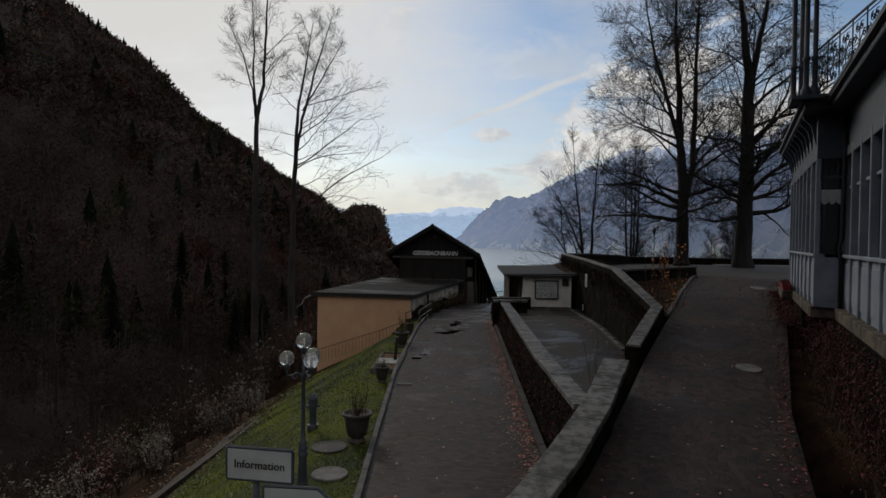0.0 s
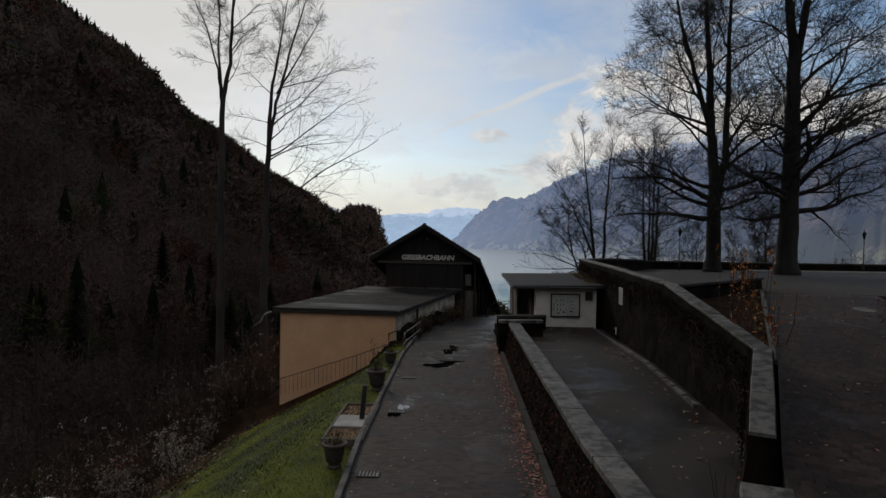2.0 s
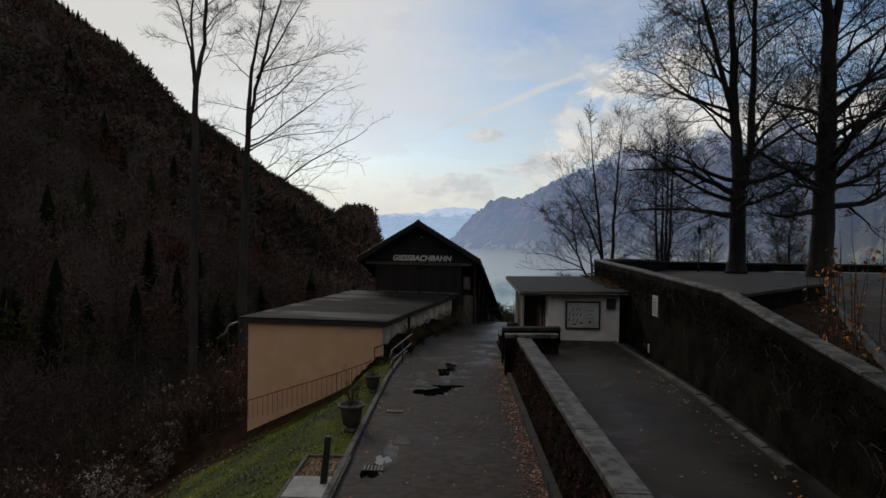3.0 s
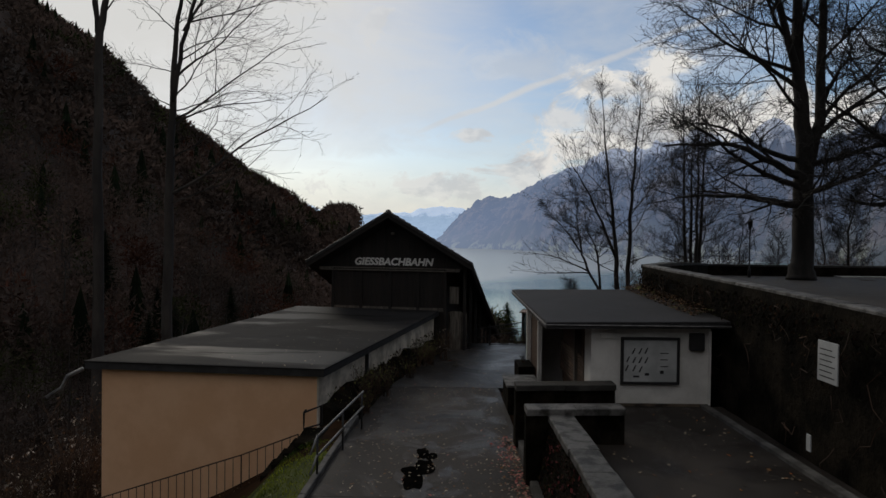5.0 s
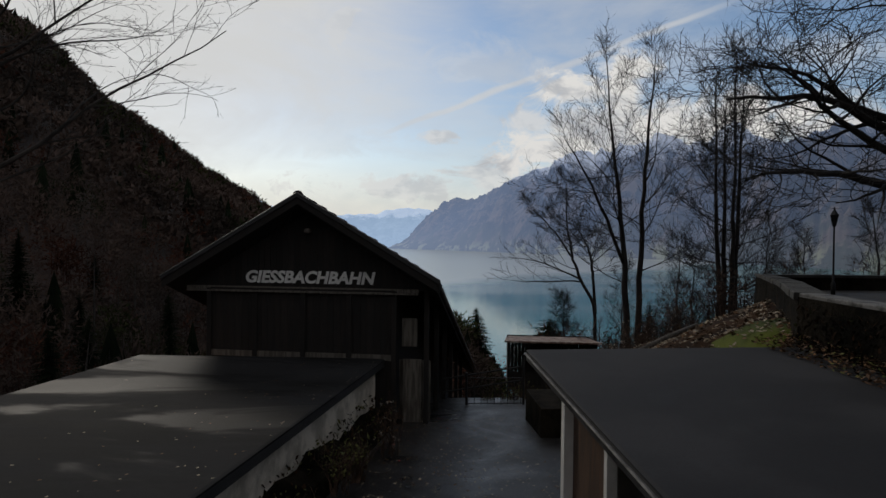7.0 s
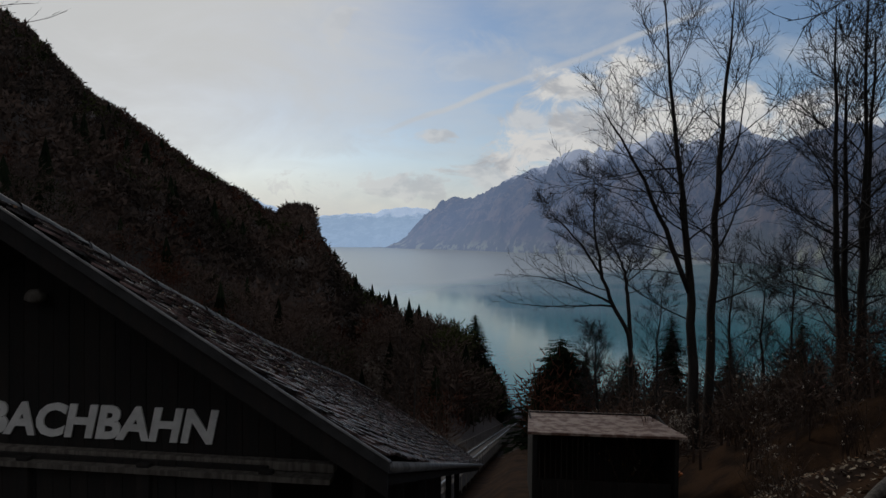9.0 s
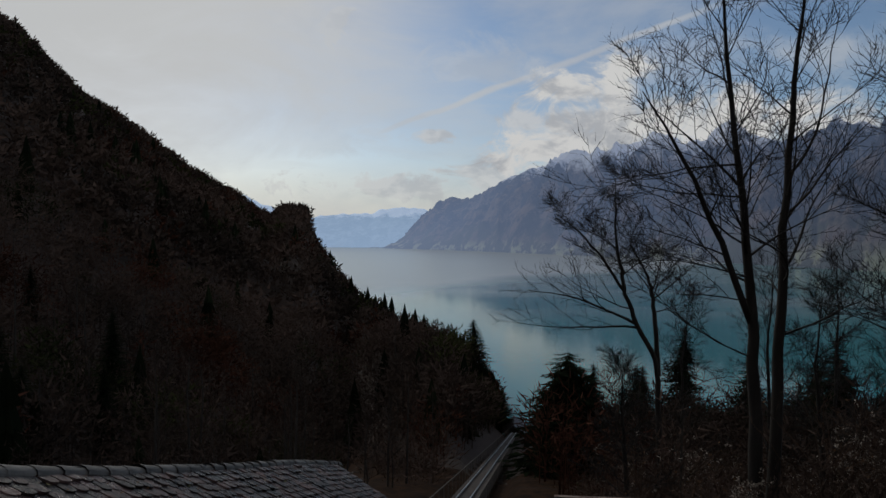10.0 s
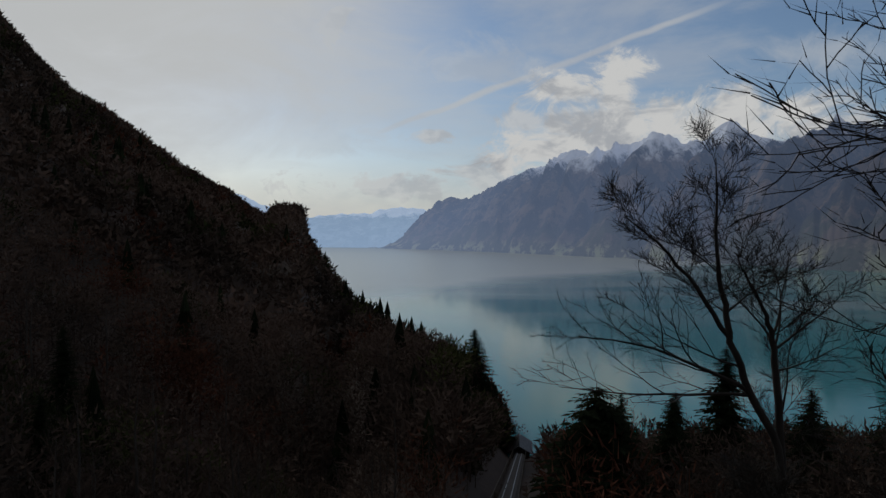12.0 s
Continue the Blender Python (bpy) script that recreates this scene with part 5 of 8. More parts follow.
def grow_branch(mb, rng, p, d, length, r, lvl, plan):
    """One limb with its side branches in a loose spray: plan gives side counts a level, wiggle, lift and the thinnest twig."""
    sides_n, wig, lift, thin = plan["sides"], plan["wig"], plan["lift"], plan["thin"]
    last = lvl >= len(sides_n)
    if last:        # a twig: two slender slivers with a kink
        d = (Vector(d).normalized() + rand_dir(rng) * 0.12).normalized()
        p = Vector(p)
        k = p + d * length * 0.5
        sliver(mb, p, p + d * length * 0.62, thin, rng)
        sliver(mb, k, k + (d + rand_dir(rng) * 0.45 + Vector((0, 0, 0.12))).normalized() * length * 0.55, thin * 0.7, rng)
        return
    n = max(3, min(9, int(2 + length / 0.8)))
    pts, rad, dirs = [Vector(p)], [r], [Vector(d).normalized()]
    d = Vector(d).normalized()
    q = Vector(p)
    end = max(thin * 0.8, r * 0.16)
    for i in range(n):
        d = (d + rand_dir(rng) * wig + Vector((0, 0, lift)) * (0.6 if lvl else 0.2)).normalized()
        q = q + d * (length / n)
        pts.append(q.copy())
        rad.append(r + (end - r) * ((i + 1) / n) ** 0.8)
        dirs.append(d.copy())
    mb.tube(pts, rad, 8 if r > 0.2 else 6 if r > 0.07 else 4 if r > 0.03 else 3, caps=False)
    count = max(2, round(sides_n[lvl] * rng.uniform(0.8, 1.2)))
    first = plan.get("first", 0.16)
    flat = (Vector((0, 0, 1)) + rand_dir(rng) * 0.9)
    sgn = rng.choice((-1, 1))
    for j in range(count):
        s = first + (1 - first) * (j + 0.25 + 0.5 * rng.random()) / count
        k = min(n - 1, int(s * n))
        f = s * n - k
        at, tan, rr = pts[k].lerp(pts[k + 1], f), dirs[k + 1], rad[k] + (rad[k + 1] - rad[k]) * f
        ax = flat + rand_dir(rng) * 0.5
        ax = ax - tan * ax.dot(tan)
        if ax.length < 1e-3:
            continue
        ang = radians(rng.uniform(*plan.get("angle", (28, 60)))) * sgn
        sgn = -sgn
        cd = Matrix.Rotation(ang, 3, ax.normalized()) @ tan
        cd.z += plan.get("rise", 0.12)
        cl = length * rng.uniform(0.36, 0.60) * (1.12 - 0.55 * s)
        grow_branch(mb, rng, at, cd, max(cl, plan.get("twig", 0.5) * rng.uniform(0.7, 1.3)), max(thin, rr * rng.uniform(0.45, 0.65)), lvl + 1, plan)


def limb_dir(azim, elev):
    a, e = radians(azim), radians(elev)
    return Vector((math.sin(a) * math.cos(e), math.cos(a) * math.cos(e), math.sin(e)))


def bare_tree(label, base, trunk, limbs, seed, bark, plan, group="", name="bare_tree"):
    """trunk: list of polylines [(x, y, z, radius), ...] from the base; limbs: (z, azimuth, elevation, length, radius, stem)."""
    rng = random.Random(seed)
    t = thing(name, label, "tree", pose(*base), group)
    tm = Mesher()
    stems = []
    for line in trunk:
        fine = []
        for (a, b) in zip(line, line[1:]):
            for k in range(4):
                s = k / 4
                fine.append(tuple(a[i] + (b[i] - a[i]) * s + (rng.uniform(-0.06, 0.06) if i < 2 else 0) for i in range(4)))
        fine.append(line[-1])
        tm.tube([f[:3] for f in fine], [f[3] for f in fine], 10)
        stems.append(fine)
    part("trunk", tm, bark, t, smooth=True)
    cm = Mesher()
    for z, azim, elev, length, r, stem in limbs:
        line = stems[stem]
        p = line[0]
        for a, b in zip(line, line[1:]):
            if a[2] <= z <= b[2]:
                s = (z - a[2]) / max(1e-6, b[2] - a[2])
                p = [a[i] + (b[i] - a[i]) * s for i in range(3)]
                break
        else:
            p = line[-1][:3]
        grow_branch(cm, rng, p[:3], limb_dir(azim, elev), length, r, 0, plan)
    part("crown", cm, bark, t, "bare twiggy branches")
    return t


def auto_limbs(rng, z0, z1, n, l0, l1, e0, e1, r0, r1, stem=0, turn=137.5, start=0.0):
    out = []
    for i in range(n):
        s = i / max(1, n - 1)
        out.append((z0 + (z1 - z0) * s, start + turn * i + rng.uniform(-20, 20), e0 + (e1 - e0) * s + rng.uniform(-8, 8), (l0 + (l1 - l0) * s) * rng.uniform(0.8, 1.15), r0 + (r1 - r0) * s, stem))
    return out


R = random.Random(21)
PLAN_BIG = {"sides": (9, 5, 4, 3), "wig": 0.24, "lift": 0.03, "thin": 0.0135, "rise": 0.07, "angle": (30, 62), "twig": 0.85}
PLAN_MID = {"sides": (7, 4, 3), "wig": 0.18, "lift": 0.05, "thin": 0.0115, "rise": 0.16, "angle": (24, 52), "twig": 0.7}
PLAN_SLIM = {"sides": (8, 5, 4), "wig": 0.17, "lift": 0.04, "thin": 0.011, "rise": 0.14, "angle": (26, 54), "twig": 0.45}
# the two old trees on the terrace
bare_tree("tall old bare tree with forked trunk on the terrace", (21.7, 62.0, 2.7),
          [[(0, 0, 0, 0.85), (0, 0, 1.0, 0.62), (0.05, 0, 5, 0.56), (0.0, 0, 8.5, 0.48), (-0.3, 0.1, 12, 0.36), (-0.5, 0.2, 17, 0.26), (-0.9, 0.1, 23, 0.15), (-1.2, 0, 30, 0.04)],
           [(0.1, 0, 6.5, 0.34), (0.9, -0.1, 9.5, 0.30), (1.1, 0.2, 15, 0.23), (1.2, 0.3, 22, 0.14), (1.6, 0.2, 31, 0.03)],
           [(-0.2, 0.1, 11.5, 0.26), (-1.5, -0.2, 15.5, 0.2), (-3.2, -0.4, 21, 0.12), (-4.4, -0.3, 28, 0.03)]],
          [(4.6, -95, -2, 10.5, 0.26, 0), (6.2, -88, 12, 9.5, 0.28, 0), (5.6, -112, 16, 9.0, 0.22, 0), (5.2, 80, 4, 6.0, 0.2, 0), (6.8, 150, 12, 8, 0.22, 0), (5.0, -150, 6, 7, 0.2, 0), (7.2, -70, 20, 8.5, 0.2, 0),
           (7.6, 92, 64, 12, 0.19, 0), (8.0, 80, 58, 11.5, 0.17, 0), (8.4, 104, 66, 12, 0.17, 0), (11.5, -92, 22, 8.5, 0.16, 0), (12.5, -84, 34, 9.5, 0.15, 0), (14, -100, 44, 9.5, 0.14, 0)]
          + auto_limbs(R, 10, 28, 11, 9.5, 5.5, 38, 66, 0.13, 0.05, 0, start=-100) + auto_limbs(R, 11, 29, 10, 8.5, 5.0, 38, 66, 0.12, 0.05, 1, start=60) + auto_limbs(R, 15, 27, 10, 7.5, 4.5, 36, 62, 0.1, 0.04, 2, start=-60), 5, M_BARK, PLAN_BIG, "old terrace trees")
bare_tree("massive old bare tree with dark trunk on the terrace", (25.9, 58.0, 2.7),
          [[(0, 0, 0, 1.05), (0, 0, 1.2, 0.78), (0.1, 0, 6, 0.68), (0.2, 0, 13, 0.56), (0.2, 0.1, 18, 0.40), (-0.6, 0, 24, 0.2), (-1.6, 0, 30, 0.05)],
           [(0.2, 0, 15.5, 0.36), (1.0, 0.2, 20, 0.26), (1.9, 0.2, 25, 0.15), (2.6, 0.1, 30, 0.04)]],
          [(4.7, -88, 3, 5.0, 0.26, 0), (5.0, 95, 4, 9.0, 0.26, 0), (6.0, 60, 18, 9, 0.24, 0), (6.5, 100, 34, 10, 0.25, 0), (8, 80, 40, 10.5, 0.24, 0), (9.5, 112, 44, 10.5, 0.23, 0), (11, 85, 46, 10.5, 0.22, 0), (12.5, 98, 50, 10, 0.2, 0), (14, 75, 52, 10, 0.2, 0), (7.5, -80, 20, 5, 0.14, 0), (9, -100, 35, 5, 0.14, 0),
           (6.4, -140, 8, 9, 0.24, 0), (7.5, -165, 14, 9, 0.22, 0), (8.5, 165, 16, 9, 0.22, 0), (5.8, -115, 12, 8, 0.2, 0), (10.5, -130, 24, 8.5, 0.2, 0), (11.5, 150, 26, 9, 0.2, 0)]
          + auto_limbs(R, 9, 29, 12, 8.5, 5.5, 36, 62, 0.13, 0.05, 0, start=-60) + auto_limbs(R, 17, 29.5, 10, 7.5, 5, 38, 62, 0.11, 0.05, 1, start=90), 6, M_BARK, PLAN_BIG, "old terrace trees")
# clump of straight stems behind the terrace corner
stems = [[(dx, dy, 0, 0.2), (dx * 1.2, dy * 1.2, 5, 0.15), (dx * 1.6, dy * 1.4, 10, 0.1), (dx * 1.9, dy * 1.5, h, 0.03)] for dx, dy, h in ((-0.45, 0.1, 17.5), (0.1, -0.2, 18.5), (0.5, 0.2, 17), (0.05, 0.5, 15.5))]
bare_tree("clump of straight bare stems below the terrace corner", (20.2, 74.5, -2.2), stems,
          sum((auto_limbs(R, 4.2, st[-1][2] - 0.6, 16, 4.6, 2.0, 14, 60, 0.055, 0.025, i, start=70 * i) for i, st in enumerate(stems)), []), 8, M_BARK, PLAN_MID)
# twin-stemmed tree on the slope
bare_tree("tall bare twin-stemmed tree on the wooded slope", (15.4, 78.4, -6.0),
          [[(0, 0, 0, 0.30), (-0.1, 0, 6, 0.23), (-0.35, 0, 10, 0.18), (-0.8, 0.1, 15, 0.12), (-1.4, 0.1, 19.5, 0.07), (-1.7, 0.2, 23.5, 0.02)],
           [(0.5, 0.1, 0, 0.26), (0.75, 0.1, 7, 0.20), (0.9, 0.1, 13, 0.15), (1.3, 0.2, 18.5, 0.09), (1.7, 0.1, 24, 0.02)],
           [(-0.3, 0, 9.5, 0.13), (-1.6, -0.1, 12.5, 0.11), (-3.0, -0.1, 15.5, 0.07), (-4.6, 0, 18, 0.02)]],
          [(15.4, -93, 0, 6.6, 0.055, 0), (14.2, -97, -6, 6.0, 0.05, 0), (11.2, -86, 6, 4.6, 0.05, 0), (12.4, -85, 22, 5.2, 0.05, 0), (8.2, -80, 14, 4.6, 0.05, 0), (10.4, -95, 0, 4.4, 0.045, 0), (14.5, -60, 48, 6, 0.06, 0), (12.0, -150, 45, 6.5, 0.07, 0), (9.0, 100, 30, 5, 0.06, 1), (11.5, 80, 42, 6, 0.07, 1), (13.5, 95, 46, 5.5, 0.06, 1), (15, 160, 40, 6, 0.06, 1)]
          + auto_limbs(R, 11, 23, 14, 5.0, 2.2, 30, 62, 0.055, 0.022, 0, start=-30) + auto_limbs(R, 10, 23.5, 14, 5.0, 2.2, 30, 62, 0.055, 0.022, 1, start=40) + auto_limbs(R, 12, 17.5, 9, 3.6, 1.8, 26, 60, 0.045, 0.02, 2, start=-80), 11, M_BARK, PLAN_MID)
# leaning tree lower down
bare_tree("leaning bare tree with long low branches on the slope", (17.4, 92.2, -10.5),
          [[(0.2, 0, 0, 0.2), (0.1, 0, 5, 0.17), (-0.2, 0, 9.9, 0.15), (-1.4, 0, 12.1, 0.14), (-2.2, 0, 13.9, 0.12), (-2.35, 0.1, 15.3, 0.11), (-2.8, 0, 17.2, 0.07), (-2.8, 0.1, 20.8, 0.02)],
           [(0.0, 0.1, 9.0, 0.15), (-0.3, 0.1, 12.3, 0.13), (-0.45, 0.1, 14.0, 0.11), (-0.9, 0.1, 15.2, 0.07), (-2.0, 0, 17.2, 0.02)],
           [(-2.2, 0, 14.0, 0.10), (-3.4, 0.1, 15.9, 0.08), (-5.0, 0.1, 17.6, 0.05), (-6.3, 0, 18.6, 0.02)]],
          [(12.1, -90, 20, 7.0, 0.10, 0), (11.9, -92, 0, 7.2, 0.085, 0), (13.0, -80, 14, 5.0, 0.06, 0), (15.0, 75, 40, 3.5, 0.05, 0), (16.5, -70, 50, 3.5, 0.04, 0), (13.6, 88, 34, 3.4, 0.06, 1), (14.0, 60, 55, 4.0, 0.06, 1), (14, -40, 50, 3.5, 0.05, 1), (12.8, 110, 20, 3.2, 0.05, 1), (13.6, 70, 66, 4.4, 0.05, 1)]
          + auto_limbs(R, 15, 20.5, 8, 2.8, 1.3, 30, 60, 0.035, 0.015, 0) + auto_limbs(R, 13.5, 17, 7, 2.6, 1.5, 30, 60, 0.03, 0.015, 1) + auto_limbs(R, 15, 18.5, 9, 2.6, 1.4, 25, 60, 0.03, 0.015, 2), 14, M_BARK, PLAN_SLIM)
for i, (x, y, h, dz) in enumerate(((27.0, 96.5, 17, 0), (33.0, 98.5, 18, 0), (23.0, 101, 15, 0), (24.5, 88, 13, 0), (13.2, 86, 9, 0), (37, 92, 16, 0), (29.5, 86, 15, 0), (42, 104, 17, 0), (34, 80, 14, 0), (31, 72.0, 9, 3.2))):
    z = max(ground_z(x, y), -30) - 0.2
    bare_tree("slender bare tree on the wooded slope", (x, y, z), [[(0, 0, 0, 0.17), (R.uniform(-.2, .2), 0, h * 0.35, 0.13), (R.uniform(-.4, .4), 0.1, h * 0.7, 0.07), (R.uniform(-.7, .7), 0, h, 0.02)]],
              auto_limbs(R, h * 0.22, h * 0.97, 20, h * 0.26, h * 0.1, 28, 62, 0.05, 0.02, 0, start=50 * i), 30 + i, M_BARK, PLAN_SLIM, "slender slope trees")
# pale-barked trees beyond the annex
PLAN_PALE = {"sides": (8, 5, 3), "wig": 0.18, "lift": 0.0, "thin": 0.0105, "rise": 0.08, "angle": (24, 52), "twig": 0.5}
bare_tree("tall pale-barked bare tree with upright stems", (-21.3, 63.0, -16.0),
          [[(0, 0, 0, 0.42), (0, 0, 15, 0.34), (0.0, 0, 28, 0.26), (0.05, 0, 33.4, 0.22), (0.7, 0, 36.5, 0.16), (0.9, 0, 42, 0.11), (1.2, 0, 49, 0.03)],
           [(0.05, 0, 33.0, 0.13), (-0.35, 0, 37, 0.10), (-0.3, 0, 41, 0.07), (-0.7, 0, 47, 0.02)], [(0.0, 0, 32.6, 0.11), (-0.5, 0.2, 36, 0.09), (-1.5, 0.3, 39.5, 0.06), (-3.0, 0.3, 43, 0.02)]],
          [(37.5, 85, 52, 4.5, 0.06, 0), (39.5, 92, 46, 5, 0.06, 0), (34.5, 95, 60, 5, 0.05, 0), (38, -85, 50, 3.5, 0.04, 1), (36.5, -95, 12, 3, 0.03, 2)] + auto_limbs(R, 37, 48, 9, 3.6, 1.8, 44, 68, 0.05, 0.02, 0, start=60) + auto_limbs(R, 37, 46, 8, 3.2, 1.8, 44, 68, 0.045, 0.02, 1, start=-60)
          + auto_limbs(R, 37, 42.5, 6, 3, 1.6, 40, 64, 0.04, 0.02, 2), 41, M_BARK_PALE, PLAN_PALE)
bare_tree("pale-barked bare tree with long limbs reaching over the lane", (-18.3, 66.0, -12.0),
          [[(0, 0, 0, 0.42), (0, 0, 12, 0.34), (0.1, 0, 22, 0.27), (0.3, 0, 26, 0.22), (0.4, 0.1, 30.5, 0.15), (1.0, 0.1, 34, 0.1), (2.0, 0.1, 40, 0.03)],
           [(0.3, 0, 25.8, 0.17), (1.0, -0.3, 29.5, 0.14), (2.2, -0.3, 34, 0.10), (4.2, -0.4, 40.5, 0.03)], [(1.0, 0, 30.5, 0.1), (3.0, 0, 34, 0.07), (5.2, 0.2, 38, 0.02)]],
          [(19.6, 92, 27, 12.6, 0.12, 0), (19.0, 100, 20, 9.5, 0.07, 0), (27.2, 92, 37, 9.5, 0.09, 0), (24.6, 96, 34, 10.5, 0.09, 0), (24.2, 84, 42, 8.0, 0.08, 0), (31.0, 88, 26, 8.0, 0.07, 1), (28.5, 96, 30, 7.5, 0.06, 1), (25.2, 70, 12, 6.5, 0.06, 0), (27.8, -86, 10, 4.5, 0.05, 0), (30.5, -80, 52, 5.0, 0.06, 0), (25.5, -92, 32, 4.0, 0.06, 0), (29, 60, 30, 6, 0.06, 1), (26, 130, 26, 7, 0.07, 0), (22.0, 105, 24, 8.5, 0.07, 0)]
          + auto_limbs(R, 31, 39.5, 9, 3.6, 1.8, 44, 66, 0.05, 0.02, 0) + auto_limbs(R, 31, 39.5, 9, 3.8, 1.8, 42, 62, 0.05, 0.02, 1, start=80) + auto_limbs(R, 32, 37.5, 7, 3.2, 1.8, 36, 60, 0.04, 0.02, 2, start=80), 43, M_BARK_PALE, PLAN_PALE)


# ---- firs: whorls of drooping, toothed branches
def fir_meshes(h, seed, lean=0.0, width=0.2):
    rng = random.Random(seed)
    tm, nm = Mesher(), Mesher()
    tm.tube([(0, 0, 0), (0, 0, h * 0.5), (0, 0, h)], [h * 0.018, h * 0.011, 0.01], 6)
    z = h * 0.12
    while z < h * 0.985:
        s = z / h
        reach = h * width * (1 - s) ** (0.55 if width > 0.35 else 0.75) + 0.12
        for k in range(rng.randint(7, 9)):
            a = rng.uniform(0, 2 * math.pi)
            L = reach * rng.uniform(0.6, 1.15)
            d, sd = Vector((math.cos(a), math.sin(a), 0)), Vector((-math.sin(a), math.cos(a), 0))
            n = 4
            prev = Vector((0, 0, z))
            for i in range(n):
                f0, f1 = i / n, (i + 1) / n
                def q(f):
                    return d * (L * f) + Vector((0, 0, z - L * 0.42 * f ** 0.8 + L * 0.16 * f * f))
                w = L * 0.36 * (1 - f0) + 0.07
                for sg in (-1, 1):
                    tip = q(f1) + sd * sg * w * rng.uniform(0.7, 1.2) + d * L * 0.08 + Vector((0, 0, -w * 0.35))
                    nm.face([q(f0), q(f1), tip])
            nm.face([q(0.7) - sd * 0.05, q(1.0) + d * 0.1, q(0.7) + sd * 0.05])
        z += max(0.2, h * 0.027 * (1.15 - s))
    return tm.mesh("trunk", M_BARK), nm.mesh("crown", M_NEEDLE)


FIRS = [fir_meshes(1.0 * h, 50 + i, width=w) for i, (h, w) in enumerate(((13, 0.30), (18, 0.25), (10, 0.40), (22, 0.26)))]


def fir(x, y, z, kind, scale=1.0, wide=1.0, label="dark green fir among the bare woods"):
    t = thing("fir_tree", label, "fir", pose(x, y, z, 0, 0, random.uniform(0, 360)) @ Matrix.Diagonal((scale * wide, scale * wide, scale, 1)), "firs on the slopes")
    for nm, me in zip(("trunk", "crown"), FIRS[kind]):
        part(nm, me, None, t)
    return t


for x, y, top, kind, wide in ((42.3, 142.8, -5.0, 1, 1.3), (20.6, 125, -5.6, 2, 1.25), (18.9, 123, -7.2, 2, 1.0), (22.6, 127, -7.6, 2, 1.1), (41.4, 110, -1.3, 0, 1.0), (30.7, 86.3, -2.6, 0, 0.9), (27.6, 138, -9.6, 0, 1.0), (33.6, 138, -9.8, 0, 1.1), (16.4, 118, -8.6, 1, 0.8),
                              (46.5, 133, -8.0, 0, 1.2), (52, 128, -7.6, 2, 1.0), (37.5, 146, -11.5, 1, 1.2), (24.5, 134, -11, 2, 1.2), (55.5, 118, -6.0, 0, 1.0), (60, 134, -9.0, 1, 1.1)):
    base = ground_z(x, y) - 0.4
    fir(x, y, base, kind, max(0.3, (top - base) / (13, 18, 10, 22)[kind]), wide)
for x, y, kind, sc in ((21.0, 226, 3, 0.9), (24.0, 229, 3, 0.85), (26.0, 226, 1, 0.9), (29.0, 222, 1, 0.8)):
    a, r = math.degrees(math.atan2(x - HILL_C[0], y - HILL_C[1])), math.hypot(x - HILL_C[0], y - HILL_C[1])
    fir(x, y, hill_z(a, r)[2] - 3.5, kind, sc, 1.5)

# ---- bare trees of the near hillside: a few forms, many times
FORMS = []
for i in range(5):
    rng = random.Random(70 + i)
    h = (13, 16, 11, 14, 18)[i]
    tm, cm = Mesher(), Mesher()
    tm.tube([(0, 0, 0), (0.1, 0, h * 0.4), (rng.uniform(-.4, .4), 0.2, h * 0.75), (rng.uniform(-.6, .6), 0, h)], [h * 0.013, h * 0.010, h * 0.006, 0.02], 6)
    plan = {"sides": (5, 6), "wig": 0.15, "lift": 0.06, "thin": 0.022, "twig": 0.6, "rise": 0.2, "angle": (25, 50)}
    for z, a, e, L, r, _ in auto_limbs(rng, h * 0.3, h * 0.96, 12, h * 0.3, h * 0.12, 30, 62, 0.07, 0.03):
        grow_branch(cm, rng, (0.1, 0, z), limb_dir(a, e), L, r, 0, plan)
    FORMS.append((tm.mesh("trunk", M_BARK_PALE), cm.mesh("crown", M_TWIG)))


def woods_tree(x, y, z, kind, scale):
    t = thing("bare_tree", "bare brown tree of the valley woods", "tree", pose(x, y, z, 0, 0, random.uniform(0, 360)) @ Matrix.Diagonal((scale, scale, scale * random.uniform(0.85, 1.15), 1)), "valley woods")
    for nm, me in zip(("trunk", "crown"), FORMS[kind]):
        part(nm, me, None, t)


def surface_z(x, y):
    a, r = math.degrees(math.atan2(x - HILL_C[0], y - HILL_C[1])), math.hypot(x - HILL_C[0], y - HILL_C[1])
    z = ground_z(x, y) if -45 < x < 130 and -60 < y < 270 else -60
    if a < 13 and r > 22:
        z = max(z, hill_z(a, r)[2])
    return z


rng = random.Random(90)
count = 0
while count < 85:
    x, y = rng.uniform(-105, -14), rng.uniform(5, 190)
    if math.hypot(x - 3, y - 70) < 22 or x > -14 - max(0, (28 - y)) * 0.25 or (y > 60 and x > -16):
        continue
    if -13 < x and y < 60:
        continue
    near = abs(x) < 30 and y < 60
    woods_tree(x, y, surface_z(x, y) - 0.3, rng.randrange(5), rng.uniform(0.45, 0.8) if near else rng.uniform(0.75, 1.15))
    count += 1
count = 0
while count < 12:
    x, y = rng.uniform(-95, -40), rng.uniform(90, 180)
    fir(x, y, surface_z(x, y) - 0.4, rng.choice((0, 1, 3)), rng.uniform(0.6, 1.0))
    count += 1
count = 0
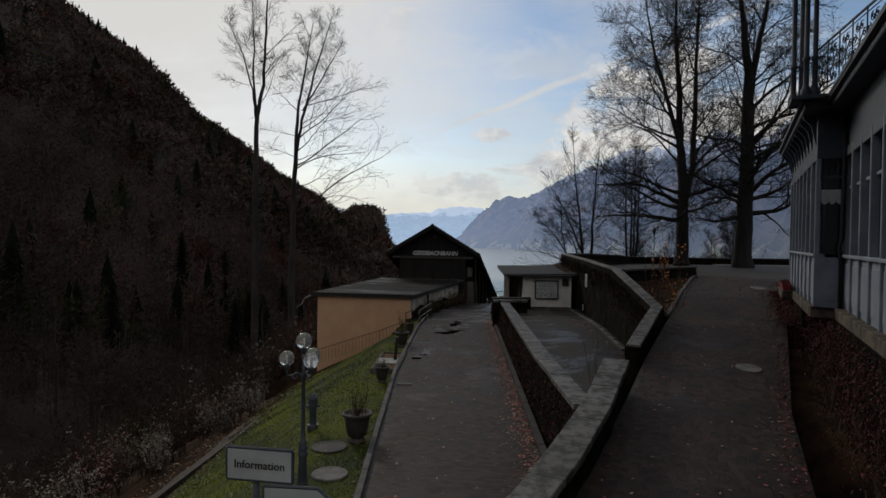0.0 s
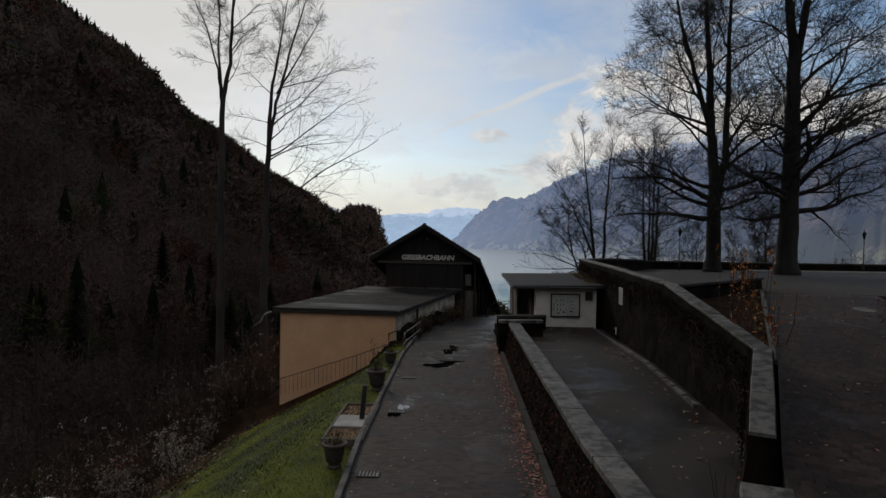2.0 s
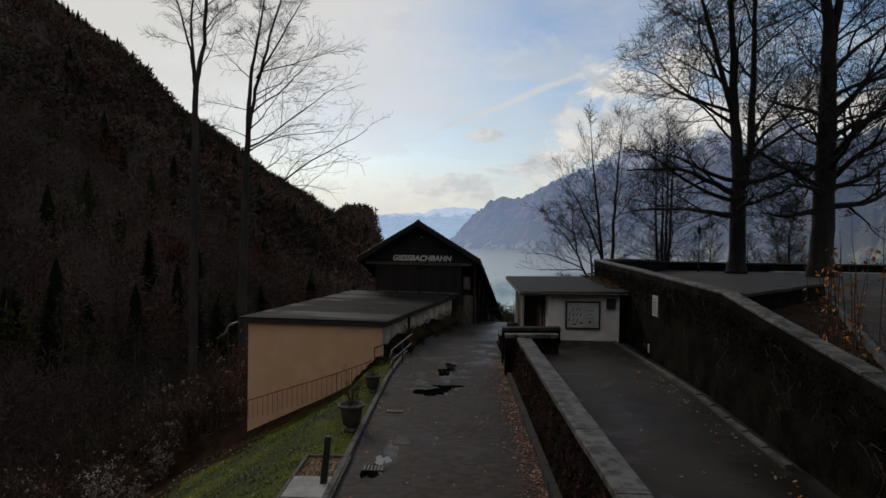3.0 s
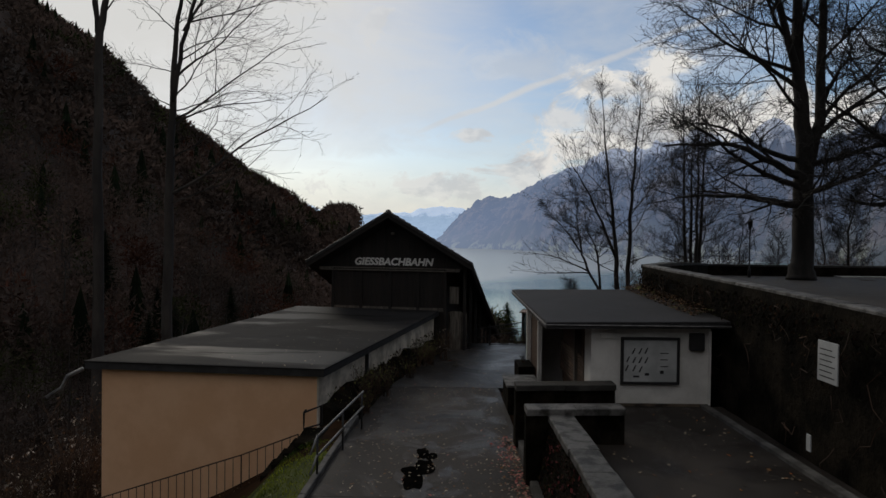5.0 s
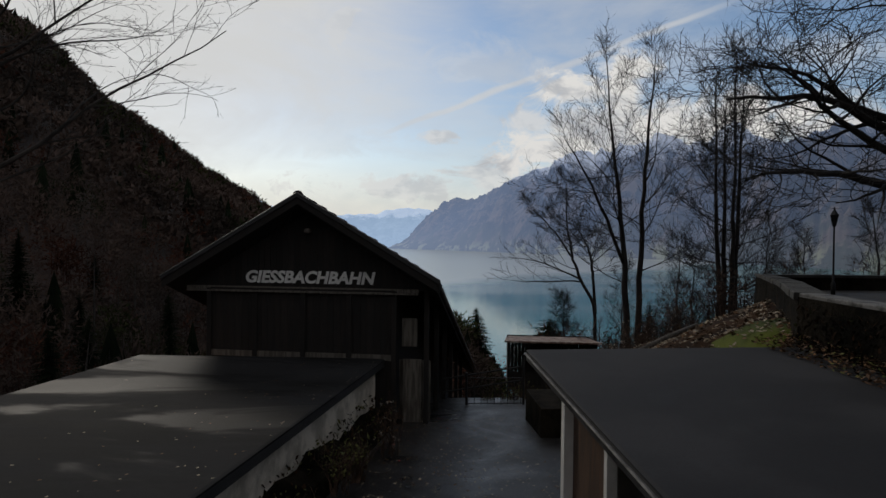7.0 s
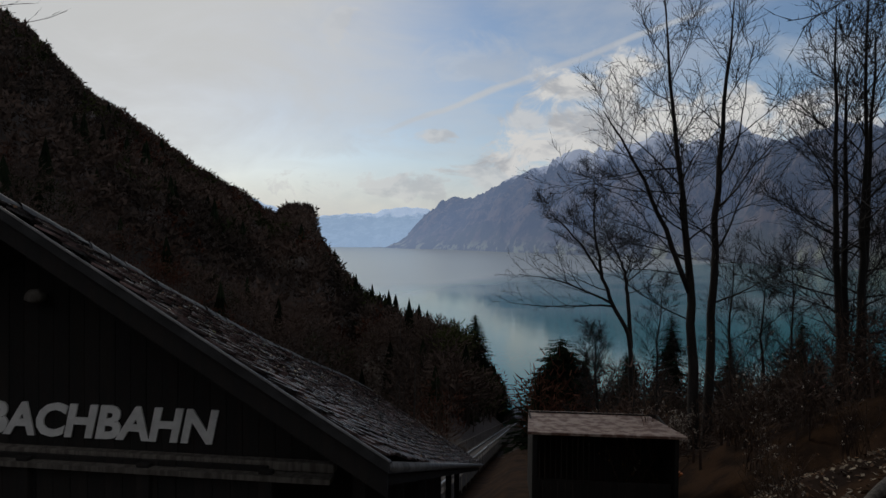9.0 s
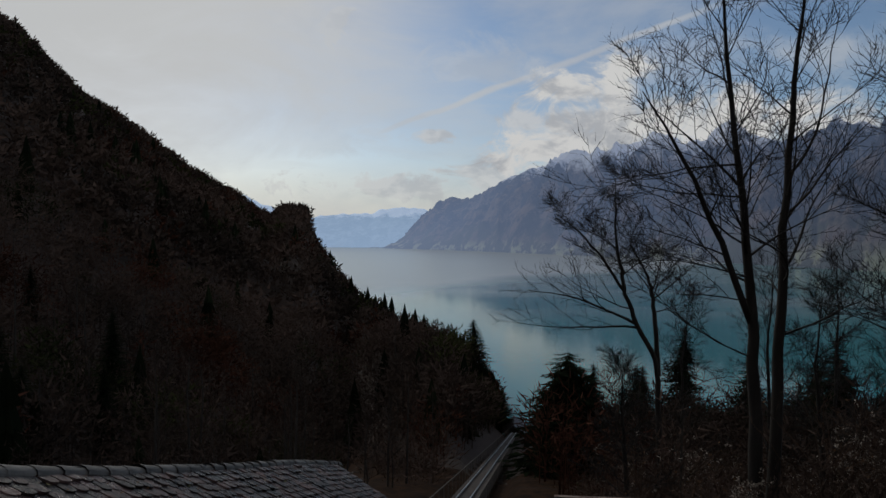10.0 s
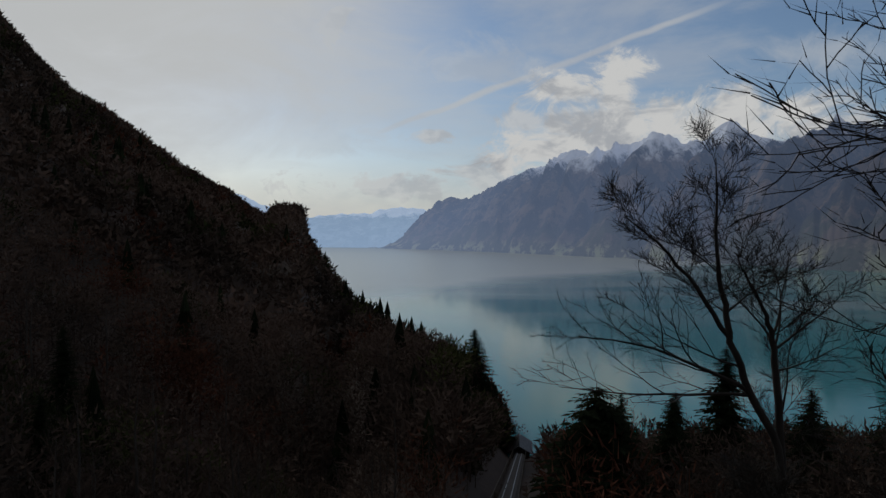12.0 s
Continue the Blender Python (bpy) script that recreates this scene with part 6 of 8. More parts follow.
while count < 125:     # thick young growth between the lawn bank and the water
    a, r = rng.uniform(-58, 8.6), rng.uniform(26, 120)
    x, y, z = hill_z(a, r)
    if math.hypot(x + 5, y - 62) < 13 or (x > -14 and y < 76) or x > 0.0 + (y - 76) * 0.2 - 2.5:
        continue
    z = surface_z(x, y)
    if rng.random() < 0.05:
        fir(x, y, z - 0.4, rng.choice((0, 1, 2)), rng.uniform(0.4, 0.7))
    else:
        woods_tree(x, y, z - 0.3, rng.randrange(5), rng.uniform(0.45, 0.75))
    count += 1
count = 0
while count < 70:      # right of the track, down to the water
    x, y = rng.uniform(9, 75), rng.uniform(84, 225)
    if x < 9 + (y - 76) * 0.2 + 3:
        continue
    woods_tree(x, y, ground_z(x, y) - 0.3, rng.randrange(5), rng.uniform(0.4, 0.7))
    count += 1


# ---- far woods: one sheet of many small trees
def far_tree(mb, rng, x, y, z, h, fine=False):
    """A small bare tree of thin slivers."""
    c = Vector((x, y, z))
    tint = noise.noise((x * 0.035, y * 0.035, 4.0)) + rng.uniform(-0.25, 0.25)
    mb.slot = 1 if tint > 0.40 else 2 if tint < -0.42 else 0
    top = c + Vector((rng.uniform(-.06, .06) * h, rng.uniform(-.06, .06) * h, h))
    sliver(mb, c, top, h * 0.011 + 0.03, rng)
    # the crown: a loose dome of twig sprays
    n, L, w = (90, 0.11 * h, 0.009 * h) if fine == 2 else (56, 0.13 * h, 0.018 * h) if fine else (26, 0.24 * h, 0.055 * h)
    mid, rx, rz = c.lerp(top, 0.6), h * rng.uniform(0.24, 0.36), h * 0.40
    for k in range(n):
        e = rand_dir(rng) * rng.random() ** 0.4
        p = mid + Vector((e.x * rx, e.y * rx, e.z * rz))
        out = (Vector((e.x, e.y, abs(e.z) * 0.5 + 0.35)) + rand_dir(rng) * 0.6).normalized()
        sliver(mb, p, p + out * L * rng.uniform(0.6, 1.2), w, rng)


def far_fir(mb, rng, x, y, z, h):
    k = 7
    for lay in range(5):
        s0, s1 = lay / 5 * 0.85, min(1.0, lay / 5 * 0.85 + 0.36)
        r = h * 0.2 * (1 - s0) ** 0.8
        n = len(mb.v)
        mb.v.append((x, y, z + h * s1))
        for j in range(2 * k):
            a, rr = math.pi * j / k + lay, r * (1.0 if j % 2 == 0 else 0.5) * rng.uniform(0.8, 1.15)
            mb.v.append((x + rr * math.cos(a), y + rr * math.sin(a), z + h * s0 + (0 if j % 2 == 0 else h * 0.03)))
        for j in range(2 * k):
            mb.f.append((n, n + 1 + j, n + 1 + (j + 1) % (2 * k)))
            mb.s.append(0)


rng = random.Random(101)
wood, firs = Mesher(), Mesher()
made = 0
while made < 12500:
    a = rng.uniform(-92, 12.2) if rng.random() < 0.85 else rng.uniform(-40, -8)
    big = interp(a, HILL_R)
    r = 70 + (big - 66) * rng.random() ** 0.8
    if r > big or big < 90:
        continue
    x, y, z = hill_z(a, r)
    if track_off(x, y) < 5.0 and 74 < y < 236:
        continue
    clump = noise.noise((x * 0.014, y * 0.014, 8.0)) + 0.35 * noise.noise((x * 0.05, y * 0.05, 2.0))
    lakeside = a > -9 and r > big * 0.72
    if rng.random() < 0.015 + 0.16 * smooth01((clump - 0.05) / 0.7) or (lakeside and rng.random() < 0.1):
        far_fir(firs, rng, x, y, z - 0.5, rng.uniform(9, 17) * (0.5 if lakeside else 0.6 if r > 450 else 1))
    else:
        far_tree(wood, rng, x, y, z - 0.5, rng.uniform(6, 12) * (0.6 if lakeside else 1), r < 190)
    made += 1
for _ in range(2600):    # denser growth where the hill stands nearest
    a, r = rng.uniform(-95, 9), rng.uniform(40, 190)
    x, y, z = hill_z(a, r)
    if r > interp(a, HILL_R) or track_off(x, y) < 4.5 or x > -9 and y < 84 or x > (y - 76) * 0.2 - 2:
        continue
    far_tree(wood, rng, x, y, z - 0.5, rng.uniform(4, 10), 2 if r < 110 else 1)
for _ in range(900):     # a dense crest on the ridge line
    a = rng.uniform(-40, -9)
    r = interp(a, HILL_R) * rng.uniform(0.975, 1.0)
    x, y, z = hill_z(a, r)
    far_tree(wood, rng, x, y, z - 0.5, rng.uniform(6, 11))
for _ in range(2600):    # the lower slope right of the track
    x, y = rng.uniform(12, 125), rng.uniform(84, 262)
    if x < 4.4 + (y - 76) * 0.213 + (2.6 if y > 110 else 0):
        continue
    far_tree(wood, rng, x, y, ground_z(x, y) - 0.5, rng.uniform(3.5, 8.5) * (1.25 if 105 < y < 150 else 1.0), 2 if y < 172 else 0)
for _ in range(1500):    # thick growth on the bank below the terrace and the shed
    x, y = rng.uniform(8.5, 40), rng.uniform(66, 104)
    if x < 9.2 + (y - 76) * 0.2 or terrace_out(x, y) < 1.0 or y < 76 and x < 13 or y < 69:
        continue
    far_tree(wood, rng, x, y, ground_z(x, y) - 0.3, rng.uniform(1.2, 3.6), 2)
for _ in range(2600):    # undergrowth of the gorge beside the lawn
    x, y = rng.uniform(-75, -11.5), rng.uniform(2, 85)
    if y > 40 and x > -13 or math.hypot(x + 5, y - 62) < 12 or y < 42 and x > -20:
        continue
    far_tree(wood, rng, x, y, surface_z(x, y) - 0.3, rng.uniform(1.5, 5.0) * (0.6 if x > -18 else 1), 2)
solo("woods", wood, (M_WOODS, M_WOODS_RED, M_WOODS_GREEN), "bare brown autumn woods on the steep hillside", "woods", "stuff")
solo("fir_woods", firs, M_NEEDLE, "dark firs scattered through the hillside woods", "woods", "stuff")


# ---- shrubs and brambles
def shrub_mesh(seed, h, stems, fluff=0.0, leaf=0.0, spread=0.55):
    rng = random.Random(seed)
    mb = Mesher()
    for _ in range(stems):
        a, lean = rng.uniform(0, 6.28), rng.uniform(0.05, spread)
        hh = h * rng.uniform(0.6, 1.1)
        base = Vector((rng.uniform(-0.5, 0.5) * h * 0.3, rng.uniform(-0.5, 0.5) * h * 0.3, 0))
        pts = [base]
        for k in range(1, 5):
            s = k / 4
            pts.append(base + Vector((math.cos(a), math.sin(a), 0)) * (lean * hh * s ** 1.5) + Vector((rng.uniform(-.06, .06), rng.uniform(-.06, .06), hh * (s - 0.12 * s * s * lean * 3))))
        mb.tube(pts, [0.020, 0.017, 0.013, 0.010, 0.006], 3, 0, caps=False)
        for _ in range(12):
            k = rng.randint(1, 3)
            p = pts[k].lerp(pts[k + 1], rng.random())
            e = p + rand_dir(rng) * hh * 0.13 + Vector((0, 0, hh * 0.11))
            sliver(mb, p, e, 0.011, rng)
            sliver(mb, p.lerp(e, 0.4), e + rand_dir(rng) * hh * 0.06, 0.008, rng)
            if rng.random() < fluff:
                for _ in range(5):
                    q = e + rand_dir(rng) * 0.07
                    u, v = rand_dir(rng) * 0.05, rand_dir(rng) * 0.05
                    mb.face([q - u, q + v, q + u], 1)
            if rng.random() < leaf:
                q = e + rand_dir(rng) * 0.05
                u, v = rand_dir(rng) * 0.045, rand_dir(rng) * 0.045
                mb.face([q - u, q + v, q + u, q - v], 2)
    return mb.mesh("shrub", M_STEM, M_FLUFF, M_LEAF_BROWN)


def leafy(me, third):
    me.materials[2] = third
    return me


SHRUBS = [shrub_mesh(200, 2.6, 22, 0.75, 0.2), shrub_mesh(201, 3.2, 24, 0.1, 0.4), shrub_mesh(202, 2.2, 20, 0.85, 0.1), leafy(shrub_mesh(203, 1.8, 20, 0.0, 0.7), M_LEAF_GREEN), shrub_mesh(204, 3.6, 24, 0.05, 0.25), leafy(shrub_mesh(205, 2.4, 20, 0.1, 0.5), M_LEAF_RED)]
SHRUB_LABEL = ["brambles with pale fluffy seed heads", "bare brown shrub with a few dry leaves", "tangle of old man's beard with pale fluff", "low shrub with yellowing green leaves", "tall bare brown shrub", "bare shrub with dark red leaves"]


def shrub(x, y, z, kind, scale=1.0):
    ob = new("shrub", SHRUBS[kind])
    ob.matrix_basis = pose(x, y, z, 0, 0, random.uniform(0, 360)) @ Matrix.Diagonal((scale, scale, scale, 1))
    return tagged(ob, SHRUB_LABEL[kind] + " on the slope", "shrub", "slope shrubs")


rng = random.Random(300)
for _ in range(165):
    y = rng.uniform(9, 52)
    x = -10.4 - rng.random() ** 1.25 * 26
    if x > -11.2 and y > 38:
        continue
    kind = rng.choices(range(6), (5, 4, 4, 2, 3, 1))[0]
    shrub(x, y, ground_z(x, y) - 0.1, kind, rng.uniform(0.7, 1.25) * (0.6 if x > -12 else 1))
for _ in range(24):      # bank behind the annex
    x, y = rng.uniform(-18, -11.5), rng.uniform(42, 60)
    shrub(x, y, surface_z(x, y) - 0.1, rng.choices(range(6), (1, 4, 1, 2, 4, 2))[0], rng.uniform(0.9, 1.4))
for _ in range(85):     # thickets on the slope towards the lake
    x, y = rng.uniform(9, 48), rng.uniform(70, 112)
    if x < 10 + (y - 76) * 0.2:
        continue
    shrub(x, y, ground_z(x, y) - 0.1, rng.choices(range(6), (2, 4, 2, 1, 4, 3))[0], rng.uniform(0.9, 1.7))
for x, y, k, s in ((9.5, 62, 1, 0.5), (11.5, 66, 4, 0.6), (13, 69, 1, 0.7), (12.5, 64, 4, 0.6), (15.5, 70, 4, 0.9), (4.6, 61.6, 3, 0.75), (5.3, 61.9, 3, 0.7), (3.9, 61.6, 3, 0.6), (6.0, 61.4, 3, 0.6), (14.5, 73, 4, 1.1), (11, 73, 1, 0.9)):
    shrub(x, y, ground_z(x, y) - 0.05, k, s)
for x, y, z, k, s in ((-1.75, 45.4, -0.4, 3, 0.55), (-1.1, 48.6, -0.55, 3, 0.5), (-0.35, 51.6, -0.6, 3, 0.6), (0.2, 53.6, -0.8, 1, 0.5), (-2.15, 43.3, -0.4, 3, 0.5), (-2.35, 44.4, -0.2, 3, 0.6), (-2.0, 44.9, -0.2, 3, 0.5), (-0.75, 50.4, -0.4, 3, 0.65), (-0.5, 51.0, -0.4, 3, 0.55)):
    shrub(x, y, z, k, s)


# ---------------------------------------------------------------- small things along the lane
def globe_lamp():
    """Cast-iron lantern post with four clear globes."""
    x, y, z = -3.42, 13.35, -0.62
    t = thing("globe_lamp", "blue-grey iron lamp post with four clear glass globes", "lamp post", pose(x, y, z))
    mb = Mesher()
    mb.turn([(0.17, 0), (0.17, 0.05), (0.12, 0.1), (0.1, 0.4), (0.085, 0.8), (0.105, 0.84), (0.105, 0.9), (0.08, 0.93), (0.1, 1.0), (0.1, 1.03), (0.07, 1.07), (0.09, 1.13), (0.06, 1.17), (0.045, 1.4), (0.038, 2.5), (0.06, 2.55), (0.06, 2.62), (0.035, 2.68), (0.03, 3.05)], 14)
    part("post", mb, M_BLUEMETAL, t, smooth=True)
    tops = [(0, 0, 3.36, 0.175)] + [(0.36 * math.cos(a), 0.36 * math.sin(a), 2.98, 0.165) for a in (radians(190), radians(310), radians(70))]
    for i, (gx, gy, gz, r) in enumerate(tops):
        g = Mesher()
        g.turn([(r * math.sin(math.pi * k / 12) + 0.0005, -r * math.cos(math.pi * k / 12)) for k in range(13)], 20, (gx, gy, gz))
        gl = part("globe", g, M_GLOBE, t, "clear glass globe", smooth=True)
        gl.visible_shadow = False
        c = Mesher()
        c.turn([(0.03, -r - 0.1), (0.06, -r - 0.06), (0.075, -r), (0.06, -r + 0.04), (0.03, -r + 0.06)], 10, (gx, gy, gz))
        part("globe_holder", c, M_BLUEMETAL, gl, smooth=True)
        b = Mesher()
        b.turn([(0.018, -r + 0.06), (0.022, -0.06), (0.03, 0.0), (0.02, 0.045), (0.004, 0.06)], 10, (gx, gy, gz))
        part("bulb", b, M_OPAL, gl, "pale bulb", smooth=True)
        if i:
            arm = Mesher()
            d = Vector((gx, gy, 0)).normalized()
            arm.tube([d * 0.03 + Vector((0, 0, 2.6)), d * 0.14 + Vector((0, 0, 2.66)), d * 0.26 + Vector((0, 0, 2.6)), d * 0.36 + Vector((0, 0, 2.62)), d * 0.36 + Vector((0, 0, 2.74))], [0.022, 0.02, 0.02, 0.02, 0.022], 8)
            arm.tube([d * 0.26 + Vector((0, 0, 2.6)), d * 0.2 + Vector((0, 0, 2.53)), d * 0.13 + Vector((0, 0, 2.55)), d * 0.14 + Vector((0, 0, 2.6))], 0.013, 6)
            part("scroll_arm", arm, M_BLUEMETAL, t, smooth=True)


globe_lamp()


def finger_sign(x, y, z, wide, high, yaw, words, size, posts, point=False, label=""):
    t = thing("information_sign" if not point else "direction_sign", label, "sign", pose(x, y, z, 0, 0, yaw))
    for u in posts:
        p = Mesher()
        p.turn([(0.04, -2.8), (0.04, high * 0.2)], 10, (u, 0.04, 0))
        part("post", p, M_BLUEMETAL, t, smooth=True)
    p = Mesher()
    ring = [(0, 0, 0), (wide, 0, 0), (wide, 0, high), (0, 0, high)] if not point else [(0, 0, 0), (wide * 0.75, 0, 0), (wide, 0, high * 0.55), (wide * 0.75, 0, high), (0, 0, high)]
    p.hull([(a, -0.018, b) for a, _, b in ring], [(a, 0.012, b) for a, _, b in ring])
    pan = part("panel", p, M_SIGN, t, "pale grey panel")
    c = Vector((wide / 2, 0, high / 2))
    rim = Mesher()
    n = len(ring)
    for i in range(n):
        a, b = Vector(ring[i]), Vector(ring[(i + 1) % n])
        rim.tube([a, b], 0.024, 6)
    part("rim", rim, M_BLUEMETAL, pan, "blue-grey raised rim")
    me = text_mesh(words, size, 0.003, bold=0.006)
    w = max(v.co.x for v in me.vertices)
    me.materials.append(M_INK)
    part("lettering", me, M_INK, pan, "dark lettering", m=pose(0.42 * wide - w / 2 if point else (wide - w) / 2, -0.024, high * 0.38, 90, 0, 0))
    return t


finger_sign(-2.95, 7.75, 1.92, 0.88, 0.40, -8, "Information", 0.145, (0.38,), label="pale enamelled board with rimmed edge beside the lawn")
finger_sign(-2.38, 7.45, 1.53, 0.90, 0.42, -4, "Reception", 0.13, (0.1,), True, label="pale arrow-shaped board with rimmed edge beside the lawn")


def hydrant(x, y, z):
    t = thing("hydrant", "blue-grey cast-iron hydrant on the lawn", "hydrant", pose(x, y, z, 0, 0, 20))
    mb = Mesher()
    mb.turn([(0.15, 0), (0.15, 0.16), (0.12, 0.19), (0.1, 0.24), (0.1, 0.6), (0.125, 0.66), (0.125, 0.9), (0.13, 0.93), (0.11, 0.98), (0.06, 1.02), (0.05, 1.06), (0.02, 1.07)], 14)
    part("body", mb, M_BLUEMETAL, t, smooth=True)
    for sg in (-1, 1):
        c = Mesher()
        c.tube([(0, 0, 0.72), (sg * 0.17, 0, 0.72), (sg * 0.19, 0, 0.72)], [0.045, 0.045, 0.03], 10)
        part("outlet_cap", c, M_BLUEMETAL, t)
    r = Mesher()
    r.turn([(0.155, 0.17), (0.16, 0.185), (0.155, 0.2)], 14)
    part("flange", r, M_GALV, t)


hydrant(-4.2, 17.5, ground_z(-4.2, 17.5) - 0.02)


def urn(x, y, z, scale, plant, seed):
    t = thing("stone_urn", "dark weathered urn with a sparse leggy shrub" if plant else "dark weathered urn with a low bare plant", "urn", pose(x, y, z) @ Matrix.Diagonal((scale, scale, scale, 1)), "urns along the lane")
    mb = Mesher()
    mb.turn([(0.2, 0), (0.21, 0.04), (0.2, 0.08), (0.15, 0.12), (0.17, 0.15), (0.24, 0.2), (0.29, 0.42), (0.31, 0.62), (0.33, 0.66), (0.38, 0.7), (0.38, 0.75), (0.33, 0.76), (0.31, 0.7), (0.02, 0.68)], 20)
    part("pot", mb, M_TERRACOTTA, t, smooth=True)
    rim = Mesher()
    rim.turn([(0.34, 0.745), (0.37, 0.765), (0.39, 0.745)], 20, caps=False)
    part("rim", rim, M_KERB, t, "pale worn rim", smooth=True)
    rng = random.Random(seed)
    st = Mesher()
    for _ in range(26):
        a, h = rng.uniform(0, 6.28), rng.uniform(0.15, 1.15 if plant else 0.4)
        d = Vector((math.cos(a), math.sin(a), 0))
        p = [d * rng.uniform(0, 0.2) + Vector((0, 0, 0.68))]
        for k in range(3):
            p.append(p[-1] + d * rng.uniform(0, 0.07) + Vector((rng.uniform(-.03, .03), rng.uniform(-.03, .03), h / 3)))
        st.tube(p, [0.008, 0.007, 0.005, 0.003], 3, 0)
        for _ in range(4):
            q = p[rng.randint(1, 3)] + rand_dir(rng) * 0.06
            u, v = rand_dir(rng) * 0.03, rand_dir(rng) * 0.03
            st.face([q - u, q + v, q + u, q - v], 1)
    part("plant", st, (M_STEM, M_LEAF_GREEN), t, "sparse leggy plant")


for x, y, s, pl, sd in ((-2.72, 16.25, 1.05, True, 1), (-2.95, 23.1, 0.8, False, 2), (-2.95, 30.75, 1.0, True, 3), (-2.95, 35.2, 0.8, False, 4)):
    urn(x, y, ground_z(x, y) - 0.0, s, pl, sd)

# covers in the lawn and the ramp
for x, y, r, m, lab in ((-2.95, 13.95, 0.42, M_DISC, "round pale concrete cover in the lawn"), (-3.35, 15.75, 0.46, M_DISC_DARK, "round dark iron cover in the lawn")):
    mb = Mesher()
    mb.turn([(r, -0.1), (r, 0.03), (r - 0.02, 0.05), (r - 0.08, 0.05), (r - 0.09, 0.042), (0.02, 0.05)], 28)
    solo("manhole_cover", mb, m, lab, "manhole cover", m=pose(x, y, ground_z(x, y)), smooth=False)
slope_deg = math.degrees(math.atan(0.165))
for x, y, r in ((8.6, 18.7, 0.36), (14.6, 31.0, 0.36)):
    mb = Mesher()
    mb.turn([(r, -0.08), (r, 0.012), (r - 0.02, 0.02), (r - 0.05, 0.02), (r - 0.06, 0.014), (0.02, 0.016)], 28)
    solo("manhole_cover", mb, M_DISC, "round pale cover in the sett paving of the ramp", "manhole cover", m=pose(x, y, ramp_z(y) + 0.012, slope_deg, 0, 0))
for x, y in ((-2.12, 22.4), (-1.98, 32.4), (-2.0, 27.6)):
    t = thing("drain_grate", "grey iron drain grate in the lane's gutter", "drain grate", pose(x + 0.1, y, -0.3), "lane drains")
    for k in range(6):
        mb = Mesher()
        mb.box((-0.22 + k * 0.08, -0.14, 0.0), (-0.18 + k * 0.08, 0.14, 0.022))
        part("bar", mb, M_GALV, t)
    mb = Mesher()
    for a, b in (((-0.26, -0.18, 0), (0.26, -0.14, 0.024)), ((-0.26, 0.14, 0), (0.26, 0.18, 0.024)), ((-0.26, -0.14, 0), (-0.225, 0.14, 0.024)), ((0.225, -0.14, 0), (0.26, 0.14, 0.024))):
        mb.box(a, b)
    part("frame", mb, M_DISC_DARK, t)


# framed bed with a pale slab and a dark leaning stele
bed = thing("framed_bed", "low framed bed of wood chips around a pale slab", "flower bed", pose(-3.0, 26.5, -0.42))
for a, b in (((-0.62, -1.9, 0), (-0.54, 1.75, 0.2)), ((0.42, -1.9, 0), (0.5, 1.75, 0.2)), ((-0.54, -1.9, 0), (0.42, -1.82, 0.2)), ((-0.54, 1.67, 0), (0.42, 1.75, 0.2))):
    mb = Mesher()
    mb.box(a, b, bevel=0.012)
    part("edging_board", mb, M_GREYWOOD, bed)
mb = Mesher()
mb.box((-0.54, -1.82, 0.0), (0.42, 1.67, 0.13))
part("soil", mb, M_CHIP, bed, "tan wood chips")
mb = Mesher()
mb.box((-0.54, -0.75, 0.13), (0.42, 0.35, 0.2), bevel=0.015)
part("slab", mb, M_CONCRETE, bed, "pale concrete slab")
chips, rng = Mesher(), random.Random(8)
for _ in range(900):
    x, y = rng.uniform(-0.52, 0.4), rng.choice((rng.uniform(-1.8, -0.78), rng.uniform(0.38, 1.64)))
    u, v = rand_dir(rng) * 0.03, rand_dir(rng) * 0.018
    c = Vector((x, y, 0.145))
    chips.face([c - u, c + v, c + u, c - v])
part("chips", chips, M_CHIP, bed, "loose wood chips", kind="stuff")
mb = Mesher()
mb.loft([[(-0.07, -0.06, 0), (0.07, -0.06, 0), (0.07, 0.06, 0), (-0.07, 0.06, 0)], [(0.0, 0.1, 0.95), (0.12, 0.1, 0.95), (0.12, 0.2, 0.97), (0.0, 0.2, 0.97)]])
solo("stele", mb, M_BLACKMETAL, "dark leaning metal stele on the pale slab", "stele", m=pose(-2.82, 26.5, -0.22))

# puddles on the lane
def puddle(x, y, rx, ry, seed, label, z=None, mat_=None, lift=0.011):
    rng = random.Random(seed)
    ph = [rng.uniform(0, 6.28) for _ in range(4)]
    ring = []
    for k in range(48):
        a = 2 * math.pi * k / 48
        f = 1 + 0.28 * math.sin(2 * a + ph[0]) + 0.2 * math.sin(3 * a + ph[1]) + 0.13 * math.sin(5 * a + ph[2]) + 0.08 * math.sin(9 * a + ph[3])
        ring.append((x + rx * f * math.cos(a), y + ry * f * math.sin(a)))
    mb = Mesher()
    zz = z if z is not None else -0.3
    mb.face([(px, py, (zz if z is not None else road_z(py)) + lift) for px, py in ring])
    solo("puddle", mb, mat_ or M_PUDDLE, label, "puddle", "structure")


for x, y, rx, ry, sd in ((-0.8, 34.9, 0.5, 0.62, 1), (-0.3, 35.7, 0.42, 0.28, 8), (-0.42, 38.3, 0.33, 0.75, 2), (-0.25, 39.5, 0.22, 0.4, 9), (-1.95, 27.4, 0.14, 0.5, 3)):
    puddle(x, y, rx, ry, sd, "dark wet patch in the setts of the lane")

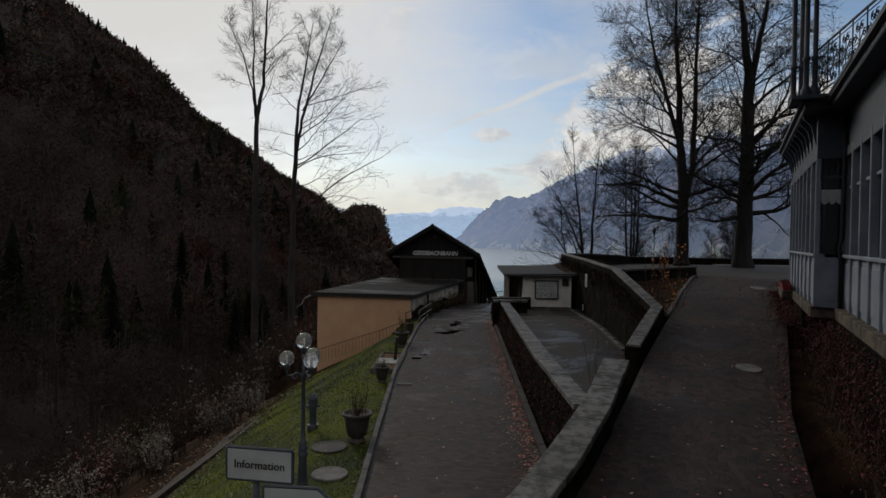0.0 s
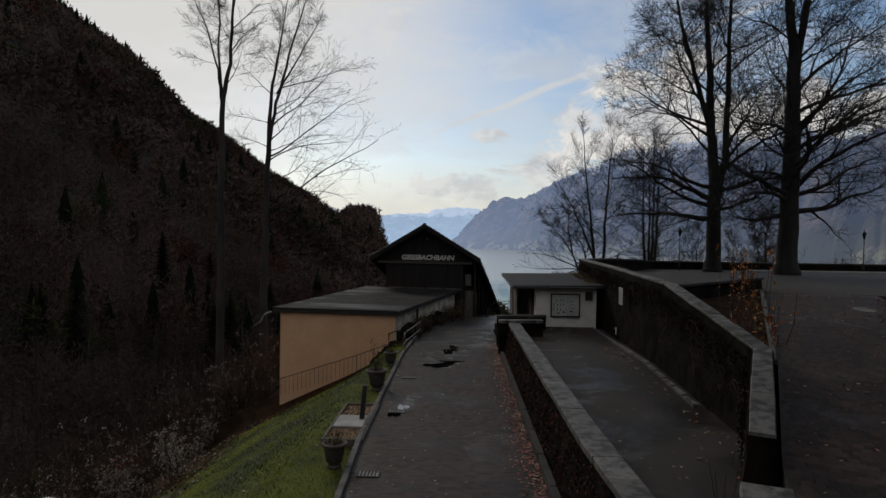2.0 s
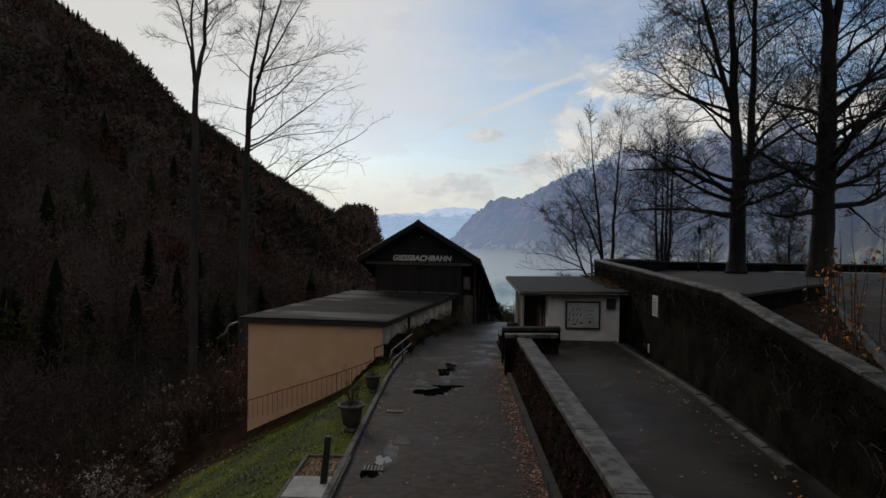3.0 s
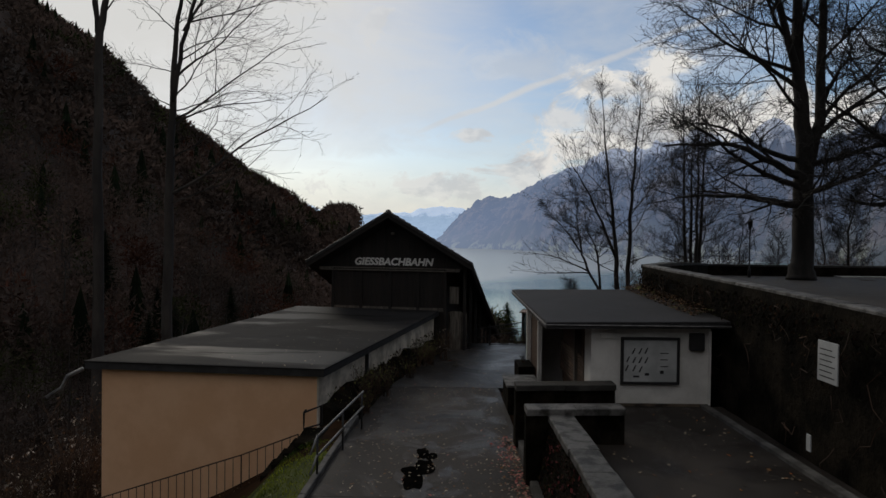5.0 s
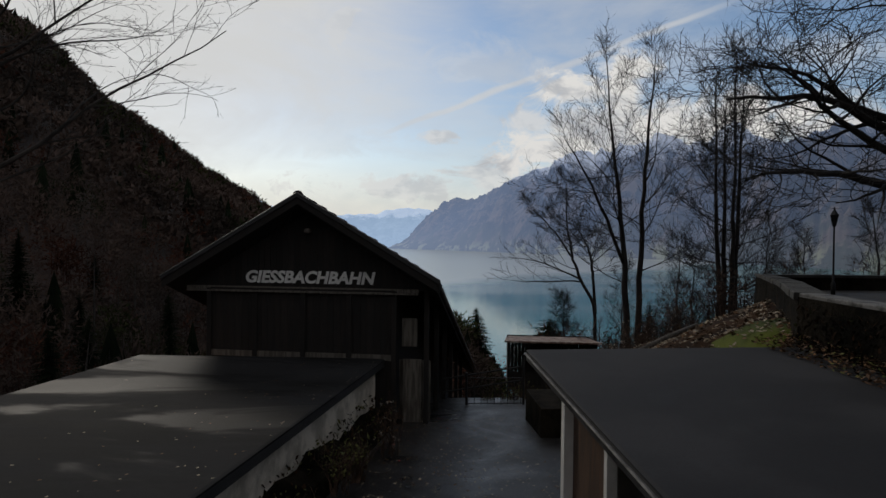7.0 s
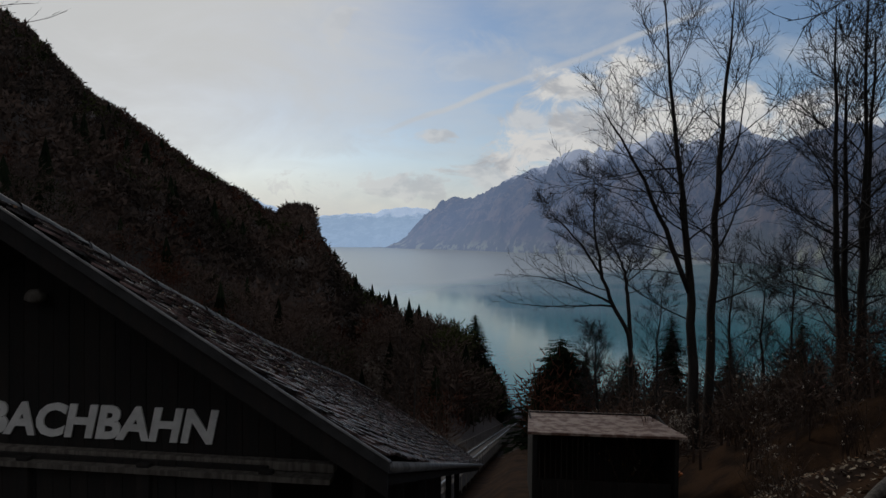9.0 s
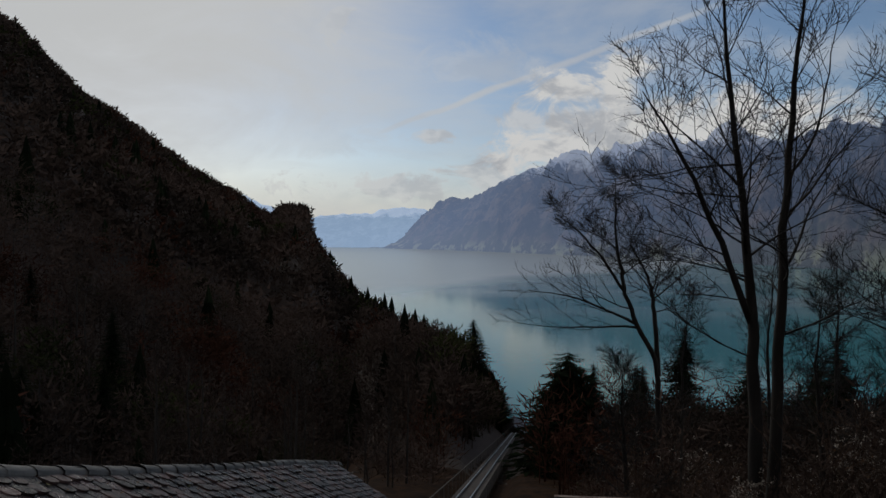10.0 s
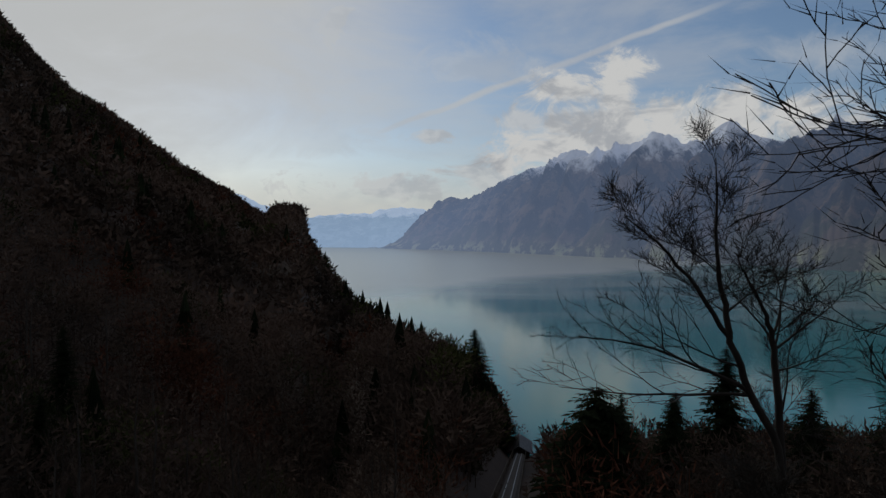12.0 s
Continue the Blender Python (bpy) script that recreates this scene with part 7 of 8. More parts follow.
for i, (x, y, rx, ry) in enumerate(((-0.85, 35.0, 0.62, 0.5), (-0.2, 35.5, 0.6, 0.3), (-0.45, 37.6, 0.4, 0.9), (-0.3, 39.6, 0.4, 0.7), (-1.3, 36.2, 0.3, 0.5), (0.3, 38.3, 0.2, 0.5), (-1.65, 28.3, 0.26, 0.8), (-1.45, 29.6, 0.16, 0.4))):
    puddle(x, y, rx, ry, 40 + i, "thin film of rain water on the setts", mat_=M_SHEEN, lift=0.006)
puddle(-1.75, 28.1, 0.15, 0.36, 4, "shallow puddle reflecting the sky by the kerb", mat_=M_FILM)

# rails: along the foot of the annex wall, and by the steps beside the lane
rail = thing("handrail", "thin brown iron railing along the annex wall", "railing", pose(-6.5, 42.3, -2))
O = Vector((-6.5, 42.3, -2))
A, B = Vector((-10.1, 42.55, -2.85)), Vector((-5.6, 42.3, -1.35))
C, D = Vector((-5.6, 42.3, -1.35)), Vector((-3.95, 42.2, -0.7))
for a, b, n in ((A, B, 19), (C, D, 7)):
    mb = Mesher()
    mb.tube([a - O, b - O], 0.022, 6)
    part("top_rail", mb, M_RUSTRAIL, rail)
    for k in range(n + 1):
        p = a.lerp(b, k / n)
        mb = Mesher()
        mb.tube([p - O, p - O - Vector((0, 0, 0.95))], 0.02 if k in (0, n) else 0.011, 5)
        part("baluster", mb, M_RUSTRAIL, rail)
rail = thing("handrail", "galvanised tube handrail beside the lane", "railing", pose(-2.4, 40, -0.4))
O = Vector((-2.4, 40, -0.4))
for dz in (0.62, 0.2):
    mb = Mesher()
    mb.tube([Vector((-2.62, 37.6, dz - 0.28)) - O, Vector((-2.55, 37.9, dz)) - O, Vector((-2.05, 41.7, dz + 0.05)) - O], 0.026, 8)
    part("rail", mb, M_GALV, rail, "pale galvanised tube", smooth=True)
for x, y in ((-2.55, 37.95), (-2.3, 39.8), (-2.07, 41.6)):
    mb = Mesher()
    mb.tube([Vector((x, y, -0.6)) - O, Vector((x, y, 0.66)) - O], 0.026, 8)
    part("post", mb, M_BLACKMETAL, rail, smooth=True)
steps = thing("side_steps", "dark stone steps going down beside the annex", "steps", kind="structure")
for k in range(4):
    mb = Mesher()
    mb.box((-3.75 - 0.3 * k, 40.9, -2.9), (-2.6 if k == 0 else -3.45 - 0.3 * k, 42.2, -0.5 - 0.3 * k), bevel=0.012)
    part("step", mb, M_WALL, steps)

# notice on the terrace wall
t = thing("wall_notice", "pale framed notice fixed to the dark terrace wall", "notice", pose(7.22, 36.0, 2.35, 0, 0, -90))
mb = Mesher()
mb.box((-0.3, -0.05, 0.0), (0.3, -0.02, 0.75), bevel=0.02)
part("panel", mb, M_PAPER, t)
for k in range(6):
    mb = Mesher()
    mb.box((-0.22, -0.056, 0.09 + k * 0.1), (0.22 - 0.08 * (k % 2), -0.0505, 0.11 + k * 0.1))
    part("writing_bar", mb, M_DISC_DARK, t)
for x, y, z in ((7.2, 36.4, 1.25),):
    mb = Mesher()
    mb.box((-0.07, -0.03, 0), (0.07, 0.0, 0.32), bevel=0.01)
    solo("wall_plate", mb, M_PAPER, "small pale plate low on the terrace wall", "plate", m=pose(x - 0.08, y, z - 0.3, 0, 0, -90))

# blocks and planters round the hut
def block(name, label, cat, a, b, m, top=None, kind=""):
    t = thing(name, label, cat, pose((a[0] + b[0]) / 2, (a[1] + b[1]) / 2, a[2]), kind=kind)
    O = Vector(t.matrix_basis.translation)
    mb = Mesher()
    mb.box(Vector(a) - O, Vector(b) - O, bevel=0.02)
    part("body", mb, m, t)
    if top:
        mb = Mesher()
        mb.box(Vector((a[0] - 0.04, a[1] - 0.04, b[2])) - O, Vector((b[0] + 0.04, b[1] + 0.04, b[2] + 0.07)) - O, bevel=0.015)
        part("slab", mb, top, t)
    return t


block("stone_block", "dark block with a pale stone slab beside the hut", "block", (2.15, 43.7, -0.5), (3.15, 45.2, 0.35), M_WALL, M_COPING)
block("planter", "dark stone planter with a few plants beside the hut", "planter", (2.75, 45.9, -0.6), (3.3, 47.2, 0.55), M_WALL)
block("planter", "dark stone planter by the forecourt", "planter", (4.55, 55.2, -1.2), (6.6, 57.6, 0.05), M_WALL)
block("planter", "dark stone planter by the forecourt", "planter", (5.0, 50.2, -1.0), (6.8, 53.0, -0.1), M_WALL)
shrub(3.0, 46.6, 0.5, 3, 0.22)
shrub(5.4, 56.4, 0.0, 3, 0.3)
shrub(6.0, 56.2, 0.0, 1, 0.3)
# gate and fence before the track
t = thing("iron_gate", "dark iron gate before the track", "gate", pose(4.4, 60.4, -1.3))
for k in range(9):
    mb = Mesher()
    mb.tube([(-1.5 + k * 0.25, 0, 0), (-1.5 + k * 0.25, 0, 1.1)], 0.012, 5)
    part("bar", mb, M_BLACKMETAL, t)
for z in (0.15, 1.1):
    mb = Mesher()
    mb.tube([(-1.55, 0, z), (0.6, 0, z)], 0.02, 5)
    part("rail", mb, M_BLACKMETAL, t)
for x in (-1.55, 0.6):
    mb = Mesher()
    mb.tube([(x, 0, -0.5), (x, 0, 2.0 if x > 0 else 1.3)], 0.045, 8)
    part("post", mb, M_BLACKMETAL, t)
mb = Mesher()
for z0, z1 in ((0.95, 1.42), (0.45, 0.9)):
    mb.tube([(-2.4, 0.5, z0), (0.55, 0.5, z1)], 0.035, 6)
part("handrail", mb, M_BLACKMETAL, t, "slanting iron handrail")
t = thing("fence", "thin wooden fence at the edge of the slope", "fence", pose(11, 74.6, -3.2))
for k in range(6):
    mb = Mesher()
    mb.tube([(-3.4 + k * 1.5, 0, -1.4), (-3.4 + k * 1.5, 0, 0.35)], 0.04, 6)
    part("post", mb, M_BROWNWOOD, t)
mb = Mesher()
mb.tube([(-3.5, 0, 0.1), (0, 0.05, 0.2), (4.3, 0, 0.4)], 0.03, 6)
part("rail", mb, M_BROWNWOOD, t)
mb = Mesher()
mb.loft([[(-0.5, -0.35, 0), (0.5, -0.35, 0), (0.5, 0.35, 0), (-0.5, 0.35, 0)], [(-0.42, -0.35, 0.5), (0.5, -0.35, 0.35), (0.5, 0.35, 0.35), (-0.42, 0.35, 0.5)]])
solo("orange_crate", mb, M_ORANGE, "orange plastic box beside the shed", "box", m=pose(12.2, 74.0, ground_z(12.2, 74.0) + 0.02))

# fallen log on the leafy bank
mb = Mesher()
mb.tube([(9.1, 60.0, ground_z(9.1, 60.0) + 0.1), (10.7, 61.0, ground_z(10.7, 61.0) + 0.12), (12.4, 62.0, ground_z(12.4, 62.0) + 0.1)], [0.12, 0.11, 0.09], 9)
solo("log", mb, M_GREYWOOD, "pale weathered log lying on the leaf-covered bank", "log", smooth=True)

# lamp on the terrace
for x, y in ((19.7, 64.3), (37.2, 66.3)):
    t = thing("street_lamp", "slim dark lantern lamp on the terrace", "lamp post", pose(x, y, 2.7) @ Matrix.Diagonal((1.0, 1.0, 1.2, 1)), "terrace lamps")
    mb = Mesher()
    mb.turn([(0.09, 0), (0.09, 0.4), (0.045, 0.5), (0.035, 2.5), (0.06, 2.55)], 10)
    part("post", mb, M_BLACKMETAL, t, smooth=True)
    mb = Mesher()
    mb.turn([(0.08, 2.55), (0.19, 2.95), (0.2, 2.97), (0.05, 3.15), (0.02, 3.28)], 6)
    part("lantern", mb, M_BLACKMETAL, t)

# red flower trough on the hotel's ledge
trough = thing("flower_trough", "long red flower trough with small red plants on the hotel ledge", "planter", HT @ pose(-0.3, 8.5, 0.0))
mb = Mesher()
mb.loft([[(-0.13, -1.1, 0), (0.13, -1.1, 0), (0.13, 1.1, 0), (-0.13, 1.1, 0)], [(-0.18, -1.16, 0.26), (0.18, -1.16, 0.26), (0.18, 1.16, 0.26), (-0.18, 1.16, 0.26)],
         [(-0.15, -1.13, 0.262), (0.15, -1.13, 0.262), (0.15, 1.13, 0.262), (-0.15, 1.13, 0.262)], [(-0.15, -1.13, 0.2), (0.15, -1.13, 0.2), (0.15, 1.13, 0.2), (-0.15, 1.13, 0.2)]])
part("trough", mb, M_REDBOX, trough)
mb, g = Mesher(), random.Random(77)
for _ in range(420):
    c = Vector((g.uniform(-0.15, 0.15), g.uniform(-1.1, 1.1), 0.22 + abs(g.gauss(0, 0.07))))
    u, v = rand_dir(g) * 0.04, rand_dir(g) * 0.03
    mb.face([c - u, c + v, c + u, c - v])
part("foliage", mb, M_CREEPER, trough, "low dark red foliage", kind="stuff")

# tall thin shrubs with a few orange leaves in the bed; bare suckers in the courtyard
def leaf_shoots(name, label, x, y, z, n, h, leaves, leafmat, seed, spread=0.5, size=0.075):
    rng = random.Random(seed)
    t = thing(name, label, "shrub", pose(x, y, z))
    st, lf = Mesher(), Mesher()
    for _ in range(n):
        hh, a = h * rng.uniform(0.55, 1.05), rng.uniform(0, 6.28)
        p = [Vector((rng.uniform(-spread, spread), rng.uniform(-spread, spread), 0))]
        for k in range(5):
            p.append(p[-1] + Vector((math.cos(a) * 0.05 + rng.uniform(-.05, .05), math.sin(a) * 0.05 + rng.uniform(-.05, .05), hh / 5)))
        st.tube(p, [0.014, 0.012, 0.01, 0.008, 0.006, 0.004], 4)
        for _ in range(leaves):
            k = rng.randint(0, 4)
            q = p[k].lerp(p[k + 1], rng.random()) + rand_dir(rng) * 0.1
            u, v = rand_dir(rng) * size * rng.uniform(0.6, 1.2), rand_dir(rng) * size * rng.uniform(0.5, 1.0)
            lf.face([q - u, q - u * 0.2 + v, q + u, q - u * 0.2 - v])
    part("growth", st, M_STEM, t)
    if leaves:
        part("foliage", lf, leafmat, t, "sparse orange leaves" if leafmat == M_LEAF_ORANGE else "")


leaf_shoots("shrub", "tall thin shrub with sparse orange autumn leaves", 8.9, 27.8, 2.5, 12, 3.1, 7, M_LEAF_ORANGE, 3, 0.6)
leaf_shoots("shrub", "tall thin shrub with sparse orange autumn leaves", 9.6, 29.6, 2.75, 9, 2.6, 7, M_LEAF_ORANGE, 4, 0.5)
leaf_shoots("shrub", "tall thin shrub with sparse orange autumn leaves", 8.7, 25.9, 2.35, 6, 1.6, 6, M_LEAF_ORANGE, 5, 0.4)
leaf_shoots("suckers", "bare upright suckers at the courtyard wall", 3.55, 16.4, 0.2, 7, 2.3, 0, None, 6, 0.25)
leaf_shoots("suckers", "bare upright suckers at the courtyard wall", 3.9, 17.6, 0.2, 5, 1.7, 0, None, 7, 0.2)


# ---------------------------------------------------------------- fallen leaves, grass, vines
def scatter(name, label, n, place, mats, seed, lo=0.03, hi=0.06, tilt=0.35, cat="leaves", weights=None):
    rng = random.Random(seed)
    mb = Mesher()
    for _ in range(n):
        spot = place(rng)
        if spot is None:
            continue
        x, y, z = spot
        a, s = rng.uniform(0, 6.28), rng.uniform(lo, hi)
        u = Vector((math.cos(a), math.sin(a), rng.uniform(-tilt, tilt))) * s
        v = Vector((-math.sin(a), math.cos(a), rng.uniform(-tilt, tilt))) * s * rng.uniform(0.45, 0.75)
        c = Vector((x, y, z + 0.012 + abs(u.z) * 0.6))
        slot = rng.choices(range(len(mats)), weights)[0] if weights else rng.randrange(len(mats))
        mb.face([c - u, c - u * 0.1 + v, c + u, c - u * 0.1 - v], slot)
    solo(name, mb, tuple(mats), label, cat, "stuff")


scatter("fallen_leaves", "red and brown fallen leaves along the lane's wall", 3000, lambda g: (1.96 - abs(g.gauss(0, 0.26)), g.uniform(13, 41), -0.3), [M_LEAF_RED, M_LEAF_BROWN, M_LEAF_PALE], 1, 0.025, 0.055, weights=(4, 3, 3))
def on_lane(g):
    y = g.uniform(11, 58)
    return (g.uniform(road_left(y) + 0.05, 2.0), y, road_z(y))
scatter("fallen_leaves", "scattered pale leaves on the lane", 650, on_lane, [M_LEAF_PALE, M_LEAF_BROWN, M_LEAF_RED], 2, 0.025, 0.05, weights=(5, 2, 1))
def on_lower_lane(g):
    y = g.uniform(37, 58)
    return (g.uniform(road_left(y) + 0.3, 2.0 if y < 47 else 4.5), y, road_z(y))
scatter("fallen_leaves", "small pale leaves on the wet lane before the station", 1900, on_lower_lane, [M_LEAF_PALE, M_LEAF_BROWN], 21, 0.02, 0.045, 0.2, weights=(4, 2))
def on_court(g):
    y = g.uniform(18, 41)
    x = g.choice((g.uniform(3.0, 6.6), 6.7 - abs(g.gauss(0, 0.35))))
    return (x, y, court_z(y))
scatter("fallen_leaves", "scattered pale leaves in the courtyard", 420, on_court, [M_LEAF_PALE, M_LEAF_BROWN, M_LEAF_ORANGE], 3, 0.03, 0.06, weights=(6, 2, 1))
def on_ramp(g):
    y = g.uniform(9, 36)
    return (g.uniform(ramp_left(y) + 0.1, ramp_right(y) - 0.1), y, ramp_z(y))
scatter("fallen_leaves", "scattered leaves on the ramp", 420, on_ramp, [M_LEAF_PALE, M_LEAF_BROWN, M_LEAF_RED], 4, 0.03, 0.06)
def ramp_edge(g):
    y = g.uniform(9, 34)
    return (ramp_right(y) - abs(g.gauss(0, 0.3)) - 0.02, y, ramp_z(y))
scatter("fallen_leaves", "dark red leaves gathered along the ramp's edge", 1500, ramp_edge, [M_CREEPER, M_LEAF_RED, M_LEAF_BROWN], 41, 0.02, 0.05, 0.5, weights=(5, 2, 3))
def on_annex(g):
    u, v = g.random(), g.random()
    a = Vector(FL).lerp(Vector(FR), u)
    b = Vector(BL).lerp(Vector(BR), u)
    p = a.lerp(b, v * 0.95)
    if g.random() > u * u + 0.06:
        return None
    return (p.x, p.y, 1.125 + 0.3 * (1 - u) * v + 0.06 * u * v)
scatter("fallen_leaves", "small pale leaves stuck to the annex roof", 420, on_annex, [M_LEAF_PALE, M_LEAF_BROWN], 5, 0.02, 0.045, 0.1)
def on_bank(g):
    x, y = g.uniform(6.4, 16), g.uniform(48.6, 66)
    if terrace_out(x, y) <= 0.3 or x < 6.6 and y < 58:
        return None
    return (x, y, ground_z(x, y))
scatter("fallen_leaves", "thick brown leaf litter on the bank", 9000, on_bank, [M_LEAF_BROWN, M_LEAF_PALE, M_SOIL], 6, 0.03, 0.085, 0.6, weights=(3, 5, 1))
def behind_hut(g):
    y = g.uniform(41.5, 48.4)
    x = g.uniform(6.9, 7.65)
    return (x, y, 2.86 + 0.034 * (y - 41) + (x - 6.9) * 0.25)
scatter("fallen_leaves", "brown leaves heaped between hut roof and wall", 2200, behind_hut, [M_LEAF_BROWN, M_SOIL, M_LEAF_GREEN], 7, 0.02, 0.05, 0.6, weights=(4, 4, 1))
def in_bed(g):
    y = g.uniform(24, 36.5)
    x = g.uniform(7.9, ramp_left(y) - 0.15)
    if y > 31 and x < 7.9 + (y - 31.2) * 0.98:
        return None
    return (x, y, 2.15 + (y - 23.6) * 0.075)
scatter("fallen_leaves", "orange and brown leaves in the planting bed", 900, in_bed, [M_LEAF_ORANGE, M_LEAF_BROWN, M_LEAF_GREEN], 8, 0.04, 0.08, 0.6, weights=(2, 4, 2))
def on_lawn(g):
    y = g.uniform(8, 43)
    x = g.uniform(-9.0, road_left(y) - 0.2)
    return (x, y, ground_z(x, y) + 0.03)
scatter("fallen_leaves", "pale leaves strewn over the lawn", 1100, on_lawn, [M_LEAF_PALE, M_LEAF_BROWN, M_LEAF_GREEN], 9, 0.025, 0.05, 0.5)

grass, rng = Mesher(), random.Random(12)
for _ in range(70000):
    y = 8 + 33 * rng.random() ** 0.85
    x = rng.uniform(-10.0, road_left(y) - 0.17)
    if -3.65 < x < -2.45 and 24.5 < y < 28.4:
        continue
    z = ground_z(x, y) - 0.01
    h, a = rng.uniform(0.03, 0.07) * (1 + 0.9 * max(0.0, noise.noise((x * 1.3, y * 1.3, 4.0)))), rng.uniform(0, 6.28)
    c, w = Vector((x, y, z)), Vector((math.cos(a), math.sin(a), 0)) * 0.011
    lean = Vector((rng.uniform(-1, 1), rng.uniform(-1, 1), 0)) * h * 0.6
    grass.face([c - w, c + w, c + lean + Vector((0, 0, h))])
solo("grass", grass, M_BLADE, "wet green lawn grass with fallen leaves", "grass", "stuff")

# creepers on the hotel plinth, moss and ivy on the terrace wall
def vine_spots(g):
    v = g.uniform(-12, 10)
    u = (-0.2 if v > 2.6 else 0.45) - abs(g.gauss(0, 0.35))
    z = g.uniform(-2.6 if v < 2 else -1.8, -0.3)
    p = HT @ Vector((u, v, z))
    return (p.x, p.y, max(p.z, ramp_z(p.y) + 0.05))
scatter("creeper", "dark red creeper over the hotel plinth", 21000, vine_spots, [M_CREEPER, M_SOIL, M_STEM], 13, 0.012, 0.03, 1.6, "creeper", weights=(4, 2, 2))
vine, rng = Mesher(), random.Random(14)
for _ in range(150):
    v = rng.uniform(-12, 9)
    p = Vector(((-0.25 if v > 2.6 else 0.4) - abs(rng.gauss(0, 0.3)), v, rng.uniform(-2.6, -1.5)))
    pts = [HT @ p]
    for _ in range(5):
        p = p + Vector((rng.uniform(-0.12, 0.1), rng.uniform(-0.25, 0.25), rng.uniform(0.08, 0.38)))
        pts.append(HT @ p)
    vine.tube(pts, [0.014, 0.012, 0.01, 0.008, 0.006, 0.004], 3, caps=False)
solo("creeper_stems", vine, M_STEM, "tangled creeper stems on the hotel plinth", "creeper", "stuff")
def wall_face(g):
    y = g.uniform(20, 48)
    x = interp(y, [(19.2, 5.0), (23.4, 7.0), (31, 7.33), (48.2, 7.58)]) - 0.05
    top = interp(y, [(19.2, 1.6), (23.4, 2.4), (31, 3.4), (48.2, 3.8)])
    z = top - abs(g.gauss(0, 0.5))
    return (x - abs(g.gauss(0, 0.04)), y, max(z, court_z(y)))
scatter("wall_plants", "dark moss and small plants hanging on the terrace wall", 5200, wall_face, [M_SOIL, M_WALL, M_MOSS], 15, 0.012, 0.04, 1.8, "plants", weights=(3, 6, 1))
roots, rng = Mesher(), random.Random(16)
for _ in range(70):
    y = rng.uniform(21, 47)
    x = interp(y, [(19.2, 5.0), (23.4, 7.0), (31, 7.33), (48.2, 7.58)]) - 0.1
    top = interp(y, [(19.2, 1.6), (23.4, 2.4), (31, 3.4), (48.2, 3.8)])
    p = Vector((x, y, rng.uniform(court_z(y) + 0.2, top)))
    pts = [p]
    for _ in range(4):
        p = p + Vector((rng.uniform(-0.02, 0.01), rng.uniform(-0.3, 0.3), rng.uniform(-0.3, 0.12)))
        pts.append(p)
    roots.tube(pts, [0.012, 0.01, 0.008, 0.006, 0.004], 3, caps=False)
solo("wall_roots", roots, M_STEM, "thin creeper stems across the terrace wall", "creeper", "stuff")


# ---------------------------------------------------------------- pieces: roof tiles and setts
def tile_shape():
    """One plain tile with a rounded tail; u down the slope, v across."""
    w, L, t = 0.094, 0.34, 0.026
    ring = [(-w, 0.0), (w, 0.0), (w, L - 0.07), (w * 0.8, L - 0.025), (w * 0.35, L - 0.003), (-w * 0.35, L - 0.003), (-w * 0.8, L - 0.025), (-w, L - 0.07)]
    return ring, t


def tile_frame(sgn, u, v):
    """Place on the roof at u from the ridge, v along it."""
    drop = (RIDGE - EAVE) / HALF
    down = Vector((sgn, 0, -drop)).normalized()
    along = Vector((0, 1, SLOPE)).normalized()
    nrm = along.cross(down) * (1 if along.cross(down).z > 0 else -1)
    p = Vector((sgn * u, v, RIDGE - drop * u + sag(v) + SLOPE * (v + 0.55))) + nrm * 0.02
    return p, down, along, nrm.normalized()


ring, tt = tile_shape()
tm = Mesher()
tm.hull([(b, a, 0) for a, b in ring], [(b, a, tt) for a, b in ring])
tile_me = tm.mesh("roof_tile", M_TILE)
rest = Mesher()
rng = random.Random(31)
rows_n, pitch = 27, 0.187
near = 0
for sgn in (1, -1):
    for i in range(rows_n):
        u0 = 0.03 + i * pitch * HALF / math.hypot(HALF, RIDGE - EAVE)
        n = int((LONG + 0.5) / 0.2)
        for k in range(n):
            v = -0.5 + (k + (0.5 if i % 2 else 0.0)) * 0.2 * 0.985
            p, down, along, nrm = tile_frame(sgn, u0 - 0.1, v)
            lift = 0.10 + rng.uniform(-0.04, 0.06)
            dn = (down + nrm * lift).normalized()
            yaw = rng.uniform(-0.07, 0.07)
            al = (along + down * yaw).normalized()
            up = dn.cross(al) if dn.cross(al).dot(nrm) > 0 else al.cross(dn)
            p = p + down * rng.uniform(-0.018, 0.018) + nrm * 0.012
            if sgn > 0 and v < 3.4 and near < 300 and 3 <= i <= 19:
                near += 1
                m = Matrix(((dn.x, al.x, up.x, p.x), (dn.y, al.y, up.y, p.y), (dn.z, al.z, up.z, p.z), (0, 0, 0, 1)))
                part("roof_tile", tile_me, M_TILE, station, m=m)
            else:
                lo = [p + dn * b + al * a for a, b in ring]
                rest.hull(lo, [q + up * tt for q in lo])
part("roof_tiles", rest, M_TILE, station, kind="stuff")

sett_me = {}
def sett_mesh(w, d, seed):
    mb = Mesher()
    g = random.Random(seed)
    e = 0.005
    r0 = [(-w / 2, -d / 2), (w / 2, -d / 2), (w / 2, d / 2), (-w / 2, d / 2)]
    r0 = [(a + g.uniform(-.003, .003), b + g.uniform(-.003, .003)) for a, b in r0]
    mb.loft([[(a, b, -0.004) for a, b in r0], [(a * (1 - 2 * e / w), b * (1 - 2 * e / d), -0.001) for a, b in r0]], caps=False)
    n = len(mb.v)
    mb.f.append((n - 4, n - 3, n - 2, n - 1))
    mb.s.append(0)
    return mb


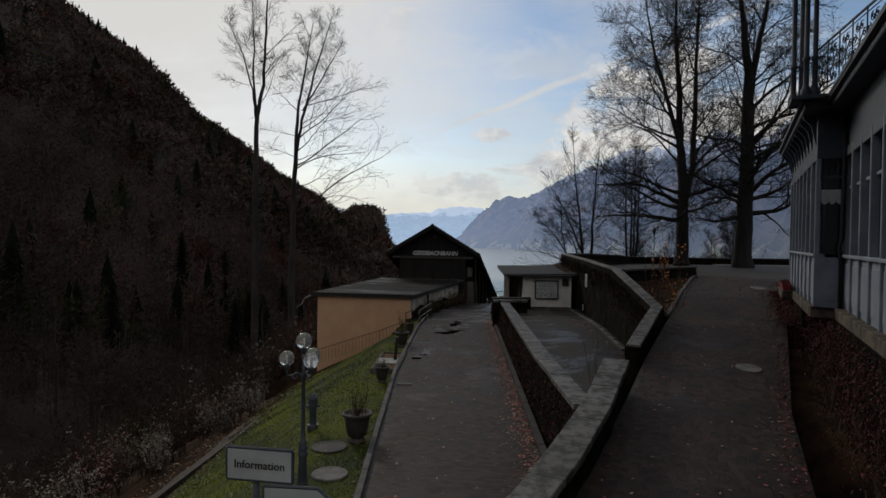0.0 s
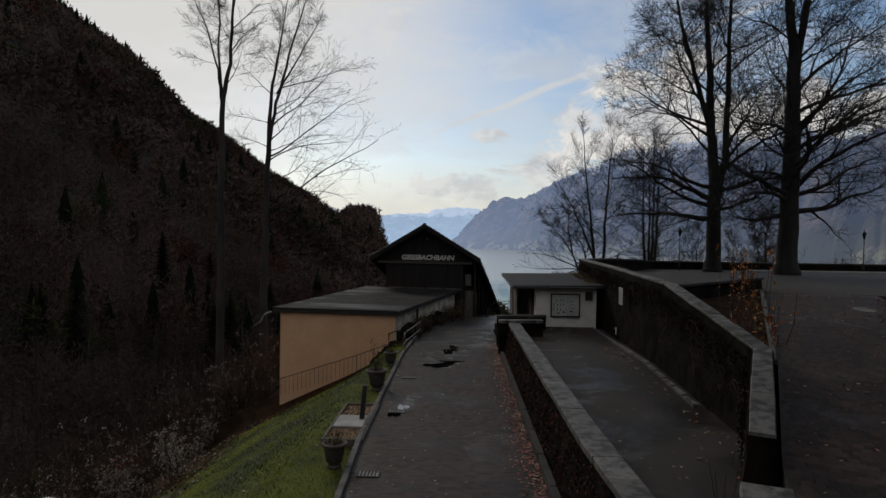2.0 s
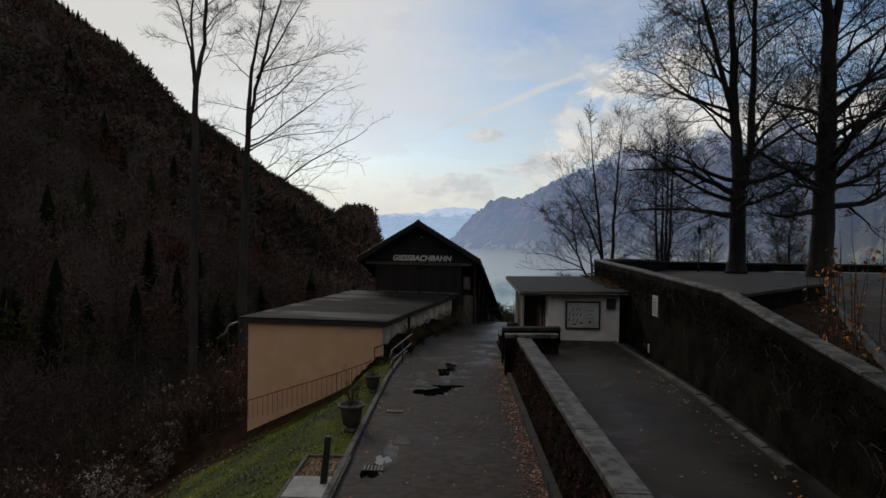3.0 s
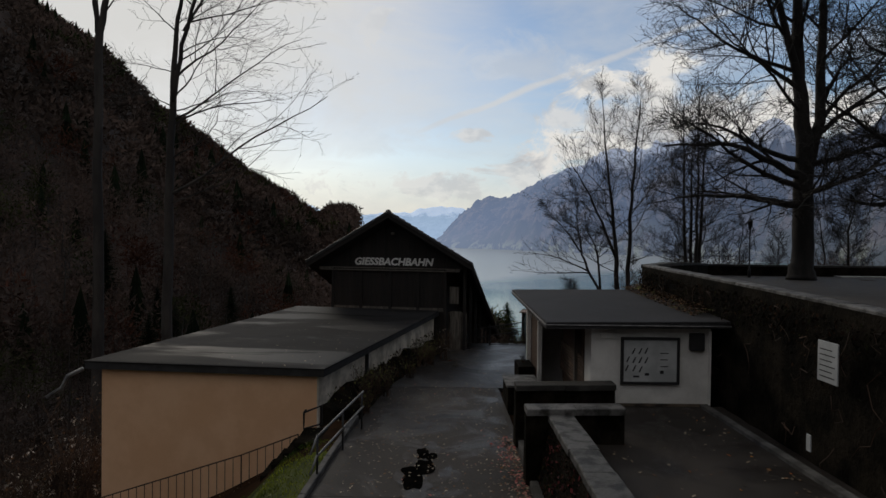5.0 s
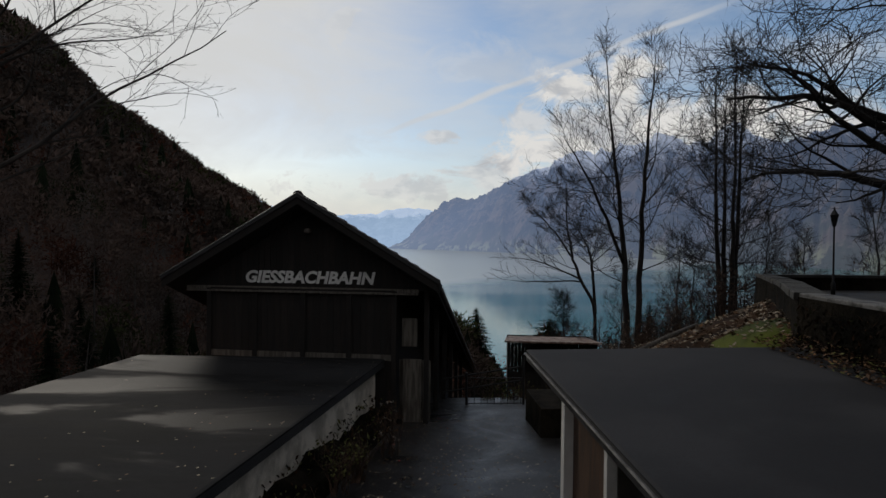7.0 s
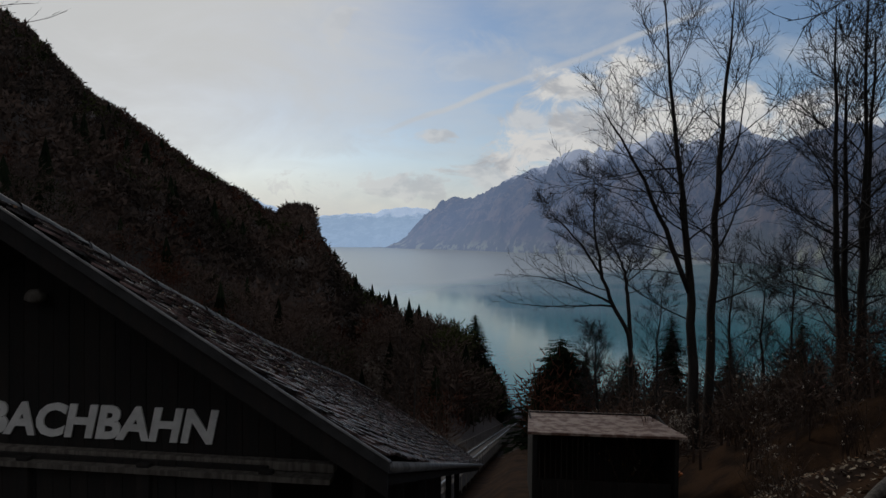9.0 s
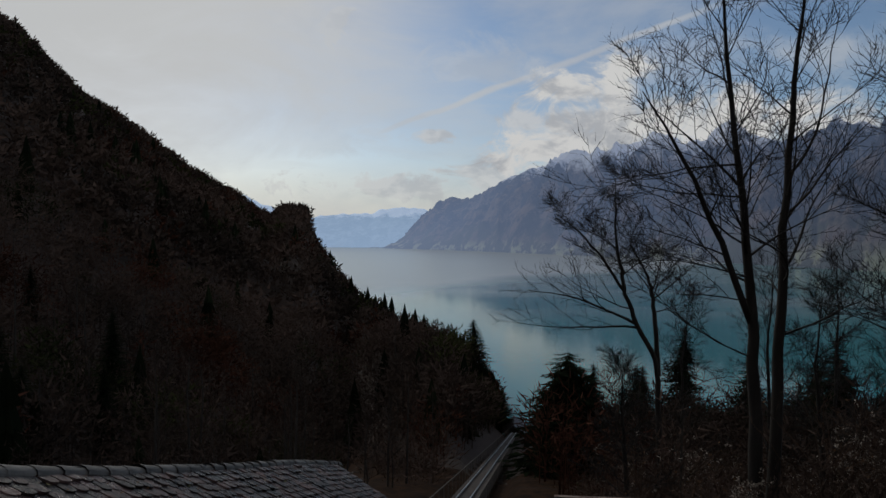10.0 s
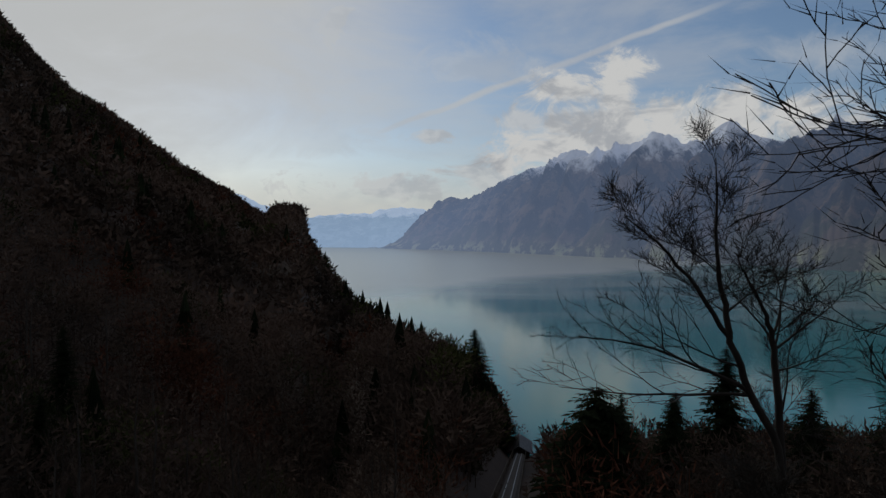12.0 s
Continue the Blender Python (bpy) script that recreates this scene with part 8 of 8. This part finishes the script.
def pave(owner, inside, zf, x0, x1, y0, y1, w, d, seed, near_box, skew=0.0, limit=300):
    """Courses of setts; the nearest are parts of their own, the rest one sheet."""
    g = random.Random(seed)
    shapes = [sett_mesh(w - 0.003, d - 0.003, seed + i) for i in range(8)]
    meshes = [s.mesh("sett", M_SETT) for s in shapes]
    sheet = Mesher()
    made = 0
    j = 0
    y = y0
    while y < y1:
        x = x0 + g.uniform(0, w)
        while x < x1:
            yy = y + skew * (x - x0)
            if inside(x, yy):
                k = g.randrange(8)
                tilt = math.atan((zf(yy + 0.2) - zf(yy - 0.2)) / 0.4)
                m = Matrix.Translation((x, yy, zf(yy) + g.uniform(-0.002, 0.002))) @ Euler((tilt + g.uniform(-.006, .006), g.uniform(-.006, .006), math.atan(skew))).to_matrix().to_4x4()
                if made < limit and near_box[0] < x < near_box[1] and near_box[2] < yy < near_box[3]:
                    made += 1
                    part("sett", meshes[k], M_SETT, owner, m=m)
                else:
                    n = len(sheet.v)
                    sheet.v.extend(tuple(m @ Vector(p)) for p in shapes[k].v)
                    sheet.f.extend(tuple(i + n for i in f) for f in shapes[k].f)
                    sheet.s.extend(shapes[k].s)
            x += w
        y += d
        j += 1
    part("setts", sheet, M_SETT, owner, kind="stuff")


pave(road, lambda x, y: road_left(y) + 0.08 < x < 2.0, road_z, -2.7, 2.1, 9.0, 37.0, 0.2, 0.125, 400, (-0.8, 1.2, 12, 16))
pave(ramp, lambda x, y: ramp_left(y) + 0.1 < x < ramp_right(y) - 0.1, ramp_z, 0.5, 17, 4.5, 44.0, 0.17, 0.17, 420, (2.5, 5.2, 12, 16), skew=-0.35)


def lane_wall_face(g):
    y = g.uniform(14.5, 37.5)
    z = g.uniform(-0.3, 1.1)
    x = interp(y, [(14.2, 2.86), (20.5, 2.66), (37.7, 2.64)]) - 0.2 - 0.32 * (1 - (z + 0.5) / 1.6)
    return (x - abs(g.gauss(0, 0.03)), y, z)
scatter("wall_creeper", "dark brown and red creeper on the lane's retaining wall", 6000, lane_wall_face, [M_SOIL, M_CREEPER, M_MOSS], 71, 0.015, 0.035, 1.8, "creeper", weights=(5, 3, 2))
def on_verge(g):
    y = g.uniform(8, 42)
    x = g.uniform(-12.5, -8.4)
    return (x, y, ground_z(x, y) + 0.02)
scatter("fallen_leaves", "brown leaves along the footpath below the lawn", 4200, on_verge, [M_LEAF_BROWN, M_SOIL, M_LEAF_PALE], 72, 0.03, 0.07, 0.6, weights=(4, 3, 1))

# broken rock and plants at the foot of the annex's lane side
bank, rng = Mesher(), random.Random(51)
rings = []
for k in range(29):
    y = 42.9 + k * 0.5
    s = (y - 42.8) / 14.1
    xw = -3.55 + 3.15 * s + 0.06
    top = 0.05 + 0.35 * noise.noise((y * 0.5, 2.0, 1.0)) + 0.25 * noise.noise((y * 1.7, 5.0, 1.0)) - (0.3 if y > 53 else 0)
    reach = max(0.35, min(1.15, road_left(y) - xw - 0.05))
    rings.append([(xw - 0.3, y, -1.2), (xw - 0.3, y, top - 0.1), (xw + 0.12, y, top), (xw + reach * 0.4 + rng.uniform(-.1, .1), y, top * 0.55 - 0.2 + rng.uniform(-.1, .1)), (xw + reach * 0.75 + rng.uniform(-.08, .08), y, -0.25 + rng.uniform(-.08, .08)), (xw + reach, y, road_z(y) - 0.12), (xw + reach, y, -1.2)])
bank.loft(rings)
solo("rock_bank", bank, M_WALL, "dark broken rock along the foot of the annex", "rock", "structure")
def on_rock(g):
    y = g.uniform(43, 56.5)
    s = (y - 42.8) / 14.1
    xw = -3.5 + 3.15 * s
    f = g.random()
    return (xw + f * max(0.35, min(1.1, road_left(y) - xw)), y, 0.1 - 0.5 * f + g.uniform(-0.1, 0.15))
scatter("rock_plants", "ferns and ivy on the rock beside the annex", 900, on_rock, [M_LEAF_GREEN, M_SOIL, M_MOSS], 52, 0.02, 0.06, 1.5, "plants", weights=(2, 5, 3))

def on_tiles(g):
    u, v = g.uniform(0.05, HALF), g.uniform(-0.5, LONG)
    p = ST @ Vector((u, v, RIDGE - (RIDGE - EAVE) / HALF * u + sag(v) + SLOPE * (v + 0.55) + 0.085))
    return (p.x, p.y, p.z)
scatter("roof_debris", "dry leaves and moss crumbs on the station roof", 1500, on_tiles, [M_LEAF_PALE, M_LEAF_BROWN, M_RIDGE, M_LEAF_GREEN], 61, 0.012, 0.035, 0.6, weights=(2, 4, 3, 1))
